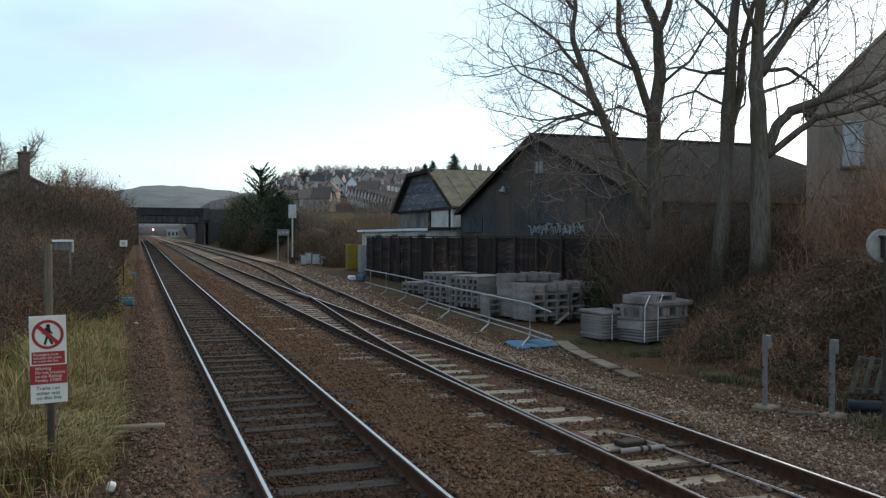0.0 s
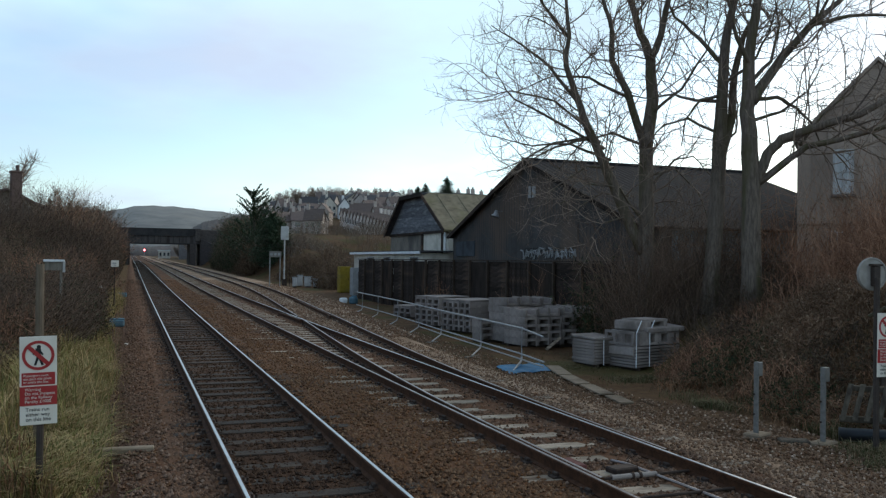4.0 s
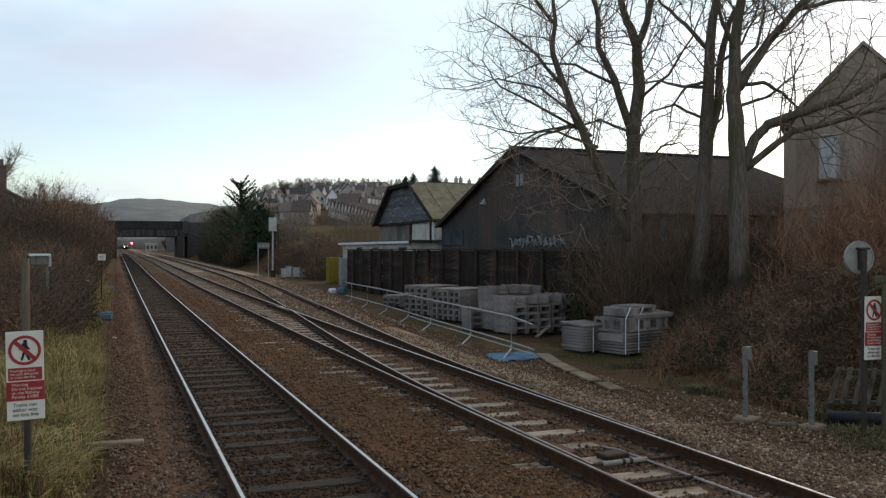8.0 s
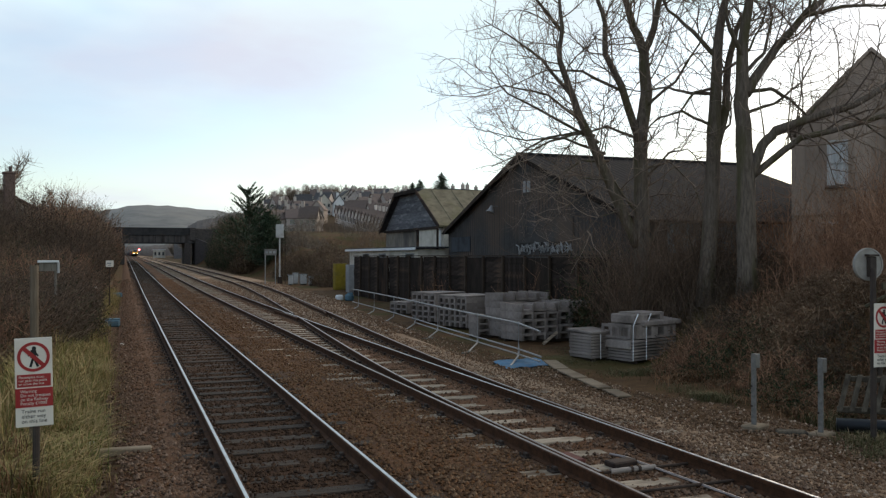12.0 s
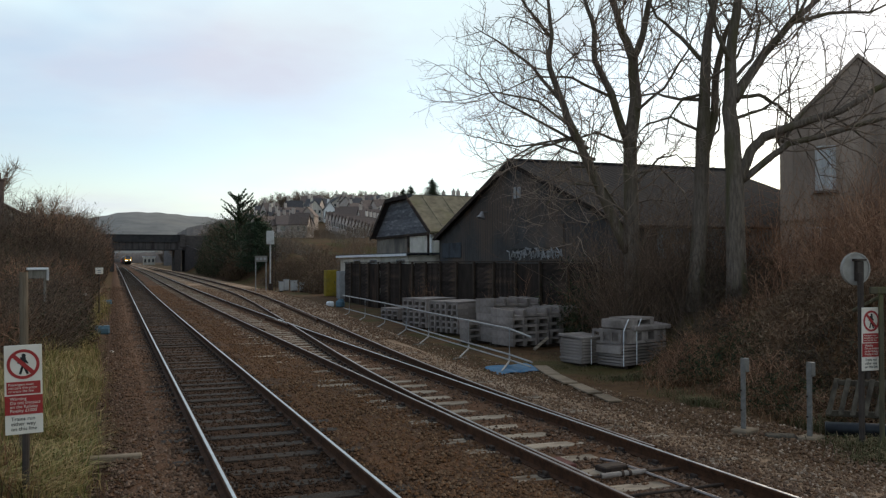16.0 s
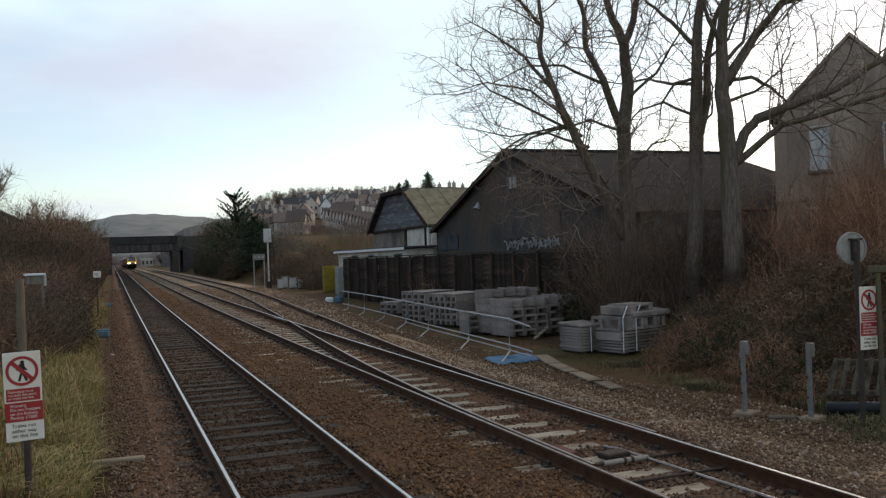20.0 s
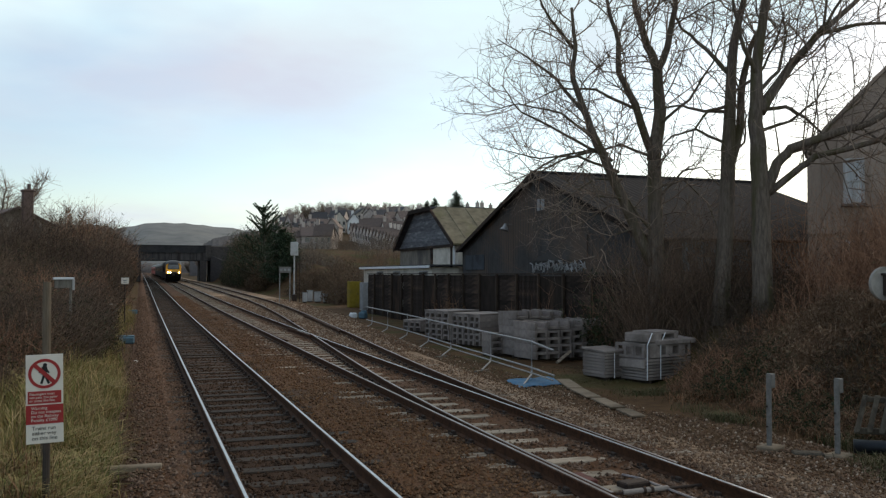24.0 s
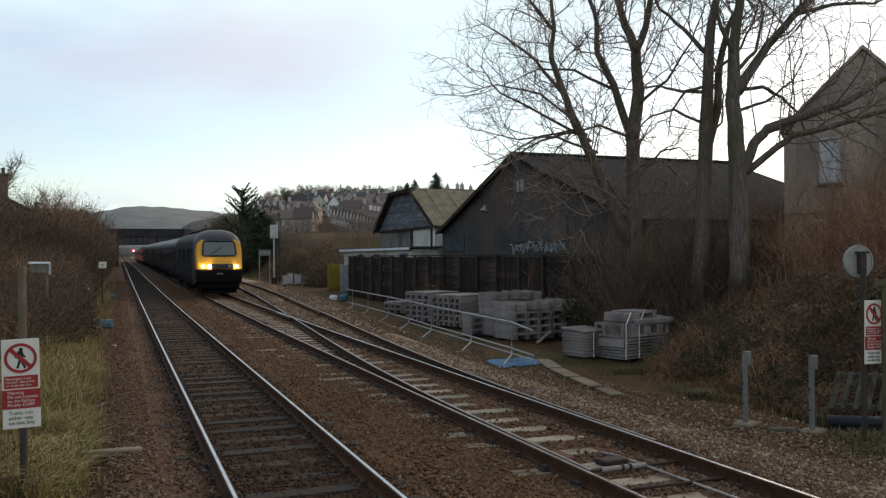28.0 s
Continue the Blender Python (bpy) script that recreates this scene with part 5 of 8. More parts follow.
def build_barrier():
    """Tubular safety barrier with raking feet."""
    pts = [(9.15, 19.1), (9.4, 22.3), (9.7, 26.4), (10.0, 29.6), (10.3, 33.2), (10.55, 37.0), (10.75, 40.5)]
    g = -0.33
    b = thing("safety_barrier", (0, 0, 0), "galvanised tubular safety barrier with raking feet", "barrier")
    part("handrail", Shape().tube([(8.98, 17.6, 0.58)] + [(x, y, 0.66) for x, y in pts] + [(10.85, 42.0, 0.66)], 0.024, 8), M["galv"], b)
    part("midrail", Shape().tube([(9.0, 17.6, 0.0)] + [(x, y, 0.02) for x, y in pts] + [(10.85, 42.0, 0.02)], 0.022, 8), M["galv"], b)
    part("kickboard", Shape().tube([(9.02, 17.7, -0.12)] + [(x + 0.03, y, -0.12) for x, y in pts[:4]], 0.02, 6), M["galv"], b)
    for x, y in pts:
        p = part("post", Shape().tube([(x, y, 0.70), (x, y, -0.05), (x - 0.06, y - 0.1, -0.14), (x - 0.62, y - 0.85, g + 0.06)], 0.024, 8), M["galv"], b)
        part("foot", Shape().box((x - 0.62, y - 0.85, g + 0.03), (0.5, 0.09, 0.05), 24, 0.008), M["old_post"], p)
    # blue sheet under the near end
    s = Shape()
    n = 14
    for j in range(n + 1):
        for i in range(n + 1):
            u, v = i / n, j / n
            x, y = 8.25 + 1.35 * u + 0.25 * v, 17.85 + 0.35 * u + 1.35 * v
            edge = min(u, v, 1 - u, 1 - v)
            s.v.append((x + 0.06 * noise.noise((u * 4, v * 4, 1)), y + 0.08 * noise.noise((u * 4, v * 4, 5)), -0.27 + 0.03 * min(1, edge * 6) + 0.03 * noise.noise((u * 5, v * 5, 9))))
    s.f = [(j * (n + 1) + i, j * (n + 1) + i + 1, (j + 1) * (n + 1) + i + 1, (j + 1) * (n + 1) + i) for j in range(n) for i in range(n)]
    s2 = Shape().add(s.v, s.f).add([(x, y, z - 0.012) for x, y, z in s.v], [f[::-1] for f in s.f])
    solid("plastic_sheet", s2, M["blue_sheet"], "crumpled blue plastic sheet on the ballast", "sheet", smooth=True)
    # worn concrete edging at the end of the yard
    k = thing("concrete_edging", (0, 0, 0), "broken pale concrete edging slabs beside the ballast", "edging")
    for (x0, y0), (x1, y1), w in (((9.85, 18.8), (9.38, 17.3), 0.34), ((9.34, 17.15), (9.06, 15.9), 0.32), ((9.04, 15.7), (8.80, 14.5), 0.30), ((8.78, 14.3), (8.62, 13.5), 0.28)):
        part("edging_slab", Shape().box(((x0 + x1) / 2, (y0 + y1) / 2, -0.262), (w, math.hypot(x1 - x0, y1 - y0), 0.035), math.degrees(math.atan2(x0 - x1, y1 - y0)), 0.02), M["pale_slab"], k, smooth=False)


def short_post(at, h):
    p = thing("steel_post", at, "short galvanised steel post with a square head on a concrete pad", "post", 20, "short steel posts")
    part("pad", Shape().box((0, 0, 0.02), (0.36, 0.28, 0.10), 0, 0.03), M["pale_slab"], p)
    s = Shape().box((-0.03, 0, h / 2), (0.04, 0.07, h), 0, 0.004).box((0.02, 0.035, h / 2), (0.045, 0.025, h - 0.02), 0, 0.004)
    part("channel", s, M["galv_old"], p)
    part("head", Shape().box((0.02, 0, h - 0.11), (0.115, 0.09, 0.21), 0, 0.006), M["galv_old"], p)
    part("bolt", Shape().tube([(-0.07, 0.02, 0.35), (-0.05, 0.02, 0.35)], 0.014, 6), M["iron"], p)
    part("bolt", Shape().tube([(-0.07, 0.02, 0.65), (-0.05, 0.02, 0.65)], 0.014, 6), M["iron"], p)


def lettering(text, size, material, parent, at, label=""):
    """Lines of writing, each an object of its own."""
    for k, line in enumerate(text.split("\n")):
        one_line(line, size, material, parent, (at[0], at[1], at[2] - k * size * 0.95), label)


def one_line(text, size, material, parent, at, label=""):
    cu = bpy.data.curves.new("lettering", "FONT")
    cu.body, cu.size, cu.align_x, cu.extrude, cu.space_line = text, size, "LEFT", 0.001, 0.92
    tmp = bpy.data.objects.new("tmp", cu)
    me = bpy.data.meshes.new_from_object(tmp)
    bpy.data.objects.remove(tmp)
    me.materials.clear()
    me.materials.append(material)
    ob = new("lettering", me)
    ob.parent = parent
    ob.matrix_local = pose(*at, 90, 0, 0)
    return tagged(ob, label)


def warning_sign(at, turn, tilt, foot_z, post_mat, lift):
    """Trespass sign of four panels; the board's foot is lift above the base."""
    s = thing("warning_sign", at, "red and white railway warning sign on a post", "sign", turn, "trespass signs")
    W, H = 0.34, 0.885
    part("post", Shape().tube([(0, 0.045, foot_z), (0, 0.045, lift + H - 0.06)], 0.036, 10), post_mat, s)
    board = part("board", Shape().box((0, 0, lift + H / 2), (W, 0.012, H), 0, 0.004), M["sign_white"], s)
    board.rotation_euler = (0, radians(tilt), 0)
    top = lift + H
    f = -0.0085
    part("prohibition_ring", Shape().disc((0, f, top - 0.19), 0.148, 0.004, 36, "y", 0.119), M["sign_red"], board)
    # abstract upright mark of plain bars behind the slash
    mark = Shape().disc((0.005, f + 0.001, top - 0.105), 0.020, 0.003, 14, "y")
    for a, b, w in (((0.0, 0.07), (-0.004, -0.01), 0.030), ((0.0, 0.0), (-0.030, -0.10), 0.013), ((0.0, 0.0), (0.040, -0.10), 0.013), ((0.005, 0.06), (-0.050, 0.010), 0.010), ((0.005, 0.06), (0.042, 0.005), 0.010)):
        mark.tube([(a[0], f + 0.001, top - 0.19 + a[1]), (b[0], f + 0.001, top - 0.19 + b[1])], w, 6)
    mark.v = [(x, f + (y - f) * 0.12, z) for x, y, z in mark.v]
    part("mark", mark, M["sign_black"], board)
    c = 0.087
    part("slash", Shape().slab([(-c - 0.014, f - 0.004, top - 0.19 + c - 0.014), (-c + 0.014, f - 0.004, top - 0.19 + c + 0.014), (c + 0.014, f - 0.004, top - 0.19 - c + 0.014), (c - 0.014, f - 0.004, top - 0.19 - c - 0.014)], (0, 0.003, 0)), M["sign_red"], board)
    p1 = part("panel", Shape().box((0, f, top - 0.425), (0.305, 0.004, 0.125), 0, 0.001), M["sign_red"], board, "red panel with white lettering")
    lettering("Passengers must\nnot pass this point\nor cross the line", 0.0345, M["sign_white"], p1, (-0.138, f - 0.003, top - 0.402))
    p2 = part("panel", Shape().box((0, f, top - 0.595), (W, 0.004, 0.190), 0, 0.001), M["sign_red"], board, "red panel with white lettering")
    lettering("Warning\nDo not trespass\non the Railway\nPenalty £1000", 0.042, M["sign_white"], p2, (-0.125, f - 0.003, top - 0.545))
    lettering("Trains run\neither way\non this line", 0.052, M["sign_black"], board, (-0.118, f, top - 0.748))
    return s


def build_left_side():
    warning_sign((-0.825, 9.42, -0.005), 4, -1.2, -0.25, M["post_brown"], 0.62)
    solid("timber_post", Shape().tube([(0, 0, -0.3), (0.01, 0, 1.0), (0, 0, 2.36)], [0.050, 0.048, 0.046], 12), M["timber_pole"], "weathered brown round timber post", "post", at=(-1.00, 11.1, -0.15), turn=8)
    b = thing("equipment_box", (-1.85, 24.3, 0.2), "white metal cover on a stake above the brambles", "box", 10)
    part("stake", Shape().box((0.18, 0.05, 0.9), (0.06, 0.06, 2.0), 0, 0.006), M["old_post"], b)
    part("cover", Shape().box((0, 0, 1.98), (0.50, 0.22, 0.06), 0, 0.01), M["white"], b)
    part("side_plate", Shape().box((0.235, -0.06, 1.82), (0.06, 0.06, 0.28), 0, 0.006), M["dull_white"], b)
    part("front_plate", Shape().box((0.0, -0.04, 1.84), (0.44, 0.03, 0.22), 0, 0.006), M["old_post"], b, "dull grey front plate")
    m = thing("marker_sign", (-0.64, 43.1, -0.1), "small white rounded marker board on a post", "sign", 5)
    part("post", Shape().tube([(0, 0.03, -0.2), (0, 0.03, 2.1)], 0.03, 8), M["iron"], m)
    brd = part("board", Shape().box((0, 0, 2.07), (0.34, 0.03, 0.30), 0, 0.012), M["sign_white"], m)
    part("lettering_bar", Shape().box((-0.02, -0.018, 2.09), (0.17, 0.006, 0.05)), M["grey_paint"], brd)
    part("lettering_bar", Shape().box((0.0, -0.018, 2.00), (0.13, 0.006, 0.04)), M["grey_paint"], brd)
    st = thing("marker_stake", (-1.10, 38.0, -0.1), "rusty orange marker stake with a pale cap", "stake")
    part("stake", Shape().box((0, 0, 0.45), (0.12, 0.10, 1.3), 0, 0.01), mat("orange_stake", (0.16, 0.08, 0.03), (0.25, 0.14, 0.05), 5, 0.8), st)
    part("cap", Shape().disc((0, 0, 1.14), 0.07, 0.08, 10, "z"), M["sign_white"], st)
    for at, sc, m2, lb in (((-0.66, 33.6, -0.31), 1.30, "teal_sheet", "faded blue wrapped bundle lying beside the ballast"), ((-0.55, 56.5, -0.28), 1.1, "teal_sheet", "faded teal bundle lying beside the ballast")):
        s = Shape().box((0, 0, 0.17), (0.80 * sc, 0.55, 0.30), 4, 0.07).box((0.05, -0.02, 0.31), (0.72 * sc, 0.40, 0.06), 3, 0.02)
        t = solid("wrapped_package", s, M[m2], lb, "bundle", at=at)
        part("tie", Shape().box((-0.36, -0.30, 0.14), (0.08, 0.06, 0.08), 0, 0.02), M["sign_white"], t)
    solid("timber_baulk", Shape().box((0, 0, 0.05), (0.90, 0.15, 0.10), 0, 0.015), M["pale_slab"], "weathered timber board lying on the ballast edge", "timber", at=(-0.12, 11.50, -0.20), turn=-3)
    r = random.Random(8)
    for x, y, q in ((-0.42, 12.4, 0.05), (-0.25, 9.1, 0.055), (0.15, 17.4, 0.05), (0.42, 12.9, 0.045), (-0.05, 26.0, 0.05)):
        s = Shape().box((0, 0, q), (q * 2.2, q * 1.5, q * 1.6), r.uniform(0, 90), q * 0.5, 20)
        solid("pale_stone", s, M["sign_white"], "pale limestone lump on the ballast", "stone", at=(x, y, -0.26))


def build_right_side():
    short_post((8.96, 10.45, -0.30), 1.14)
    short_post((9.54, 9.72, -0.32), 1.15)
    warning_sign((9.88, 8.96, -0.3), 0, 0.6, 0.95, M["post_brown"], 1.075)
    d = thing("round_board", (9.80, 9.04, -0.3), "back of a round white signal board on a post", "sign", -8)
    part("post", Shape().tube([(0, 0, -0.2), (0, 0, 2.45)], 0.042, 10), M["post_brown"], d)
    disc = part("disc", Shape().disc((0, 0.10, 2.50), 0.235, 0.02, 36, "y"), M["worn_white"], d)
    part("rim", Shape().disc((0, 0.10, 2.50), 0.230, 0.05, 36, "y", 0.212), M["worn_white"], disc)
    part("bracket", Shape().box((0.02, 0.05, 2.47), (0.11, 0.08, 0.28), 0, 0.01), M["post_brown"], d, "dark grey lamp bracket")
    part("bracket", Shape().box((0.02, 0.04, 2.63), (0.17, 0.10, 0.03), 0, 0.006), M["post_brown"], d)
    st = thing("marker_timber", (10.0, 8.88, -0.3), "weathered timber post with mossy cross-pieces", "timber", -30)
    part("post", Shape().box((0, 0, 1.0), (0.060, 0.060, 2.3), 0, 0.01), M["mossy_post"], st)
    part("crosspiece", Shape().box((0.12, -0.02, 2.20), (0.55, 0.05, 0.10), 0, 0.01), M["mossy_post"], st)
    part("brace", Shape().tube([(-0.02, 0.03, 2.1), (-0.30, 0.22, 1.90)], 0.028, 5), M["mossy_post"], st)
    # pallet leaning on the bank, a black pipe and its stone rest
    p = thing("pallet", (10.45, 9.55, -0.05), "old slatted timber pallet leaning on the bank", "pallet", -38)
    for k in range(7):
        x = -0.56 + k * 0.165
        part("slat", Shape().slab([(x, -0.02, 0.06), (x + 0.07, -0.02, 0.06), (x + 0.225, 0.24, 0.56), (x + 0.155, 0.24, 0.56)], (0, 0.025, 0.01)), M["old_board"], p)
    part("bearer", Shape().box((0, 0.09, 0.06), (1.1, 0.08, 0.09), 0, 0.008), M["old_board"], p)
    part("bearer", Shape().box((0.15, 0.30, 0.50), (1.0, 0.07, 0.08), 0, 0.008), M["old_board"], p)
    solid("drain_pipe", Shape().tube([(9.85, 9.75, -0.17), (10.4, 9.3, -0.16), (11.8, 8.0, -0.15)], 0.10, 14), M["black_pipe"], "black plastic drain pipe along the bank foot", "pipe", smooth=True)
    solid("flat_stone", Shape().box((0, 0, 0), (0.42, 0.22, 0.07), 0, 0.03), M["old_board"], "flat broken mossy slab", "stone", at=(9.2, 9.95, -0.28), turn=-30)
    # signal seen from behind, its notice board and lineside cases
    s = thing("signal_post", (12.35, 72.4, -0.14), "tall colour-light signal seen from behind on a white post", "signal")
    part("mast", Shape().tube([(0, 0, -0.2), (0, 0, 4.2)], 0.065, 10), M["dull_white"], s)
    hd = part("signal_head", Shape().box((0, 0, 4.60), (0.66, 0.30, 1.15), -10, 0.03), M["dull_white"], s)
    part("hood", Shape().box((0, 0.30, 4.75), (0.34, 0.34, 0.10), -10, 0.01), M["sign_black"], hd)
    part("base_case", Shape().box((0.0, -0.05, 0.35), (0.34, 0.34, 0.75), 0, 0.02), M["iron"], s)
    part("ladder", Shape().box((0.22, 0.1, 2.0), (0.05, 0.05, 4.2)).box((0.48, 0.1, 2.0), (0.04, 0.04, 4.2)), M["iron"], s)
    n = thing("notice_board", (11.3, 70.7, -0.14), "small white notice board on two legs", "sign")
    part("board", Shape().box((0, 0, 2.80), (1.0, 0.05, 0.50), 0, 0.01), M["galv_old"], n)
    for x in (-0.42, 0.42):
        part("leg", Shape().tube([(x, 0.05, -0.2), (x, 0.05, 2.80)], 0.04, 6), M["grey_paint"], n)
    for k in range(3):
        part("lettering_bar", Shape().box((-0.32 + 0.32 * k, -0.03, 2.80), (0.2, 0.01, 0.2)), M["grey_paint"], n)
    for at, w, h in (((13.3, 72.6, -0.16), 0.35, 0.75), ((14.0, 74.0, -0.16), 0.42, 0.9), ((14.5, 73.0, -0.16), 0.6, 0.8), ((14.9, 71.8, -0.16), 0.35, 0.65), ((15.7, 72.5, -0.16), 0.36, 0.8), ((16.7, 72.5, -0.16), 0.30, 0.9)):
        c = thing("lineside_case", at, "pale grey lineside equipment case", "cabinet", group="lineside cases")
        part("case", Shape().box((0, 0, h / 2 + 0.1), (w, 0.4, h), 0, 0.03), M["dull_white"], c)
        part("roof", Shape().box((0, 0, h + 0.13), (w + 0.1, 0.5, 0.06), 0, 0.01), M["grey_paint"], c)
        part("leg", Shape().box((0, 0, 0.05), (w * 0.7, 0.3, 0.3)), M["iron"], c)
    y = thing("equipment_cabinet", (15.15, 62.4, -0.20), "faded yellow steel equipment cabinet", "cabinet", 6)
    part("case", Shape().box((0, 0, 1.0), (0.92, 0.6, 1.95), 0, 0.03), M["yellow_paint"], y)
    part("door", Shape().box((-0.2, -0.31, 1.0), (0.40, 0.03, 1.75), 0, 0.01), M["yellow_paint"], y)
    part("door", Shape().box((0.22, -0.31, 1.0), (0.40, 0.03, 1.75), 0, 0.01), M["yellow_paint"], y)
    part("handle", Shape().box((0.18, -0.34, 1.05), (0.04, 0.03, 0.18)), M["iron"], y)
    g = thing("equipment_cabinet", (14.95, 58.6, -0.24), "grey steel equipment cabinet beside the fence", "cabinet", 6)
    part("case", Shape().box((0, 0, 1.0), (0.46, 0.6, 1.95), 0, 0.02), M["grey_paint"], g)
    part("door", Shape().box((0.0, -0.31, 1.0), (0.38, 0.03, 1.7), 0, 0.01), M["grey_paint"], g)
    solid("rubble_bag", Shape().box((0, 0, 0.16), (0.42, 0.4, 0.36), 20, 0.12), M["white"], "white rubble bag by the fence end", "bag", at=(11.9, 49.2, -0.30))
    solid("rubble_bag", Shape().box((0, 0, 0.2), (0.5, 0.42, 0.44), 40, 0.14).box((0.05, 0, 0.42), (0.3, 0.25, 0.14), 10, 0.06), M["teal_sheet"], "faded teal plastic bag by the fence end", "bag", at=(12.35, 48.6, -0.30))


# ---- bridge ----
def build_bridge():
    """Road bridge: plate girders with a parapet between masonry piers, and lower approach walls."""
    b = thing("girder_bridge", (0, 0, 0), "dark iron girder road bridge on masonry piers across the tracks", "bridge")
    y0, y1 = 180.0, 189.0
    part("deck", Shape().box((5.0, (y0 + y1) / 2, 5.45), (19.0, y1 - y0, 0.5)), M["bridge_iron"], b)
    for y in (y0, y1):
        gd = part("girder", Shape().box((4.6, y, 5.82), (18.0, 0.25, 1.55)), M["bridge_panel"], b)
        part("flange", Shape().box((4.6, y, 5.06), (18.0, 0.6, 0.14)), M["bridge_iron"], gd)
        part("flange", Shape().box((4.6, y, 6.62), (18.0, 0.7, 0.16)), M["bridge_iron"], gd)
        for k in range(15):
            part("stiffener", Shape().box((-3.8 + k * 1.21, y - 0.16, 5.83), (0.12, 0.16, 1.45)), M["bridge_iron"], gd)
        part("parapet", Shape().box((4.6, y - 0.02, 7.32), (18.2, 0.26, 1.30)), M["bridge_iron"], b)
        part("coping", Shape().box((4.6, y, 8.03), (18.3, 0.46, 0.13)), M["bridge_iron"], b)
        part("pilaster", Shape().box((13.0, y - 0.1, 6.85), (1.0, 0.9, 2.6), 0, 0.03), M["brick"], b)
        part("approach_wall", Shape().box((19.5, y, 6.75), (12.0, 0.4, 2.2)), M["brick"], b)
        part("approach_coping", Shape().box((19.5, y, 7.92), (12.0, 0.6, 0.16)), M["pale_coping"], b)
        part("approach_wall", Shape().box((-8.5, y, 6.5), (9.0, 0.4, 2.4)), M["brick"], b)
    part("abutment", Shape().box((-2.9, (y0 + y1) / 2, 2.6), (6.0, y1 - y0 + 0.8, 5.2)), M["brick"], b)
    part("pier", Shape().box((12.1, (y0 + y1) / 2, 2.5), (1.2, y1 - y0 + 0.6, 5.0)), M["brick"], b)
    part("abutment", Shape().box((19.5, (y0 + y1) / 2, 2.4), (12.0, y1 - y0 + 0.4, 6.4)), M["brick"], b)
    part("wing_wall", Shape().slab([(13.6, 179.6, 0.4), (19.0, 172.0, 0.6), (19.0, 172.0, 3.4), (13.6, 179.6, 6.0)], (0.3, 0.4, 0)), M["brick"], b)
    part("wing_wall", Shape().slab([(-0.2, 179.4, 0), (-8.0, 175.0, 0), (-8.0, 175.0, 6.2), (-0.2, 179.4, 7.0)], (-0.1, 0.5, 0)), M["brick"], b)
    # beyond the bridge: red signal and pale hut
    s = thing("signal_post", (7.55, 480.0, 2.2), "distant colour-light signal showing red", "signal")
    part("mast", Shape().tube([(0, 0, -0.3), (0, 0, 3.3)], 0.09, 8), M["grey_paint"], s)
    hd = part("signal_head", Shape().box((0, 0, 3.7), (0.7, 0.3, 1.3), 0, 0.03), M["sign_black"], s)
    part("lamp", Shape().disc((0, -0.2, 3.7), 0.42, 0.1, 16, "y"), M["lamp_red"], hd, "lit red signal lamp")
    for x, y, w, h, lb in ((-2.6, 600.0, 5.0, 3.6, "pale low hut beyond the bridge"), (15.4, 420.0, 5.2, 3.6, "pale hut with dark windows beyond the bridge")):
        t = thing("lineside_hut", (x, y, grade(y) - 0.4), lb, "hut")
        part("wall", Shape().box((0, 0, h / 2), (w, 4, h)), M["cream"], t)
        part("roof", Shape().box((0, 0, h + 0.12), (w + 0.6, 4.6, 0.24)), M["white"], t)
        for k in range(3):
            window(t, (-w / 3 + k * w / 3, -2.02, h * 0.35), w / 6, h * 0.4, 0, "glass", 0, "window", "grey_paint")


# ---- houses ----
def house(at, turn, w, d, h, rise, wall, roof, label, chimneys=1, rows=2, cols=2, gable=True, group=""):
    """A plain two-storey house; its gable (or long side) faces -y before the turn."""
    t = thing("house", at, label, "house", turn, group)
    if gable:
        part("wall", Shape().slab([(-w / 2, 0, -3), (w / 2, 0, -3), (w / 2, 0, h), (0, 0, h + rise), (-w / 2, 0, h)], (0, d, 0)), M[wall], t)
        for sx in (-1, 1):
            part("roof", Shape().slab([(sx * (w / 2 + 0.3), -0.3, h - 0.25), (sx * (w / 2 + 0.3), d + 0.3, h - 0.25), (0, d + 0.3, h + rise + 0.05), (0, -0.3, h + rise + 0.05)], (0, 0, 0.2)), M[roof], t)
    else:
        part("wall", Shape().slab([(-w / 2, 0, -3), (-w / 2, d, -3), (-w / 2, d, h), (-w / 2, d / 2, h + rise), (-w / 2, 0, h)], (w, 0, 0)), M[wall], t)
        for sy in (-1, 1):
            part("roof", Shape().slab([(-w / 2 - 0.3, d / 2 + sy * (d / 2 + 0.3), h - 0.25), (w / 2 + 0.3, d / 2 + sy * (d / 2 + 0.3), h - 0.25), (w / 2 + 0.3, d / 2, h + rise + 0.05), (-w / 2 - 0.3, d / 2, h + rise + 0.05)], (0, 0, 0.2)), M[roof], t)
    for k in range(chimneys):
        x = (-w / 2 + 0.6) if not gable and k == 0 else (w / 2 - 0.6 if not gable else 0)
        c = part("chimney", Shape().box((x, d * (0.5 if not gable else 0.85 - 0.6 * k), h + rise + 0.5), (0.9, 0.7, 2.2), 0, 0.04), M[wall], t)
        part("chimney_pot", Shape().tube([(x, d * (0.5 if not gable else 0.85 - 0.6 * k), h + rise + 1.6), (x, d * (0.5 if not gable else 0.85 - 0.6 * k), h + rise + 2.1)], 0.18, 6), M["brown_roof"], c)
    for j in range(rows):
        for i in range(cols):
            x = -w / 2 + w * (i + 0.5) / cols
            o = part("window", Shape().box((x, -0.03, h * (j + 0.52) / rows), (w / cols * 0.42, 0.12, h / rows * 0.5)), M["glass"], t)
            part("frame", Shape().box((x, -0.05, h * (j + 0.52) / rows - h / rows * 0.27), (w / cols * 0.5, 0.2, 0.12)), M["white"], o)
    return t


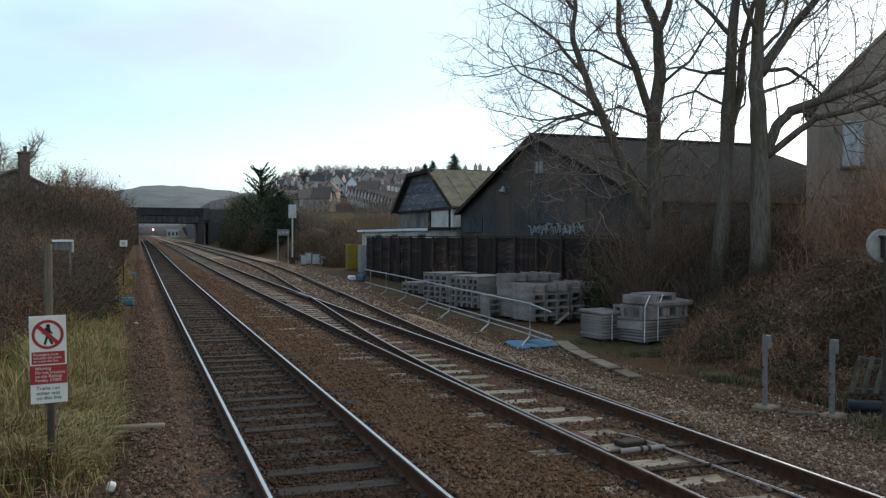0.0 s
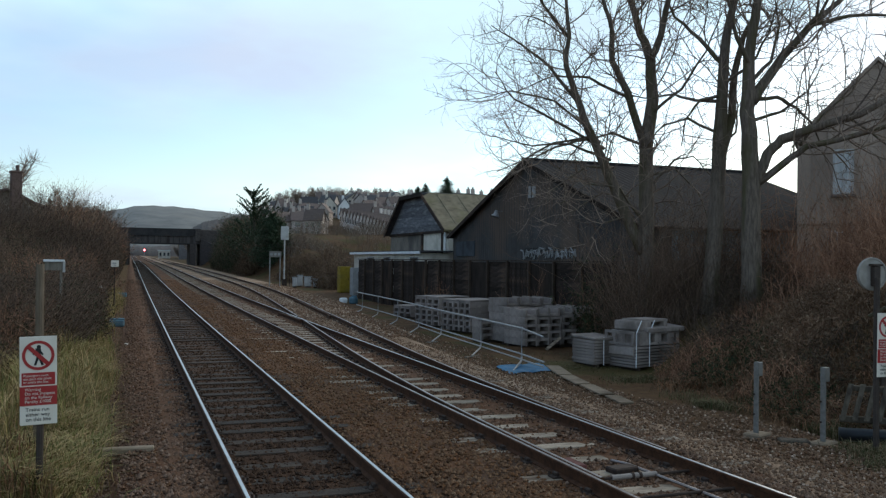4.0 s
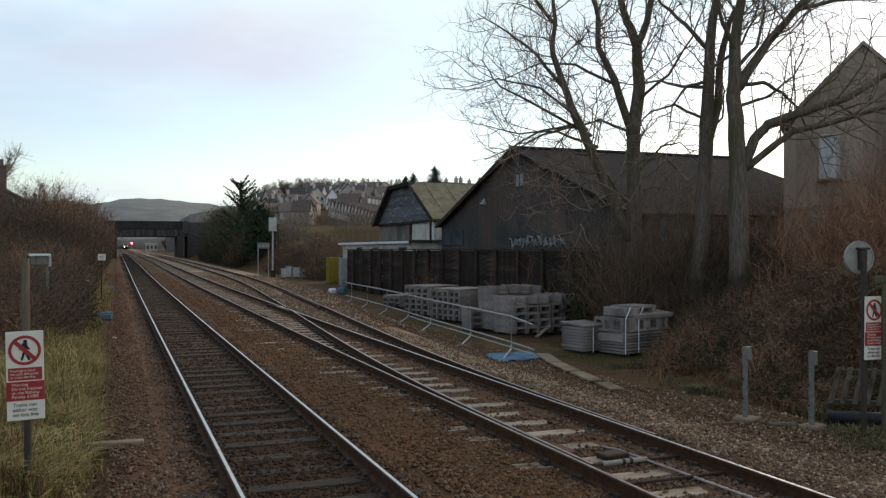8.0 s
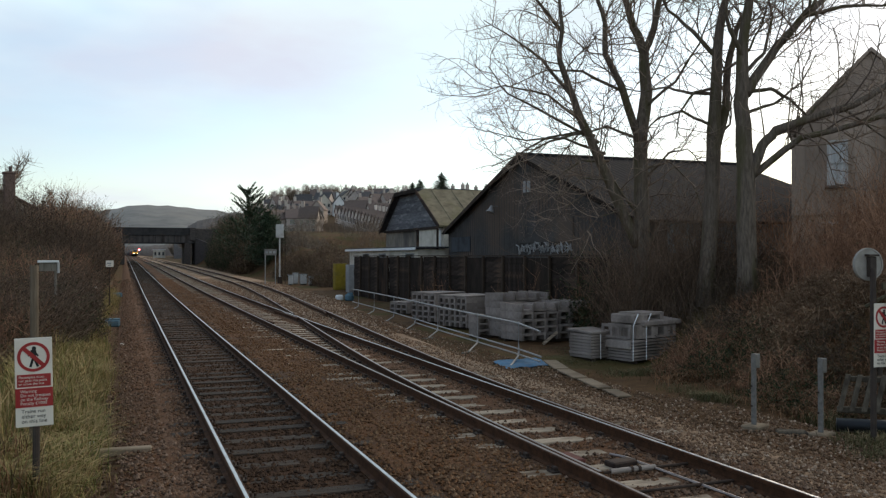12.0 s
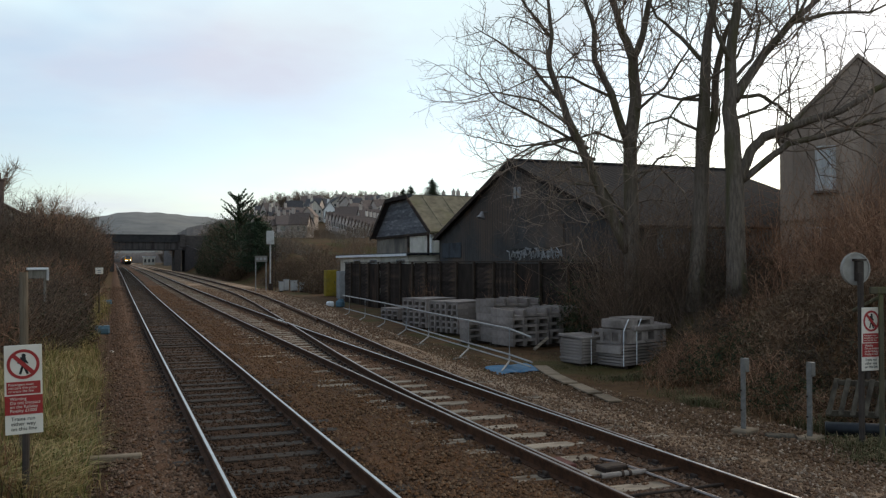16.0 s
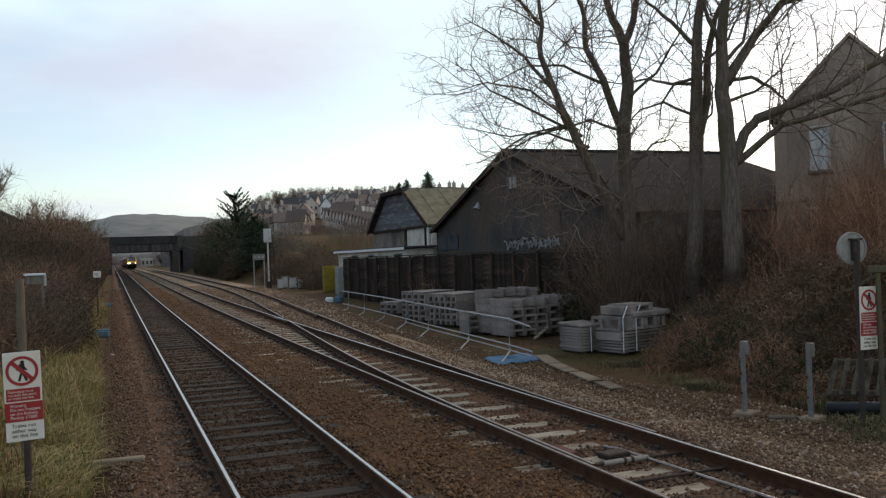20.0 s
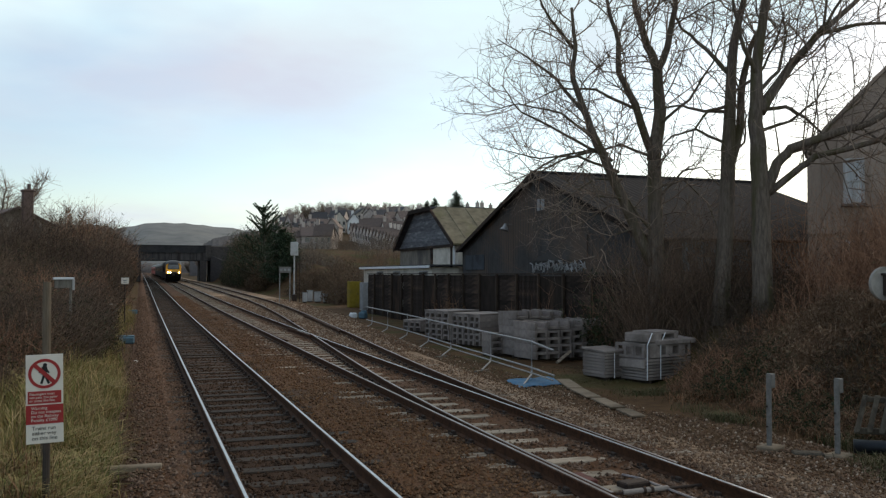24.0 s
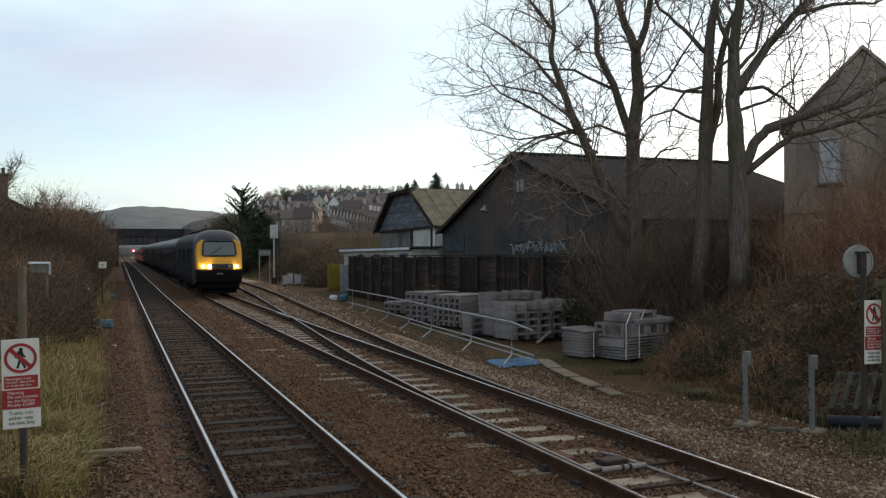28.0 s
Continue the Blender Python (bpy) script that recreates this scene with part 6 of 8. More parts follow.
def build_town():
    r = random.Random(41)
    lab = "pale stone terraced house with a steep front gable"
    # terrace running up the hill away from the line
    for k in range(15):
        u = k / 14
        x, y, _ = polar(16.5 - 3.1 * u, 205 + 95 * u)
        z = 3.2 + 8.4 * u
        house((x, y, z), -84, 3.3, 9.0, 6.4, 1.9, "pale_front", "brown_roof", lab, 1, 2, 2, True, "hillside terrace")
    spots = [
        (10.5, 255, 9.5, 7.0, 8, 5.0, 2.8, True, "far_stone", "slate"), (11.5, 240, 9.0, 9.0, 8, 5.0, 3.2, False, "far_stone", "brown_roof"),
        (8.6, 330, 20.5, 13, 9, 5.0, 1.5, False, "cream", "slate"),
        (9.9, 320, 17.0, 10, 9, 6.0, 3.0, False, "far_stone", "brown_roof"), (11.3, 330, 19.5, 11, 9, 5.0, 3.5, False, "far_stone", "slate"),
        (12.6, 335, 20.5, 10, 9, 5.0, 3.2, True, "cream", "slate"), (13.6, 330, 21.0, 8, 9, 5.0, 3.0, True, "white", "slate"),
        (14.9, 285, 17.5, 17, 10, 5.0, 4.5, False, "far_stone", "brown_roof"), (16.4, 270, 16.5, 12, 9, 5.0, 4.0, False, "far_stone", "brown_roof"),
        (17.6, 275, 17.5, 10, 9, 5.0, 3.5, False, "far_stone", "brown_roof"), (10.2, 285, 12.5, 9, 8, 5.0, 3.0, False, "far_stone", "slate"),
        (15.7, 360, 25.0, 12, 9, 5.0, 3.0, False, "cream", "slate"), (17.3, 350, 25.0, 14, 9, 5.0, 3.0, False, "far_stone", "brown_roof"),
        (21.2, 230, 20.5, 12, 9, 4.0, 2.0, False, "far_stone", "slate"), (22.8, 230, 20.5, 12, 9, 4.0, 2.0, False, "far_stone", "slate"),
        (12.1, 300, 14.5, 9, 8, 5.0, 3.0, True, "far_stone", "brown_roof"),
    ]
    for b, d, z, w, dep, h, rise, g, wall, roof in spots:
        x, y, _ = polar(b, d)
        z = ground_z(x, y)
        house((x, y, z), r.uniform(-20, 25) - 12, w * 0.55, dep * 0.8, h, rise, wall, roof, "hillside house of pale stone with a pitched roof", 1, 2, 3, g, "hillside houses")
    for k in range(26):
        b, d = 9.0 + 10.5 * r.random(), 235 + 170 * r.random()
        if b > 12.2 and d < 320:
            d += 90
        x, y, _ = polar(b, d)
        house((x, y, ground_z(x, y)), r.uniform(-35, 35), r.uniform(6, 9), 8, r.uniform(4.4, 5.4), r.uniform(2.4, 3.2), r.choice(["far_stone", "far_stone", "cream"]), r.choice(["brown_roof", "brown_roof", "slate"]), "hillside house of pale stone with a pitched roof", 1, 2, 2, r.random() < 0.5, "hillside houses")
    for b, d in ((21.9, 232), (23.2, 236), (22.5, 240)):
        x, y, _ = polar(b, d)
        house((x, y, 14.6), 10, 9, 8, 4.0, 2.2, "far_stone", "slate", "slate-roofed house with chimneys on the skyline", 2, 1, 2, False, "hillside houses")
    # houses over the left-hand bank
    house((-10.2, 83.0, 2.0), 22, 8.0, 9, 4.2, 1.75, "stone", "brown_roof", "stone house with a brown roof and tall chimney behind the brambles", 0, 2, 2, True)
    c = thing("chimney_stack", (-9.35, 82.3, 5.9), "tall stone chimney stack with a pot", "chimney", 20)
    part("shaft", Shape().box((0, 0, 1.5), (0.85, 0.7, 4.2), 0, 0.04), M["red_brick"], c)
    part("cap", Shape().box((0, 0, 3.65), (1.0, 0.85, 0.18), 0, 0.03), M["red_brick"], c)
    part("pot", Shape().tube([(0.1, 0, 3.7), (0.1, 0, 4.25)], 0.16, 8), M["brown_roof"], c)
    house((-15.0, 66.0, 2.5), 25, 9, 9, 4.6, 2.8, "stone", "slate", "stone house behind the brambles", 1, 2, 2, False)


def build_hills():
    """Wooded hills that close the view."""
    def ridge(name, b0, b1, reach, tops, label, material, deep):
        s = Shape()
        n = 140
        for k in range(n + 1):
            b = b0 + (b1 - b0) * k / n
            h = table(b, *tops) * 0.90
            h += reach * 0.0013 * (noise.noise((b * 1.7, reach * 0.01, 0)) + 0.6 * noise.noise((b * 7.0, 3.0, 0)) + 0.35 * noise.noise((b * 26.0, 7.0, 0)))
            for q, (dr, hz) in enumerate(((-deep, -30), (-deep * 0.55, h * 0.45), (-deep * 0.2, h * 0.82), (0, h), (deep * 0.5, h * 0.7))):
                s.v.append((*polar(b, reach + dr)[:2], hz + (reach * 0.0012 * noise.noise((b * 9, q * 3.1, 1)) if q else 0)))
        s.f = [(k * 5 + q, k * 5 + q + 1, k * 5 + q + 6, k * 5 + q + 5) for k in range(n) for q in range(4)]
        solid(name, s, material, label, "hill", kind="structure", smooth=True)

    ridge("backdrop_hill", -35, 50, 1500, ([-35, -6, -3.2, -1.5, 0.4, 2.4, 5.0, 8.5, 12, 30, 50], [90, 92, 92, 84, 97, 98, 90, 82, 80, 70, 60]), "distant wooded hill with haze put into its pale grey colour", M["haze_grey_wood"], 500)
    ridge("backdrop_wood_far", -7, 6, 720, ([-7, -2, 0, 1.5, 3, 6], [14, 13, 11, 12, 13, 15]), "dull wooded rise beyond the bridge", M["brush_wood"], 90)
    ridge("backdrop_wood", 3.0, 12, 420, ([3.0, 3.6, 4.4, 6.5, 9, 12], [9, 17, 21, 25, 27, 28]), "nearer bare wooded rise", M["brush_wood"], 120)


# ---- plants ----
def bend(p, way, length, steps, wander, lift, r):
    """A wandering line from p."""
    pts, d = [Vector(p)], Vector(way).normalized()
    for _ in range(steps):
        d = (d + Vector((r.uniform(-1, 1), r.uniform(-1, 1), r.uniform(-1, 1))) * wander + Vector((0, 0, lift))).normalized()
        pts.append(pts[-1] + d * (length / steps))
    return pts


def sprout(shape, pts, radius, level, r, spread=0.9, density=1.0):
    """Side shoots along a branch, and their own shoots, down to fine twigs."""
    total = sum((pts[i + 1] - pts[i]).length for i in range(len(pts) - 1))
    count = max(2, int(total * (4.0 if level == 0 else 5.0 if level == 1 else 6.0) * density))
    for k in range(count):
        t = 0.12 + 0.88 * (k + r.random()) / count
        f = t * (len(pts) - 1)
        i = min(int(f), len(pts) - 2)
        p = pts[i].lerp(pts[i + 1], f - i)
        along = (pts[i + 1] - pts[i]).normalized()
        side = Vector((r.uniform(-1, 1), r.uniform(-1, 1), r.uniform(-0.55, 1)))
        side = (side - along * side.dot(along)).normalized()
        way = along * r.uniform(0.45, 1.0) + side * spread
        length = (2.3, 1.05, 0.46)[level] * r.uniform(0.5, 1.25) * (1.15 - 0.55 * t) * min(1.3, max(0.55, total / 3.0) if level == 0 else 1.0)
        rad = min(radius * 0.5, (0.027, 0.014, 0.0088)[level])
        line = bend(p, way, length, (5, 4, 2)[level], (0.36, 0.40, 0.36)[level], (0.03, 0.02, 0.0)[level], r)
        shape.strand(line, [rad * (1 - 0.6 * n / (len(line) - 1)) for n in range(len(line))])
        if level < 2:
            sprout(shape, line, rad, level + 1, r, spread, density)


def bare_tree(at, limbs, trunk_r, label, seed, density=1.0):
    """A winter tree: a trunk, limbs along the given lines (across, up) and twigs."""
    r = random.Random(seed)
    t = thing("tree", at, label, "tree", VIEW)
    twigs = Shape()
    for n, (line, r0, r1, depth) in enumerate(limbs):
        pts = []
        for k, (u, z) in enumerate(line):
            pts.append(Vector((u, depth * k / max(1, len(line) - 1), z - at[2])))
        fine = []
        for k in range(len(pts) - 1):
            for q in range(3):
                a, b = pts[max(k - 1, 0)], pts[min(k + 2, len(pts) - 1)]
                f = q / 3
                p = pts[k].lerp(pts[k + 1], f)
                tangent = ((pts[k + 1] - a) * (1 - f) + (b - pts[k]) * f) * 0.5
                fine.append(p + (tangent - (pts[k + 1] - pts[k])) * 0.12 * math.sin(math.pi * f) + Vector((r.uniform(-1, 1), r.uniform(-1, 1), 0)) * 0.02)
        fine.append(pts[-1])
        radii = [r0 + (r1 - r0) * (k / (len(fine) - 1)) for k in range(len(fine))]
        if n == 0:
            radii[0] *= 1.35
        part("trunk" if n == 0 else "limb", Shape().tube(fine, radii, 10 if r0 > 0.1 else 7), M["bark"], t, smooth=True)
        start = len(fine) // 2 if n == 0 else 1
        sprout(twigs, fine[start:], r1 + 0.02, 0, r, 0.95, density)
    part("crown", twigs, M["twig"], t, "dense bare winter twigs")
    return t


def build_trees():
    bare_tree((13.63, 20.47, 0.75), [
        ([(0.0, 0.7), (0.02, 3.26), (-0.02, 5.52)], 0.235, 0.19, 0.0),
        ([(-0.02, 5.52), (0.18, 6.95), (0.12, 8.14), (-0.12, 8.86), (-0.42, 9.93), (-0.6, 11.36)], 0.20, 0.05, 0.6),
        ([(0.12, 8.14), (0.33, 8.68), (0.48, 9.69), (0.5, 11.0), (0.65, 12.31)], 0.11, 0.04, -0.8),
        ([(-0.1, 5.76), (-0.6, 7.07), (-1.07, 7.9), (-1.13, 8.74), (-1.43, 9.57), (-1.67, 10.64)], 0.12, 0.03, -1.0),
        ([(-0.10, 2.60), (-0.85, 4.25), (-1.25, 5.10), (-1.70, 6.05), (-2.08, 6.95), (-2.36, 7.75), (-2.30, 8.60), (-2.42, 9.65)], 0.165, 0.04, -0.7),
        ([(-1.19, 5.52), (-2.62, 6.24), (-3.81, 6.77), (-4.35, 7.45)], 0.05, 0.012, -1.0),
        ([(-1.31, 5.7), (-1.79, 5.76), (-2.62, 5.5), (-3.45, 5.05)], 0.06, 0.015, -0.6),
        ([(-2.02, 6.89), (-2.74, 7.9), (-3.57, 8.62), (-4.4, 9.21)], 0.06, 0.012, 0.8),
        ([(-2.2, 8.62), (-2.98, 9.45), (-3.57, 10.4)], 0.06, 0.015, -0.8),
        ([(-1.0, 5.2), (-2.2, 5.6), (-3.3, 5.5), (-4.3, 5.7)], 0.045, 0.012, -0.9),
        ([(-0.6, 7.0), (-1.6, 7.6), (-2.6, 7.7), (-3.6, 7.3)], 0.05, 0.012, 0.9),
        ([(-1.5, 6.0), (-2.6, 6.9), (-3.8, 7.2), (-4.7, 7.0)], 0.045, 0.010, 0.5),
        ([(0.1, 6.5), (0.9, 7.2), (1.5, 8.2), (1.9, 9.3)], 0.05, 0.015, -0.6),
        ([(0.0, 5.6), (-0.9, 6.0), (-1.7, 5.8), (-2.4, 5.0)], 0.05, 0.012, 0.6),
        ([(-1.4, 5.9), (-2.6, 5.7), (-3.5, 5.2), (-4.2, 4.9)], 0.04, 0.010, 0.6),
        ([(0.0, 3.4), (-0.8, 4.4), (-1.7, 4.5), (-2.5, 3.9)], 0.04, 0.010, -0.6),
        ([(0.0, 4.4), (0.7, 5.2), (1.2, 5.3), (1.7, 4.7)], 0.04, 0.010, -0.5),
        ([(-0.9, 5.0), (-1.7, 5.0), (-2.6, 4.4), (-3.3, 3.6)], 0.035, 0.008, -0.5),
        ([(-0.5, 4.2), (-1.2, 4.3), (-2.0, 3.8), (-2.7, 3.1)], 0.035, 0.008, 0.5),
        ([(0.0, 3.0), (-0.6, 3.6), (-1.3, 3.4), (-1.9, 2.6)], 0.030, 0.008, -0.5),
        ([(0.1, 4.8), (0.8, 5.0), (1.5, 4.4), (1.9, 3.5)], 0.035, 0.008, 0.4),
        ([(0.0, 2.4), (0.5, 3.2), (1.1, 3.3), (1.6, 2.6)], 0.030, 0.008, -0.4),
    ], 0.27, "bare many-limbed ash tree on the bank", 101, 0.78)
    bare_tree((14.71, 18.98, 1.0), [
        ([(-0.03, 0.95), (0.17, 5.05), (0.23, 6.76), (0.34, 8.47), (0.63, 9.61), (0.8, 11.09)], 0.225, 0.05, 0.0),
        ([(0.19, 5.05), (0.57, 6.3), (0.68, 7.56), (0.97, 8.58), (1.43, 9.38), (1.77, 10.52)], 0.13, 0.04, 0.9),
        ([(0.22, 6.7), (-0.4, 6.76), (-0.97, 6.96), (-1.54, 6.87), (-2.22, 7.04)], 0.055, 0.012, 0.8),
        ([(0.22, 6.87), (-0.4, 6.7), (-0.86, 6.13), (-1.03, 5.39)], 0.05, 0.012, -0.7),
        ([(0.29, 7.67), (-0.29, 8.47), (-0.86, 9.15), (-1.2, 10.29)], 0.07, 0.02, 1.0),
        ([(0.2, 5.8), (-0.7, 6.2), (-1.4, 6.0), (-2.0, 5.3)], 0.045, 0.012, -0.5),
        ([(0.3, 7.2), (0.9, 7.6), (1.3, 8.4), (1.5, 9.4)], 0.05, 0.012, -0.7),
        ([(0.2, 5.4), (0.7, 5.9), (0.8, 6.7), (0.6, 7.4)], 0.04, 0.010, 0.6),
    ], 0.25, "bare mossy-trunked ash tree on the bank", 102, 0.64)
    bare_tree((15.04, 17.78, 1.0), [
        ([(0.0, 0.95), (-0.05, 4.6), (-0.16, 6.24), (-0.11, 7.66), (0.11, 9.29), (0.22, 11.04)], 0.265, 0.06, 0.0),
        ([(-0.05, 6.51), (0.33, 7.06), (0.87, 7.77), (1.53, 8.53), (2.29, 9.18), (3.16, 9.95)], 0.15, 0.05, 0.7),
        ([(0.02, 4.33), (0.33, 5.15), (0.65, 5.53), (1.42, 5.8), (2.51, 6.13), (3.38, 6.67), (4.28, 7.06), (5.35, 7.66)], 0.15, 0.045, -0.8),
        ([(0.11, 4.38), (0.87, 5.04), (1.2, 5.31), (1.96, 5.47), (3.05, 5.8), (4.28, 6.07), (5.56, 6.24)], 0.10, 0.04, -1.2),
        ([(-0.05, 6.57), (0.65, 6.67), (1.2, 6.43), (1.69, 6.07), (1.96, 5.58)], 0.06, 0.02, 0.6),
        ([(0.87, 7.77), (1.42, 8.64), (1.42, 9.73)], 0.06, 0.02, -0.8),
        ([(1.53, 8.53), (2.62, 8.86), (3.82, 8.97), (4.91, 9.51)], 0.06, 0.02, 1.0),
        ([(-0.1, 7.0), (0.5, 7.6), (0.8, 8.6), (0.7, 9.6)], 0.06, 0.015, 0.6),
        ([(1.2, 5.4), (1.8, 6.2), (2.6, 6.8), (3.0, 7.6)], 0.045, 0.012, 0.4),
        ([(-0.1, 6.0), (0.8, 6.3), (1.6, 6.9), (2.1, 7.7)], 0.05, 0.012, 0.8),
        ([(1.5, 8.5), (2.0, 9.4), (2.3, 10.4)], 0.05, 0.012, -0.5),
        ([(2.5, 6.1), (3.2, 5.5), (3.8, 5.0)], 0.035, 0.010, -0.4),
        ([(-0.05, 7.33), (-0.55, 8.09), (-0.87, 8.97), (-0.98, 9.95)], 0.07, 0.02, -0.9),
    ], 0.30, "large bare ash tree with long low boughs on the bank", 103, 0.64)


def thicket(name, at, size, height, stems, leaves, label, seed, leaf="dead_leaf", arch=0.5, thick=0.007, wild=0.20, turn=0.0, leaf_size=0.05, category="shrub", stem="bramble"):
    """A bramble or scrub thicket: arching stems with side shoots and withered leaves."""
    r = random.Random(seed)
    t = thing(name, at, label, category, turn)
    s, lf = Shape(), Shape()
    a, b = size
    far_off = at[1] > 38
    tips = []
    for k in range(stems):
        x, y = r.uniform(-a, a), r.uniform(-b, b)
        fade = max(0.35, 1 - 0.55 * ((x / a) ** 2 + (y / b) ** 2))
        z0 = ground_z(at[0] + x, at[1] + y) - at[2] - 0.05
        h = height * fade * r.uniform(0.55, 1.15)
        out = Vector((r.uniform(-1, 1), r.uniform(-1, 1), 0)) * arch
        line = bend((x, y, z0), Vector((0, 0, 1)) + out * 0.5, h, 6, wild, 0.02, r)
        if r.random() < arch:
            for q in range(3, len(line)):
                line[q] = line[q] + out * 0.25 * h * ((q - 2) / 4) ** 2 - Vector((0, 0, 0.10 * h * ((q - 2) / 4) ** 2))
        rad = thick * r.uniform(0.6, 1.5)
        if far_off:
            s.strand(line[::2], [rad, rad * 0.78, rad * 0.57, rad * 0.35])
        else:
            s.strand(line, [rad * (1 - 0.65 * n / 6) for n in range(7)])
        for _ in range(3):
            i = r.randrange(2, 6)
            side = bend(line[i], (r.uniform(-1, 1), r.uniform(-1, 1), r.uniform(0.1, 1.0)), h * r.uniform(0.15, 0.4), 3, 0.25, 0.02, r)
            if far_off:
                s.strand(side[::3], [rad * 0.6, rad * 0.25])
            else:
                s.strand(side, [rad * 0.6, rad * 0.45, rad * 0.35, rad * 0.25])
            tips += side[1:]
        tips += line[1:]
    part("tangle", s, M[stem], t, "tangled brown stems", kind="stuff")
    if leaves:
        for _ in range(leaves):
            p = r.choice(tips) + Vector((r.uniform(-1, 1), r.uniform(-1, 1), r.uniform(-1, 1))) * 0.12
            q = leaf_size * r.uniform(0.6, 1.5)
            u = Vector((r.uniform(-1, 1), r.uniform(-1, 1), r.uniform(-1, 1))).normalized() * q
            w = u.cross(Vector((r.uniform(-1, 1), r.uniform(-1, 1), r.uniform(-1, 1)))).normalized() * q * 0.30
            lf.add([p - u, p + w * 0.8, p + u, p - w * 0.8], [(0, 1, 2, 3)])
        part("foliage", lf, M[leaf], t, "withered dark leaves", kind="stuff")
    return t


def grass_patch(name, spots, count, label, seed, material, h=(0.15, 0.5), lie=0.0):
    """Blades of rough grass over some patches of ground."""
    r = random.Random(seed)
    s = Shape()
    area = [p[2] * p[3] for p in spots]
    for _ in range(count):
        cx, cy, a, b = r.choices(spots, area)[0]
        x, y = cx + a * r.gauss(0, 0.45), cy + b * r.gauss(0, 0.45)
        clump = noise.noise((x * 1.3, y * 1.3, seed))
        if clump < -0.15 and r.random() < 0.7:
            continue
        z = ground_z(x, y) - 0.02
        hh = r.uniform(*h) * (1 + 0.6 * clump)
        d = Vector((r.uniform(-1, 1), r.uniform(-1, 1), 0))
        w = Vector((-d.y, d.x, 0)).normalized() * r.uniform(0.004, 0.008)
        p0 = Vector((x, y, z))
        p1, p2 = p0 + d * (0.12 + 0.4 * lie) * hh + Vector((0, 0, hh * 0.6 * (1 - 0.3 * lie))), p0 + d * hh * (r.uniform(0.25, 0.7) + lie) + Vector((0, 0, hh * r.uniform(0.75, 1.0) * (1 - 0.62 * lie)))
        s.add([p0 - w, p0 + w, p1 + w * 0.8, p1 - w * 0.8, p2], [(0, 1, 2, 3), (3, 2, 4)])
    solid(name, s, M[material], label, "grass", kind="stuff")


def evergreen(at, height, spread, label, seed, tiers=14, spiky=False, dome=False):
    """A conifer: trunk, drooping boughs and needle sprays."""
    r = random.Random(seed)
    t = thing("conifer", at, label, "tree")
    part("trunk", Shape().tube([(0, 0, -0.5), (0.05, 0, height * 0.5), (0, 0, height * 0.97)], [height * 0.03, height * 0.02, 0.02], 8), M["bark"], t)
    s, bo = Shape(), Shape()
    leaf = height * (0.016 if not spiky else 0.013)
    for k in range(tiers):
        f = k / (tiers - 1)
        z = height * (0.08 + 0.88 * f)
        reach = spread * (1 - f) ** 0.75 + 0.15 * spread * (1 - f) + (0.12 if not spiky else 1.5)
        if dome:
            reach = spread * math.sqrt(max(0.0, 1.03 - f * f))
        for q in range(14 if not spiky else 7):
            a = r.uniform(0, 6.28)
            way = Vector((math.cos(a), math.sin(a), r.uniform(-0.1, 0.25) if not spiky else r.uniform(0.15, 0.9)))
            line = bend((0, 0, z + r.uniform(-0.5, 0.5) * height * 0.88 / tiers), way, reach * r.uniform(0.65, 1.15), 4, 0.08, 0.05 if spiky else -0.03, r)
            bo.tube(line, [0.05, 0.04, 0.03, 0.02, 0.01], 4, False)
            for n, (p, p2) in enumerate(zip(line, line[1:])):
                for _ in range(46 if not spiky else 40):
                    near = 0.20 * reach if not spiky else 0.20 - 0.04 * n
                    c = p.lerp(p2, r.random()) + Vector((r.uniform(-1, 1), r.uniform(-1, 1), r.uniform(-0.7, 0.7))) * near
                    u = (Vector((r.uniform(-1, 1), r.uniform(-1, 1), r.uniform(-0.8, 0.8))) + (p2 - p).normalized() * (1.0 if spiky else 0.3)).normalized() * leaf * r.uniform(0.7, 1.5)
                    w = u.cross(Vector((0.1, 0, 1))).normalized() * leaf * 0.4
                    s.add([c - u, c + w, c + u, c - w], [(0, 1, 2, 3)])
    part("branch_frame", bo, M["bark"], t, kind="stuff")
    part("needles", s, M["ever"], t, "dark green needle sprays", kind="stuff")


def far_tree(at, height, label, seed, density=0.5):
    """A bare tree farther off, or shrub-like."""
    r = random.Random(seed)
    t = thing("tree", at, label, "tree")
    tr = Shape()
    s = Shape()
    tr.tube([(0, 0, -0.5), (0.05, 0, height * 0.35)], [height * 0.022, height * 0.015], 6)
    for k in range(9):
        a = r.uniform(0, 6.28)
        line = bend((0, 0, height * r.uniform(0.12, 0.35)), (math.cos(a) * 0.7, math.sin(a) * 0.7, 1.0), height * r.uniform(0.5, 0.75), 5, 0.15, 0.05, r)
        tr.strand(line, [height * 0.010 * (1 - 0.7 * n / 5) for n in range(6)])
        for p, q in zip(line[1:], line[2:]):
            for _ in range(int(14 * density)):
                tw = bend(p.lerp(q, r.random()), (r.uniform(-1, 1), r.uniform(-1, 1), r.uniform(0, 1.2)), height * r.uniform(0.10, 0.24), 3, 0.25, 0.05, r)
                s.strand(tw[::3], [height * 0.0022, height * 0.001])
                for _ in range(2):
                    tw2 = bend(tw[1], (r.uniform(-1, 1), r.uniform(-1, 1), r.uniform(0, 1)), height * r.uniform(0.05, 0.12), 2, 0.2, 0.05, r)
                    s.strand(tw2[::2], [height * 0.0014, height * 0.0008])
    part("trunk", tr, M["bark"], t)
    part("crown", s, M["twig"], t)
    return t


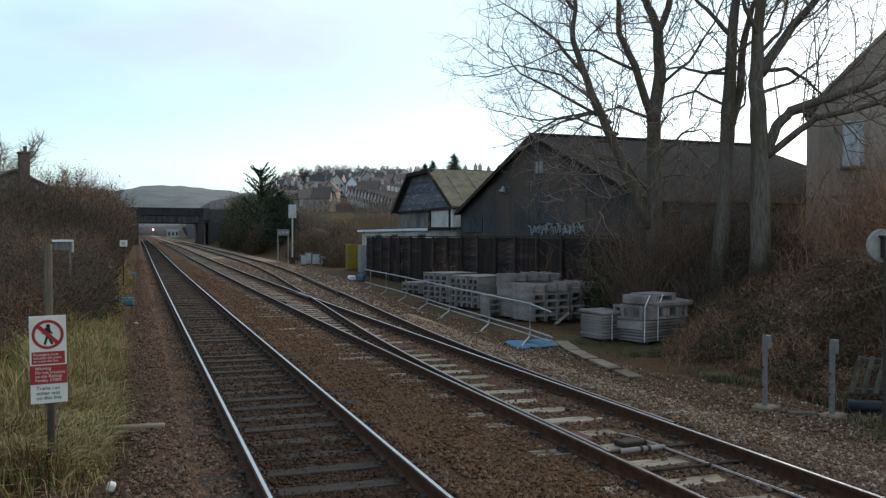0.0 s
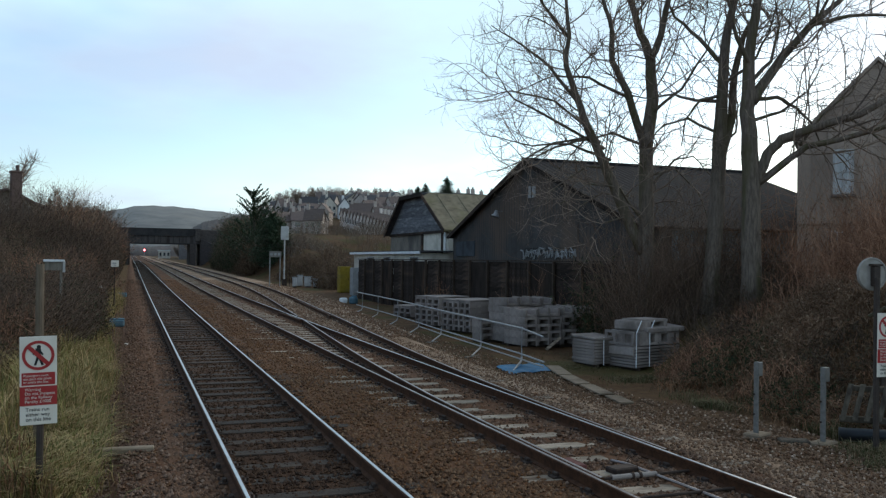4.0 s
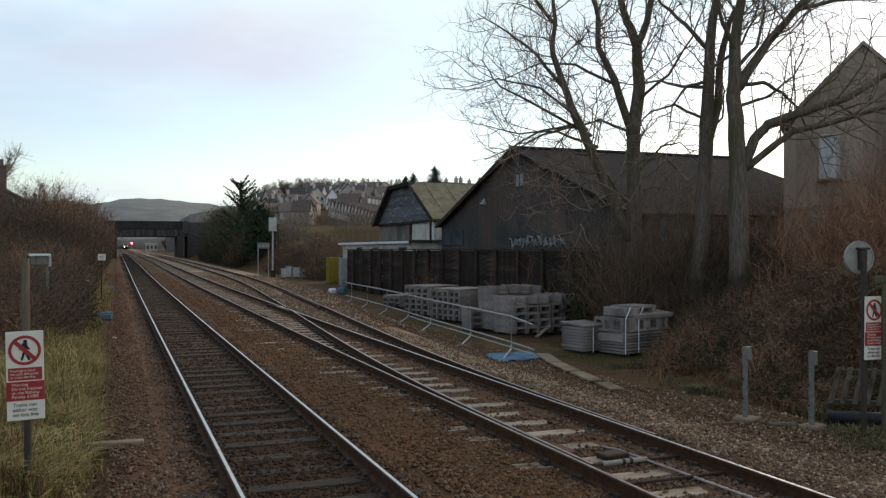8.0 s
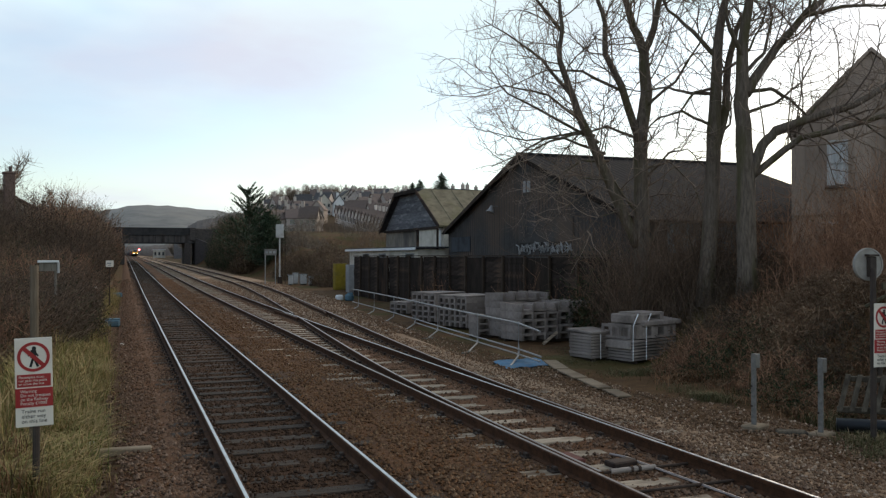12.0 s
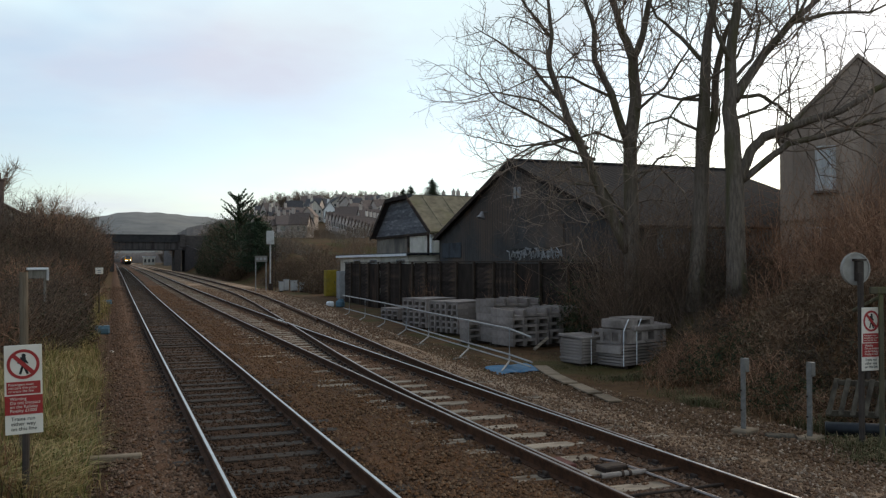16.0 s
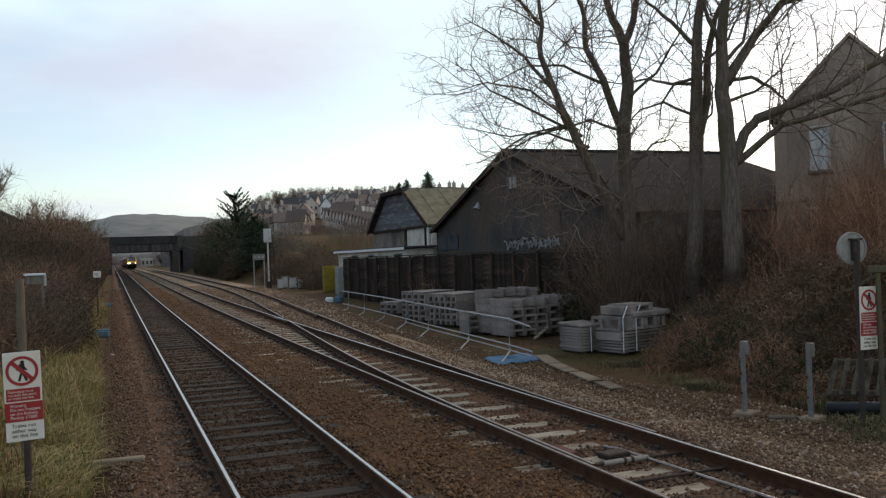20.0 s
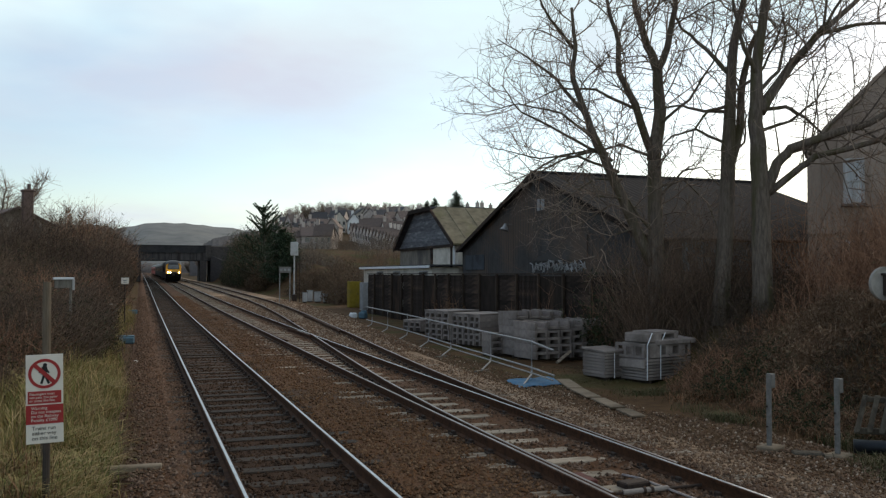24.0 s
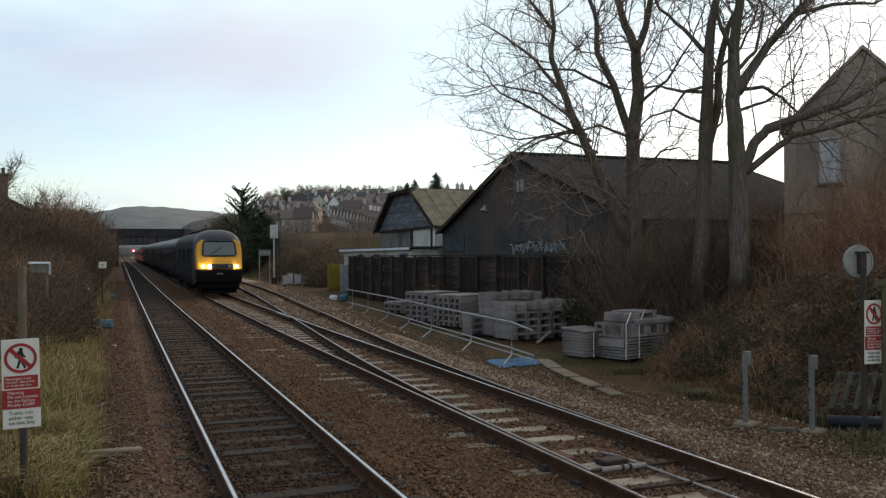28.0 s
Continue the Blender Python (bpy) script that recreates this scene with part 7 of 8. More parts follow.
def build_plants():
    build_trees()
    # left-hand bank: brambles and scrub from the platform end to the bridge
    rows = [
        (-3.4, 13.5, 1.1, 1.6, 1.1, 300, 1000), (-4.4, 17.0, 2.2, 2.6, 2.2, 420, 2600), (-3.4, 21.5, 1.8, 2.6, 2.1, 380, 2800), (-5.5, 25.0, 2.8, 3.0, 2.8, 380, 3000),
        (-3.0, 28.5, 1.7, 3.2, 2.3, 360, 3000), (-5.4, 33.0, 3.0, 3.5, 2.1, 360, 3200), (-3.0, 38.0, 1.7, 4.0, 2.6, 340, 3200), (-5.6, 43.0, 3.0, 4.0, 2.4, 340, 3400),
        (-3.4, 50.0, 1.8, 5.0, 3.2, 340, 3600), (-6.4, 56.0, 2.8, 5.0, 2.5, 320, 3600), (-3.6, 63.0, 2.2, 6.0, 3.9, 320, 3800), (-8.0, 70.0, 2.6, 5.0, 2.6, 300, 3600),
        (-3.8, 78.0, 2.6, 7.0, 4.6, 300, 4200), (-4.2, 92.0, 3.2, 8.0, 4.8, 300, 4400), (-4.6, 108.0, 3.6, 9.0, 5.2, 300, 4600), (-4.6, 126.0, 3.8, 9.0, 5.6, 300, 4800), (-4.8, 143.0, 3.6, 8.0, 5.6, 300, 4800),
    ]
    rows += [(-2.5, 16.0, 0.6, 1.4, 1.2, 260, 800), (-2.4, 19.0, 0.6, 1.6, 1.7, 300, 1000), (-2.4, 22.6, 0.7, 1.8, 2.0, 320, 1200), (-2.3, 26.5, 0.8, 2.2, 2.2, 320, 1300), (-2.4, 31.5, 0.9, 2.6, 2.4, 320, 1400), (-2.5, 37.5, 0.9, 3.0, 2.5, 320, 1500), (-2.6, 45.0, 1.0, 4.0, 2.7, 320, 1600), (-2.7, 54.0, 1.0, 5.0, 2.9, 300, 1700)]
    rows += [(-2.0, 19.4, 0.45, 1.4, 1.9, 300, 1800), (-1.75, 22.4, 0.5, 1.4, 2.0, 320, 2000), (-1.55, 26.2, 0.55, 1.8, 2.0, 340, 2400), (-1.6, 30.0, 0.6, 2.6, 2.3, 340, 2400), (-1.75, 36.0, 0.6, 3.2, 2.4, 340, 2400), (-3.4, 150.0, 1.6, 4.0, 6.2, 300, 5200), (-4.0, 138.0, 2.0, 6.0, 5.4, 300, 4800)]
    rows += [(-2.7, 62.0, 1.3, 3.0, 5.6, 420, 3000), (-3.8, 66.0, 1.9, 3.5, 6.0, 420, 3400), (-5.8, 62.0, 2.0, 3.5, 5.6, 400, 3200), (-3.2, 74.0, 1.5, 4.0, 6.2, 400, 3400), (-4.6, 78.0, 2.2, 4.5, 6.6, 400, 3400), (-3.2, 86.0, 1.3, 5.0, 6.2, 380, 3400), (-8.0, 58.0, 1.8, 3.5, 4.6, 340, 2800), (-3.5, 99.0, 1.5, 5.0, 6.8, 360, 3400), (-4.0, 112.0, 2.6, 6.0, 7.6, 360, 3600), (-3.8, 118.0, 1.4, 6.0, 7.0, 340, 3400), (-3.0, 165.0, 2.2, 6.0, 8.0, 340, 4000)]
    rr = random.Random(55)
    rows += [(-1.0 - 0.010 * y + rr.uniform(-0.25, 0.30), y, rr.uniform(0.25, 0.5), rr.uniform(0.5, 1.4), rr.uniform(0.6, 1.5), 120, 900) for y in (24, 27.5, 31, 35, 40, 46, 52, 60, 69, 79, 90, 103, 118)]
    for k, (x, y, a, b, h, n, lv) in enumerate(rows):
        far = max(1.0, y / 22)
        thicket("bramble_thicket", (x, y, ground_z(x, y)), (a, b), h, int(n * 1.7), int(lv * (1.7 if y < 30 else 0.9)), "brown tangle of winter brambles and scrub on the bank", 200 + k, "ivy" if k % 3 == 0 else "dark_leaf", 0.8 if h < 4.4 else 0.5, 0.006 * far ** 0.65, 0.24, 0, 0.042 * far ** 0.55, "shrub", "bramble" if k % 6 == 0 else "scrub" if k % 2 else "dark_scrub")
    # right-hand bank
    rrows = [
        (12.6, 9.5, 1.6, 2.4, 0.75, 420, 900), (11.2, 9.0, 0.7, 0.8, 0.7, 320, 2600), (10.9, 10.6, 0.5, 0.8, 0.55, 260, 1800), (11.3, 12.6, 0.7, 1.0, 0.7, 300, 1600), (13.2, 13.5, 1.8, 2.2, 0.5, 300, 900), (12.0, 15.8, 0.8, 0.8, 1.1, 420, 900), (13.8, 17.0, 1.3, 1.0, 0.8, 380, 700),
        (14.3, 19.6, 1.5, 1.6, 1.7, 420, 900), (13.2, 20.3, 0.7, 0.7, 5.2, 260, 0), (14.4, 19.6, 0.9, 0.7, 4.0, 240, 0), (15.6, 19.2, 0.8, 0.8, 2.8, 120, 200), (16.2, 16.0, 1.6, 1.8, 2.2, 420, 500), (17.6, 18.6, 1.8, 2.0, 3.4, 420, 500),
        (18.8, 16.4, 1.6, 1.8, 4.4, 420, 0), (17.0, 14.6, 1.6, 1.8, 3.0, 420, 300), (16.0, 12.0, 1.8, 2.4, 1.6, 400, 500), (18.6, 11.6, 2.0, 2.6, 2.4, 380, 500), (20.4, 18.6, 1.6, 1.6, 4.8, 360, 0), (15.6, 22.0, 1.6, 1.4, 3.0, 260, 300),
        (14.2, 22.0, 0.9, 0.7, 5.2, 150, 0), (15.9, 22.8, 1.3, 0.9, 5.4, 190, 0), (17.6, 23.8, 1.4, 1.0, 4.8, 200, 0), (16.6, 21.0, 1.3, 0.9, 4.4, 200, 0), (13.7, 20.2, 0.5, 0.4, 3.4, 120, 500),
    ]
    for k, (x, y, a, b, h, n, lv) in enumerate(rrows):
        thicket("scrub_thicket", (x, y, ground_z(x, y)), (a, b), h, n, lv, "upright brown winter scrub and brambles on the bank", 300 + k, "dead_leaf", 0.45 if h > 1.7 else 0.85, 0.0065, 0.30 if h > 1.7 else 0.24, 0, 0.04, "shrub", "dark_scrub" if k in (7, 10, 18) else "scrub" if k in (8, 9) or k > 18 else "bramble")
    for k, (x, y, a, b, h, lv) in enumerate(((11.6, 10.2, 0.7, 0.8, 0.6, 3000), (11.0, 11.9, 0.6, 0.9, 0.45, 2200), (12.4, 12.2, 0.9, 1.0, 0.55, 2800), (11.9, 14.6, 0.8, 0.9, 0.9, 3400), (12.8, 16.4, 0.7, 0.6, 1.3, 3000), (10.9, 8.3, 0.6, 0.5, 0.7, 2800), (15.4, 18.0, 1.2, 1.0, 1.5, 3600), (18.2, 14.6, 1.5, 1.2, 2.0, 3600))):
        thicket("bramble_bush", (x, y, ground_z(x, y)), (a, b), h, 190, lv, "low dark bramble bush with withered and green leaves", 420 + k, "ivy" if k % 2 else "dark_leaf", 0.9, 0.006, 0.22, 0, 0.040, "shrub", "dark_scrub" if k % 2 == 0 else "bramble")
    for k, (x, y, a, b) in enumerate(((13.4, 15.0, 0.9, 0.7), (14.8, 15.0, 0.9, 0.7), (16.0, 14.6, 0.9, 0.8), (14.2, 13.4, 0.9, 0.7), (12.6, 13.6, 0.7, 0.7), (15.4, 12.8, 0.9, 0.8))):
        thicket("bracken_clump", (x, y, ground_z(x, y)), (a, b), 0.75, 300, 3200, "flattened red-brown dead bracken on the bank", 460 + k, "bracken", 0.95, 0.005, 0.45, 0, 0.038, "bracken", "bracken")
    thicket("scrub_thicket", (13.5, 27.5, ground_z(13.5, 27.5)), (0.25, 4.0), 2.4, 70, 0, "thin bare stems growing against the fence", 431, "dead_leaf", 0.3, 0.008, 0.22, 0, 0.05)
    thicket("scrub_thicket", (13.5, 37.0, ground_z(13.5, 37.0)), (0.25, 4.5), 2.0, 60, 0, "thin bare stems growing against the fence", 432, "dead_leaf", 0.3, 0.010, 0.22, 0, 0.05)
    thicket("ivy_bush", (14.2, 23.4, ground_z(14.2, 23.4)), (1.1, 0.9), 3.2, 200, 8000, "dark ivy bush at the end of the fence", 391, "ivy", 0.4, 0.008, 0.22, 0, 0.06)
    # scrub between signal and sheds, and on the slope towards the bridge
    for k, (x, y, a, b, h) in enumerate([(17.6, 58.0, 1.2, 4.0, 2.2), (16.2, 69.5, 1.5, 3.0, 2.9), (18.0, 80.0, 2.6, 5.0, 2.2), (22.0, 90.0, 3.0, 6.0, 1.8), (17.5, 112.0, 1.8, 7.0, 2.0), (17.0, 128.0, 2.2, 8.0, 2.6), (17.6, 144.0, 2.2, 8.0, 2.8), (16.0, 86.0, 1.6, 5.0, 2.0), (19.5, 100.0, 2.4, 6.0, 2.4), (24.0, 66.0, 3.0, 5.0, 2.6), (30.0, 86.0, 4.0, 6.0, 2.6), (24.0, 112.0, 4.0, 8.0, 2.0), (20.0, 72.0, 2.0, 4.0, 2.2), (36.0, 104.0, 6.0, 8.0, 3.0), (46.0, 130.0, 8.0, 10.0, 4.0), (26.0, 76.0, 4.0, 5.0, 2.2), (20.5, 150.0, 3.0, 5.0, 3.0), (30.0, 118.0, 5.0, 6.0, 2.6), (38.0, 140.0, 6.0, 6.0, 3.4), (46.0, 158.0, 7.0, 6.0, 4.0), (30.0, 150.0, 5.0, 6.0, 3.6), (38.0, 175.0, 6.0, 6.0, 5.0), (52.0, 182.0, 6.0, 6.0, 4.6)]):
        thicket("scrub_thicket", (x, y, ground_z(x, y)), (a, b), h, 420, 7000, "grey-brown winter scrub on the lineside slope", 340 + k, "dead_leaf" if k in (0, 1, 2, 5, 6, 7) else "pale_leaf", 0.6, 0.014, 0.22, 0, 0.075, "shrub", "scrub")
    evergreen((14.9, 110.0, ground_z(14.9, 110.0)), 9.6, 3.4, "dark evergreen with spiky top on the slope", 61, 12, True)
    evergreen((15.9, 102.0, ground_z(15.9, 102.0)), 6.0, 2.9, "broad rounded dark evergreen on the slope", 62, 11, False, True)
    for k, (x, y, a, b, h) in enumerate(((14.8, 122.0, 2.0, 5.0, 5.2), (14.6, 134.0, 2.0, 6.0, 5.0), (14.4, 108.0, 1.6, 4.0, 3.6), (15.0, 146.0, 2.0, 5.0, 5.0), (17.2, 150.0, 2.2, 5.0, 6.0), (18.0, 136.0, 2.2, 5.0, 6.0), (17.4, 164.0, 2.4, 6.0, 5.6), (18.2, 118.0, 2.0, 5.0, 5.0))):
        thicket("ivy_bush", (x, y, ground_z(x, y)), (a, b), h, 300, 9000, "dark ivy-covered bushes on the lineside slope", 440 + k, "ivy" if k != 2 else "dead_leaf", 0.5, 0.018, 0.22, 0, 0.12, "shrub", "scrub")
    for b, d, h, z in ((20.45, 215, 5.0, 18.6), (19.0, 230, 3.6, 19.6), (18.5, 235, 3.2, 19.6)):
        x, y, _ = polar(b, d)
        evergreen((x, y, z), h, h * 0.45, "small dark conifer on the skyline", int(b * 10), 9)
    far_tree((-7.5, 96.0, 3.0), 6.8, "bare rounded tree over the bank", 71, 1.2)
    far_tree((-12.8, 92.0, 3.0), 10.5, "bare tall tree behind the chimney", 72, 0.9)
    far_tree((-15.0, 80.0, 3.0), 10.5, "bare tall tree behind the chimney", 73, 0.9)
    far_tree((-5.2, 118.0, 3.5), 6.4, "bare tree over the bank", 74, 1.2)
    r = random.Random(77)
    kinds = [far_tree((0, 0, 0), h, "bare tree on the hilltop", 400 + k, 1.3) for k, h in enumerate((8.0, 10.0, 11.5))]
    for k in range(64):
        b = 7.5 + 13.5 * k / 63 + r.uniform(-0.15, 0.15)
        x, y, _ = polar(b, 452 + r.uniform(-22, 18))
        m = pose(x, y, ground_z(x, y) - 1.0, 0, 0, r.uniform(0, 360))
        if k < 3:
            kinds[k].matrix_world = m
        else:
            copy_thing(kinds[k % 3], m)
    tall = [far_tree((0, 0, 0), h, "tall bare tree beyond the bridge", 410 + k, 1.6) for k, h in enumerate((7.0, 9.0))]
    for k in range(20):
        b = 2.9 + 5.2 * k / 19 + r.uniform(-0.1, 0.1)
        d = max(230.0, 22.0 / math.tan(radians(b))) + r.uniform(0, 40)
        x, y, _ = polar(b, d)
        m = pose(x, y, ground_z(x, y) - 0.3, 0, 0, r.uniform(0, 360))
        if k < 2:
            tall[k].matrix_world = m
        else:
            copy_thing(tall[k % 2], m)
    # grass
    grass_patch("rough_grass", [(9.3, 8.3, 0.5, 0.5), (9.7, 9.0, 0.5, 0.5), (9.9, 7.8, 0.6, 0.6), (9.0, 7.4, 0.4, 0.4)], 3600, "green and withered tufts creeping over the ballast edge", 89, "dark_grass", (0.06, 0.24), 0.5)
    grass_patch("rough_grass", [(-1.5, 9.6, 0.9, 1.2), (-1.9, 12.0, 1.0, 1.6), (-1.2, 15.5, 0.5, 3.0), (-1.0, 12.5, 0.35, 2.0), (-0.62, 13.0, 0.36, 3.0), (-0.66, 18.0, 0.36, 3.6), (-0.70, 10.0, 0.45, 1.2), (-2.4, 8.4, 1.0, 1.0), (-1.3, 15.0, 0.7, 3.0), (-1.2, 20.0, 0.6, 3.0)], 44000, "rough green and straw-coloured grass beside the sign", 81, "grass", (0.18, 0.60), 0.5)
    grass_patch("tall_weeds", [(-1.6, 12.6, 0.7, 1.8), (-1.8, 15.5, 0.7, 2.6), (-1.5, 19.0, 0.5, 2.6), (-0.9, 16.0, 0.4, 3.0)], 4500, "tall withered pale grass and weeds on the verge", 88, "grass", (0.45, 1.0), 0.15)
    grass_patch("rough_grass", [(-1.0, 24.0, 0.4, 5.0), (-1.3, 40.0, 0.5, 8.0), (-0.7, 17.0, 0.25, 3.0), (-0.72, 22.0, 0.35, 6.0), (-0.85, 34.0, 0.30, 8.0), (-0.8, 50.0, 0.5, 12.0)], 24000, "green and yellow verge grass beside the ballast", 82, "grass", (0.12, 0.45))
    grass_patch("dead_grass", [(-1.0, 9.2, 0.4, 0.5), (-1.2, 10.4, 0.6, 0.5), (-3.2, 14.0, 1.2, 2.0)], 3200, "dry straw-coloured grass tufts", 83, "straw", (0.2, 0.6))
    grass_patch("dead_grass", [(12.0, 11.0, 1.4, 3.0), (14.5, 12.5, 1.8, 3.5), (11.2, 14.6, 0.8, 1.2), (11.0, 9.0, 0.8, 0.9), (10.6, 11.5, 0.5, 1.5), (15.5, 15.0, 1.8, 2.0)], 26000, "dry red-brown grass and bracken lying on the bank", 84, "straw", (0.10, 0.42), 0.9)
    grass_patch("dead_bracken", [(14.6, 13.6, 1.6, 1.2), (15.6, 15.0, 1.4, 1.0), (13.6, 14.6, 0.9, 0.8), (16.6, 13.4, 1.2, 1.2)], 9000, "pale flattened bracken stalks along the bank top", 87, "bracken", (0.35, 0.85), 0.85)
    grass_patch("dead_grass", [(11.4, 19.4, 1.4, 1.2), (10.6, 16.4, 0.9, 0.8), (12.0, 21.0, 1.2, 1.2), (10.3, 18.9, 0.7, 0.9)], 5000, "trodden dead grass in the yard", 86, "dark_grass", (0.04, 0.14), 0.8)
    grass_patch("rough_grass", [(10.2, 8.7, 0.35, 0.5), (10.3, 9.6, 0.4, 0.6), (10.1, 13.0, 0.4, 1.2), (11.0, 16.2, 0.6, 0.5), (10.2, 7.6, 0.6, 0.7), (10.8, 10.4, 0.7, 1.0)], 7000, "dull green tufts at the foot of the bank", 85, "dark_grass", (0.08, 0.28), 0.5)


# ---- the train ----
def wheelset(parent, y, r=0.5):
    for x in (-0.75, 0.75):
        w = part("wheel", Shape().disc((0, 0, 0), r, 0.12, 24, "x"), M["train_black"], parent)
        w.location = (x, y, r)
        part("rim", Shape().disc((0.0, 0, 0), r, 0.13, 24, "x", r - 0.05), M["dull_steel"], w)


def bogie(parent, y, base=2.6):
    b = part("bogie_frame", Shape().box((-1.02, y, 0.62), (0.14, base + 1.0, 0.30), 0, 0.04).box((1.02, y, 0.62), (0.14, base + 1.0, 0.30), 0, 0.04).box((0, y, 0.62), (2.0, 0.5, 0.25)), M["train_black"], parent)
    for s in (-1, 1):
        part("spring", Shape().box((s * 1.08, y, 0.62), (0.16, 0.5, 0.5), 0, 0.05), M["train_black"], b)
    wheelset(parent, y - base / 2)
    wheelset(parent, y + base / 2)


def body_ring(w, z0, z1, zr):
    """The outline of a coach body, from one sill over the roof to the other."""
    half = [(w * 0.47, z0), (w * 0.5, z0 + 0.35), (w * 0.5, z0 + (z1 - z0) * 0.55), (w * 0.485, z1)]
    for k in range(1, 8):
        a = radians(90 * k / 8)
        half.append((w * 0.485 * math.cos(a) ** 0.85, z1 + (zr - z1) * math.sin(a) ** 0.9))
    return half + [(-x, z) for x, z in reversed(half)]


def loft(rings):
    s = Shape()
    m = len(rings[0][1])
    for y, ring in rings:
        s.v += [(x, y + (dy if len(p) > 2 else 0), z) for p in ring for x, z, dy in [(p[0], p[1], p[2] if len(p) > 2 else 0)]]
    for k in range(len(rings) - 1):
        s.f += [(k * m + i, k * m + i + 1, (k + 1) * m + i + 1, (k + 1) * m + i) for i in range(m - 1)]
    s.f.append(tuple(range(m)))
    s.f.append(tuple(reversed(range((len(rings) - 1) * m, len(rings) * m))))
    return s


def build_power_car():
    """Wedge-nosed diesel power car; it runs towards -y, its nose at y = 0."""
    c = thing("power_car", (5.48, 800, 0), "dark blue diesel power car with yellow nose and lit headlamps", "train")
    w = 2.74
    body = loft([(2.1, body_ring(w, 0.62, 3.05, 3.88)), (17.6, body_ring(w, 0.62, 3.05, 3.88))])
    part("body", body, M["train_blue"], c, "dark blue body")
    # nose: raked front tapering to the buffer beam
    def ring(y, s, z0, z1, zr):
        return (y, [(x * s, z) for x, z in body_ring(w, z0, z1, zr)])
    nose = loft([ring(0.60, 0.90, 0.95, 2.70, 3.12), ring(0.68, 0.93, 0.92, 2.78, 3.32), ring(0.82, 0.95, 0.86, 2.86, 3.48), ring(1.05, 0.97, 0.8, 2.93, 3.64), ring(1.5, 0.99, 0.7, 3.0, 3.80), ring(2.12, 1.0, 0.62, 3.05, 3.88)])
    part("nose", nose, M["train_dome"], c, "dark grey roof dome and nose", True)
    face = Shape().slab([(-1.22, 0.08, 1.56), (1.22, 0.08, 1.56), (1.24, 0.30, 2.15), (1.19, 0.62, 3.04), (0.98, 0.70, 3.26), (-0.98, 0.70, 3.26), (-1.19, 0.62, 3.04), (-1.24, 0.30, 2.15)], (0, 0.55, 0))
    part("yellow_face", face, M["train_yellow"], c, "bright yellow warning face")
    for sx in (-1, 1):
        part("cheek", Shape().slab([(sx * 1.235, 0.12, 1.56), (sx * 1.27, 0.80, 1.56), (sx * 1.29, 0.90, 2.6), (sx * 1.21, 0.62, 3.02)], (sx * 0.03, 0, 0)), M["train_yellow"], c)
    part("windscreen", Shape().slab([(-0.92, 0.345, 2.42), (-0.86, 0.325, 2.36), (0.86, 0.325, 2.36), (0.92, 0.345, 2.42), (0.86, 0.575, 3.06), (0.78, 0.60, 3.14), (-0.78, 0.60, 3.14), (-0.86, 0.575, 3.06)], (0, 0.10, 0)), M["train_glass"], c, "wide raked windscreen")
    part("windscreen_frame", Shape().tube([(-0.94, 0.335, 2.42), (-0.86, 0.31, 2.33), (0.86, 0.31, 2.33), (0.94, 0.335, 2.42), (0.88, 0.57, 3.06), (0.78, 0.60, 3.16), (-0.78, 0.60, 3.16), (-0.88, 0.57, 3.06), (-0.94, 0.335, 2.42)], 0.05, 6), M["sign_black"], c)
    part("wiper", Shape().tube([(-0.5, 0.29, 2.40), (0.15, 0.44, 2.85)], 0.012, 5), M["sign_black"], c)
    part("lamp_panel", Shape().slab([(-0.46, 0.030, 1.60), (0.72, 0.030, 1.60), (0.72, 0.10, 1.86), (-0.46, 0.10, 1.86)], (0, 0.1, 0)), M["sign_black"], c, "black lamp panel")
    part("headlamp", Shape().disc((-0.58, 0.0, 1.73), 0.105, 0.08, 18, "y"), M["lamp_white"], c, "lit headlamp")
    part("headlamp", Shape().disc((-0.93, 0.0, 1.73), 0.075, 0.08, 18, "y"), M["lamp_white"], c, "lit marker lamp")
    part("headlamp", Shape().disc((0.92, 0.0, 1.73), 0.075, 0.08, 18, "y"), M["lamp_white"], c, "lit headlamp")
    part("tail_lamp", Shape().disc((0.55, 0.0, 1.73), 0.09, 0.08, 14, "y"), M["grey_paint"], c)
    part("bumper", Shape().box((0, 0.38, 1.17), (2.50, 0.7, 0.80), 0, 0.10), M["train_black"], c, "black lower nose")
    part("valance", Shape().box((0, 0.55, 0.62), (2.30, 0.7, 0.42), 0, 0.10), M["train_black"], c)
    part("coupler_hatch", Shape().box((0.0, 0.01, 1.30), (0.36, 0.06, 0.09), 0, 0.02), M["galv_old"], c)
    part("plough", Shape().slab([(-1.0, 0.4, 0.18), (0, 0.1, 0.18), (1.0, 0.4, 0.18), (1.0, 0.5, 0.45), (-1.0, 0.5, 0.45)], (0, 0.1, 0)), M["train_black"], c)
    part("roof_panel", Shape().box((0, 9.5, 3.90), (1.5, 9.0, 0.10), 0, 0.04), M["train_dome"], c)
    part("exhaust", Shape().box((0, 6.0, 3.95), (0.9, 1.4, 0.14), 0, 0.03), M["train_black"], c)
    for sx in (-1, 1):
        part("side_window", Shape().box((sx * 1.365, 2.6, 2.45), (0.03, 0.6, 0.6), 0, 0.01), M["train_glass"], c)
        part("cab_door", Shape().box((sx * 1.372, 3.6, 1.85), (0.02, 0.7, 1.9), 0, 0.005), M["train_blue"], c)
        for y in (5.2, 9.0, 13.4):
            part("grille", Shape().box((sx * 1.37, y, 2.3), (0.03, 2.2, 0.9), 0, 0.01), M["train_black"], c)
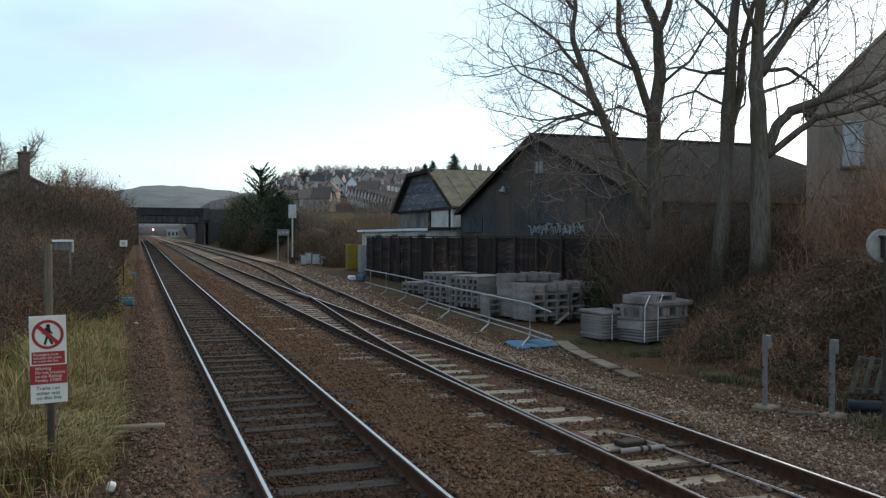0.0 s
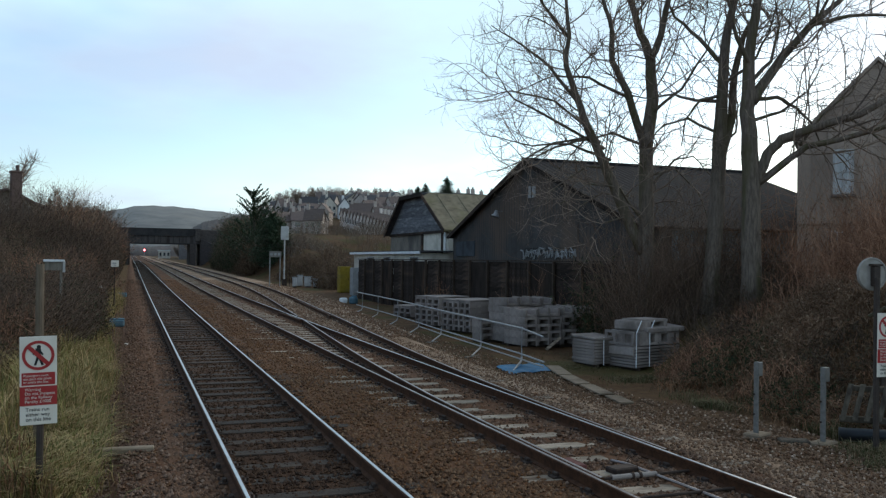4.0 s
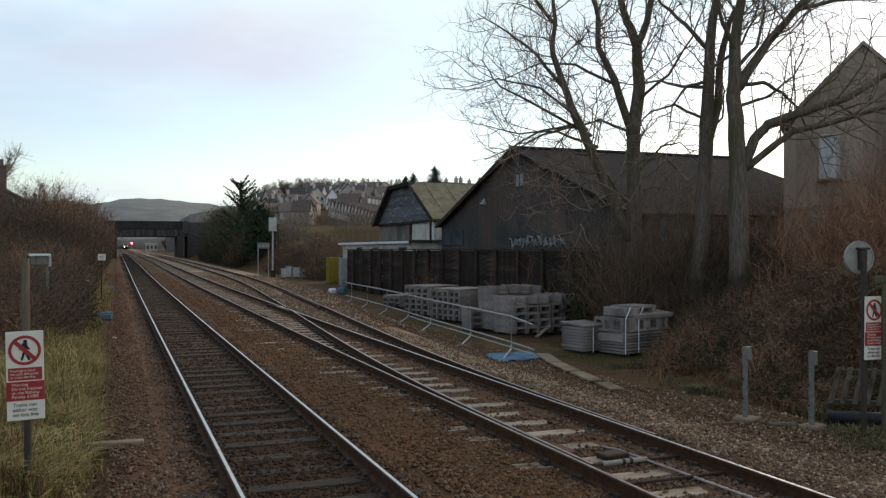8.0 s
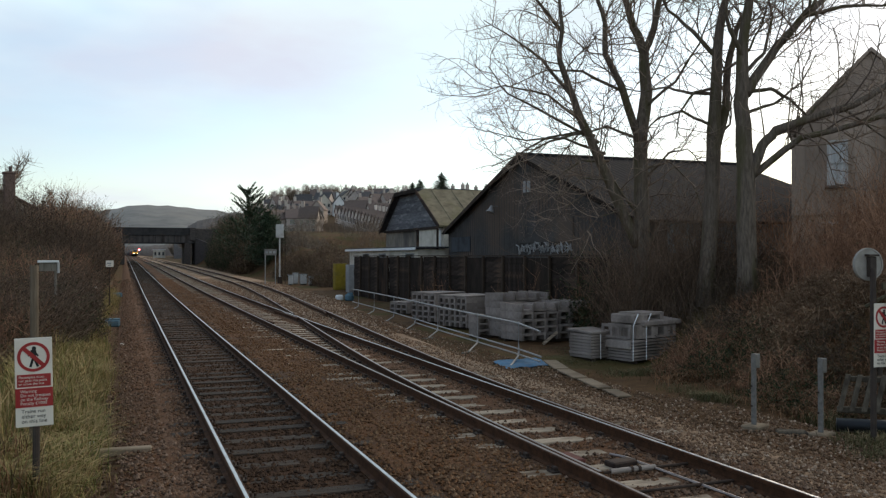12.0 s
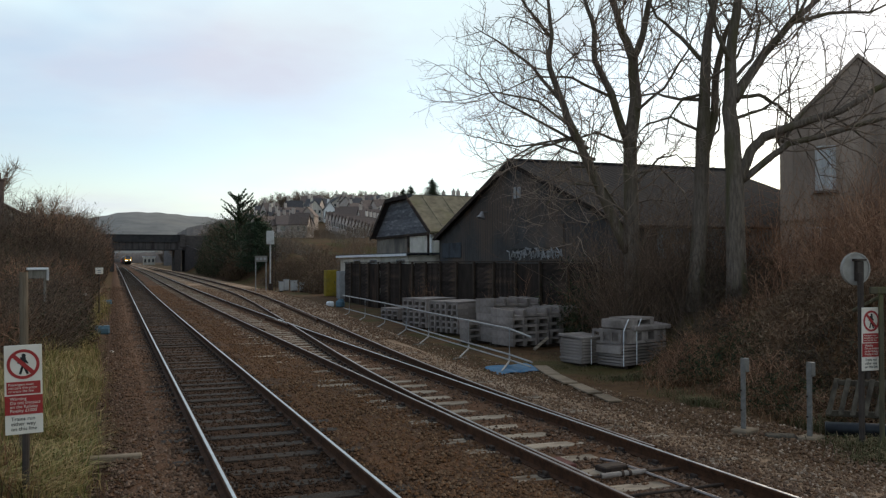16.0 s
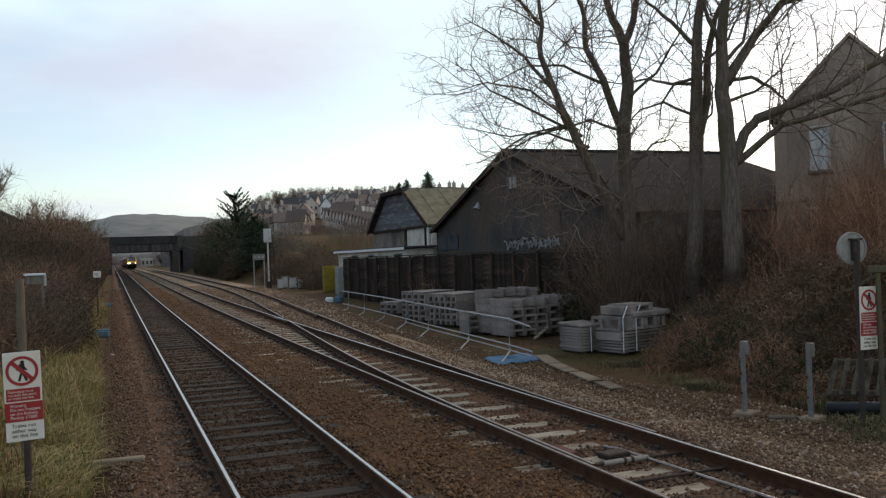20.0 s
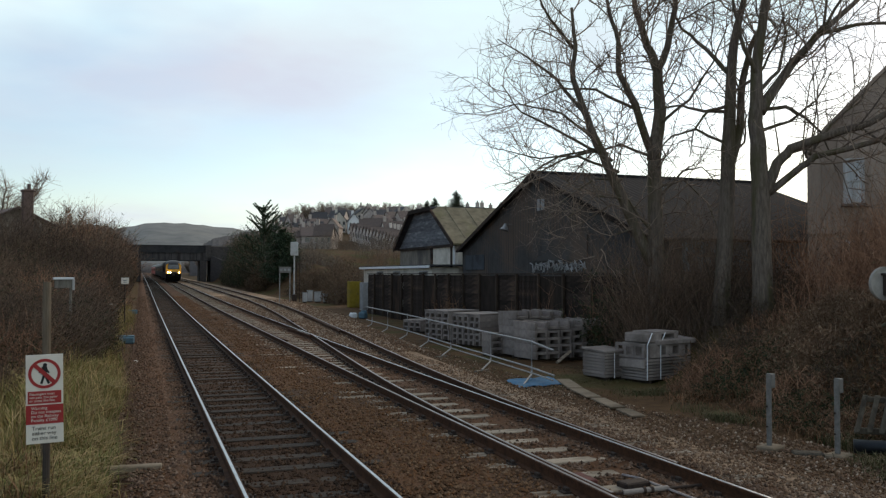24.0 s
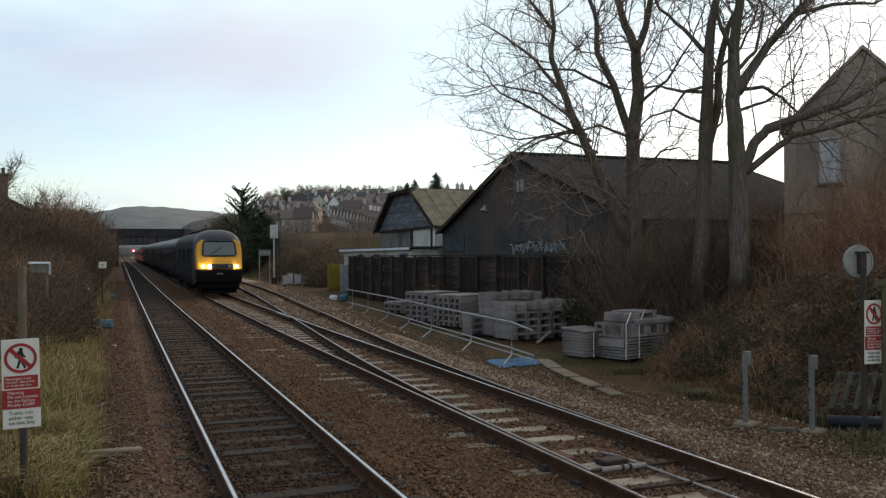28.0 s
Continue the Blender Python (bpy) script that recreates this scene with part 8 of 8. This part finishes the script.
    part("fuel_tank", Shape().box((0, 8.8, 0.5), (2.2, 4.2, 0.6), 0, 0.08), M["train_black"], c)
    bogie(c, 4.0)
    bogie(c, 14.2)
    return c


def build_coach(paint, label):
    c = thing("coach", (5.48, 900, 0), label, "train", group="coaches")
    part("body", loft([(0.0, body_ring(2.72, 0.75, 2.95, 3.78)), (22.6, body_ring(2.72, 0.75, 2.95, 3.78))]), M[paint], c)
    part("roof", loft([(0.05, [(x * 1.002, z + 0.012) for x, z in body_ring(2.72, 0.75, 2.95, 3.78)[3:-3]]), (22.55, [(x * 1.002, z + 0.012) for x, z in body_ring(2.72, 0.75, 2.95, 3.78)[3:-3]])]), M["train_roof"], c)
    for sx in (-1, 1):
        for k in range(8):
            part("window", Shape().box((sx * 1.358, 3.4 + k * 2.26, 2.20), (0.03, 1.7, 0.75), 0, 0.012), M["coach_glass"], c)
        for y in (0.9, 21.7):
            part("door", Shape().box((sx * 1.36, y, 1.85), (0.025, 0.8, 1.95), 0, 0.006), M[paint], c)
    part("underframe", Shape().box((0, 11.3, 0.55), (2.2, 11.0, 0.45), 0, 0.05), M["train_black"], c)
    part("gangway", Shape().box((0, 22.8, 2.0), (1.2, 0.45, 2.2)), M["train_black"], c)
    bogie(c, 3.0)
    bogie(c, 19.6)
    return c


build_ground()
build_ballast()
build_warehouse()
build_gabled_shed()
build_stone_house()
build_bridge()
build_hills()
build_town()
build_left_side()
build_right_side()
build_barrier()
build_plants()
lead = build_power_car()
blue = build_coach("train_blue", "dark blue railway coach with dark windows")
red = build_coach("train_red", "red railway coach with dark windows")
TRAIN = [(lead, 0.0), (blue, 18.0)] + [(copy_thing(blue, pose(5.48, 900, 0)), 18.0 + 23.0 * k) for k in (1, 2, 3)] + [(red, 18.0 + 92.0)] + [(copy_thing(red, pose(5.48, 900, 0)), 18.0 + 23.0 * k) for k in (5, 6, 7)]
build_tracks()
build_stones()
build_board_fence()
build_stacks()


def motions():
    """The train runs steadily towards the camera on the farther track."""
    for car, behind in TRAIN:
        rows = []
        for t in (0, 4, 8, 12, 16, 20, 22, 24, 25, 26, 27, 28):
            y = 50.0 + 26.4 * (28 - t) + behind
            rows.append((t, pose(5.48, y, grade(y), math.degrees(math.atan((grade(y + 18) - grade(y)) / 18)))))
        walk(car, rows)


motions()
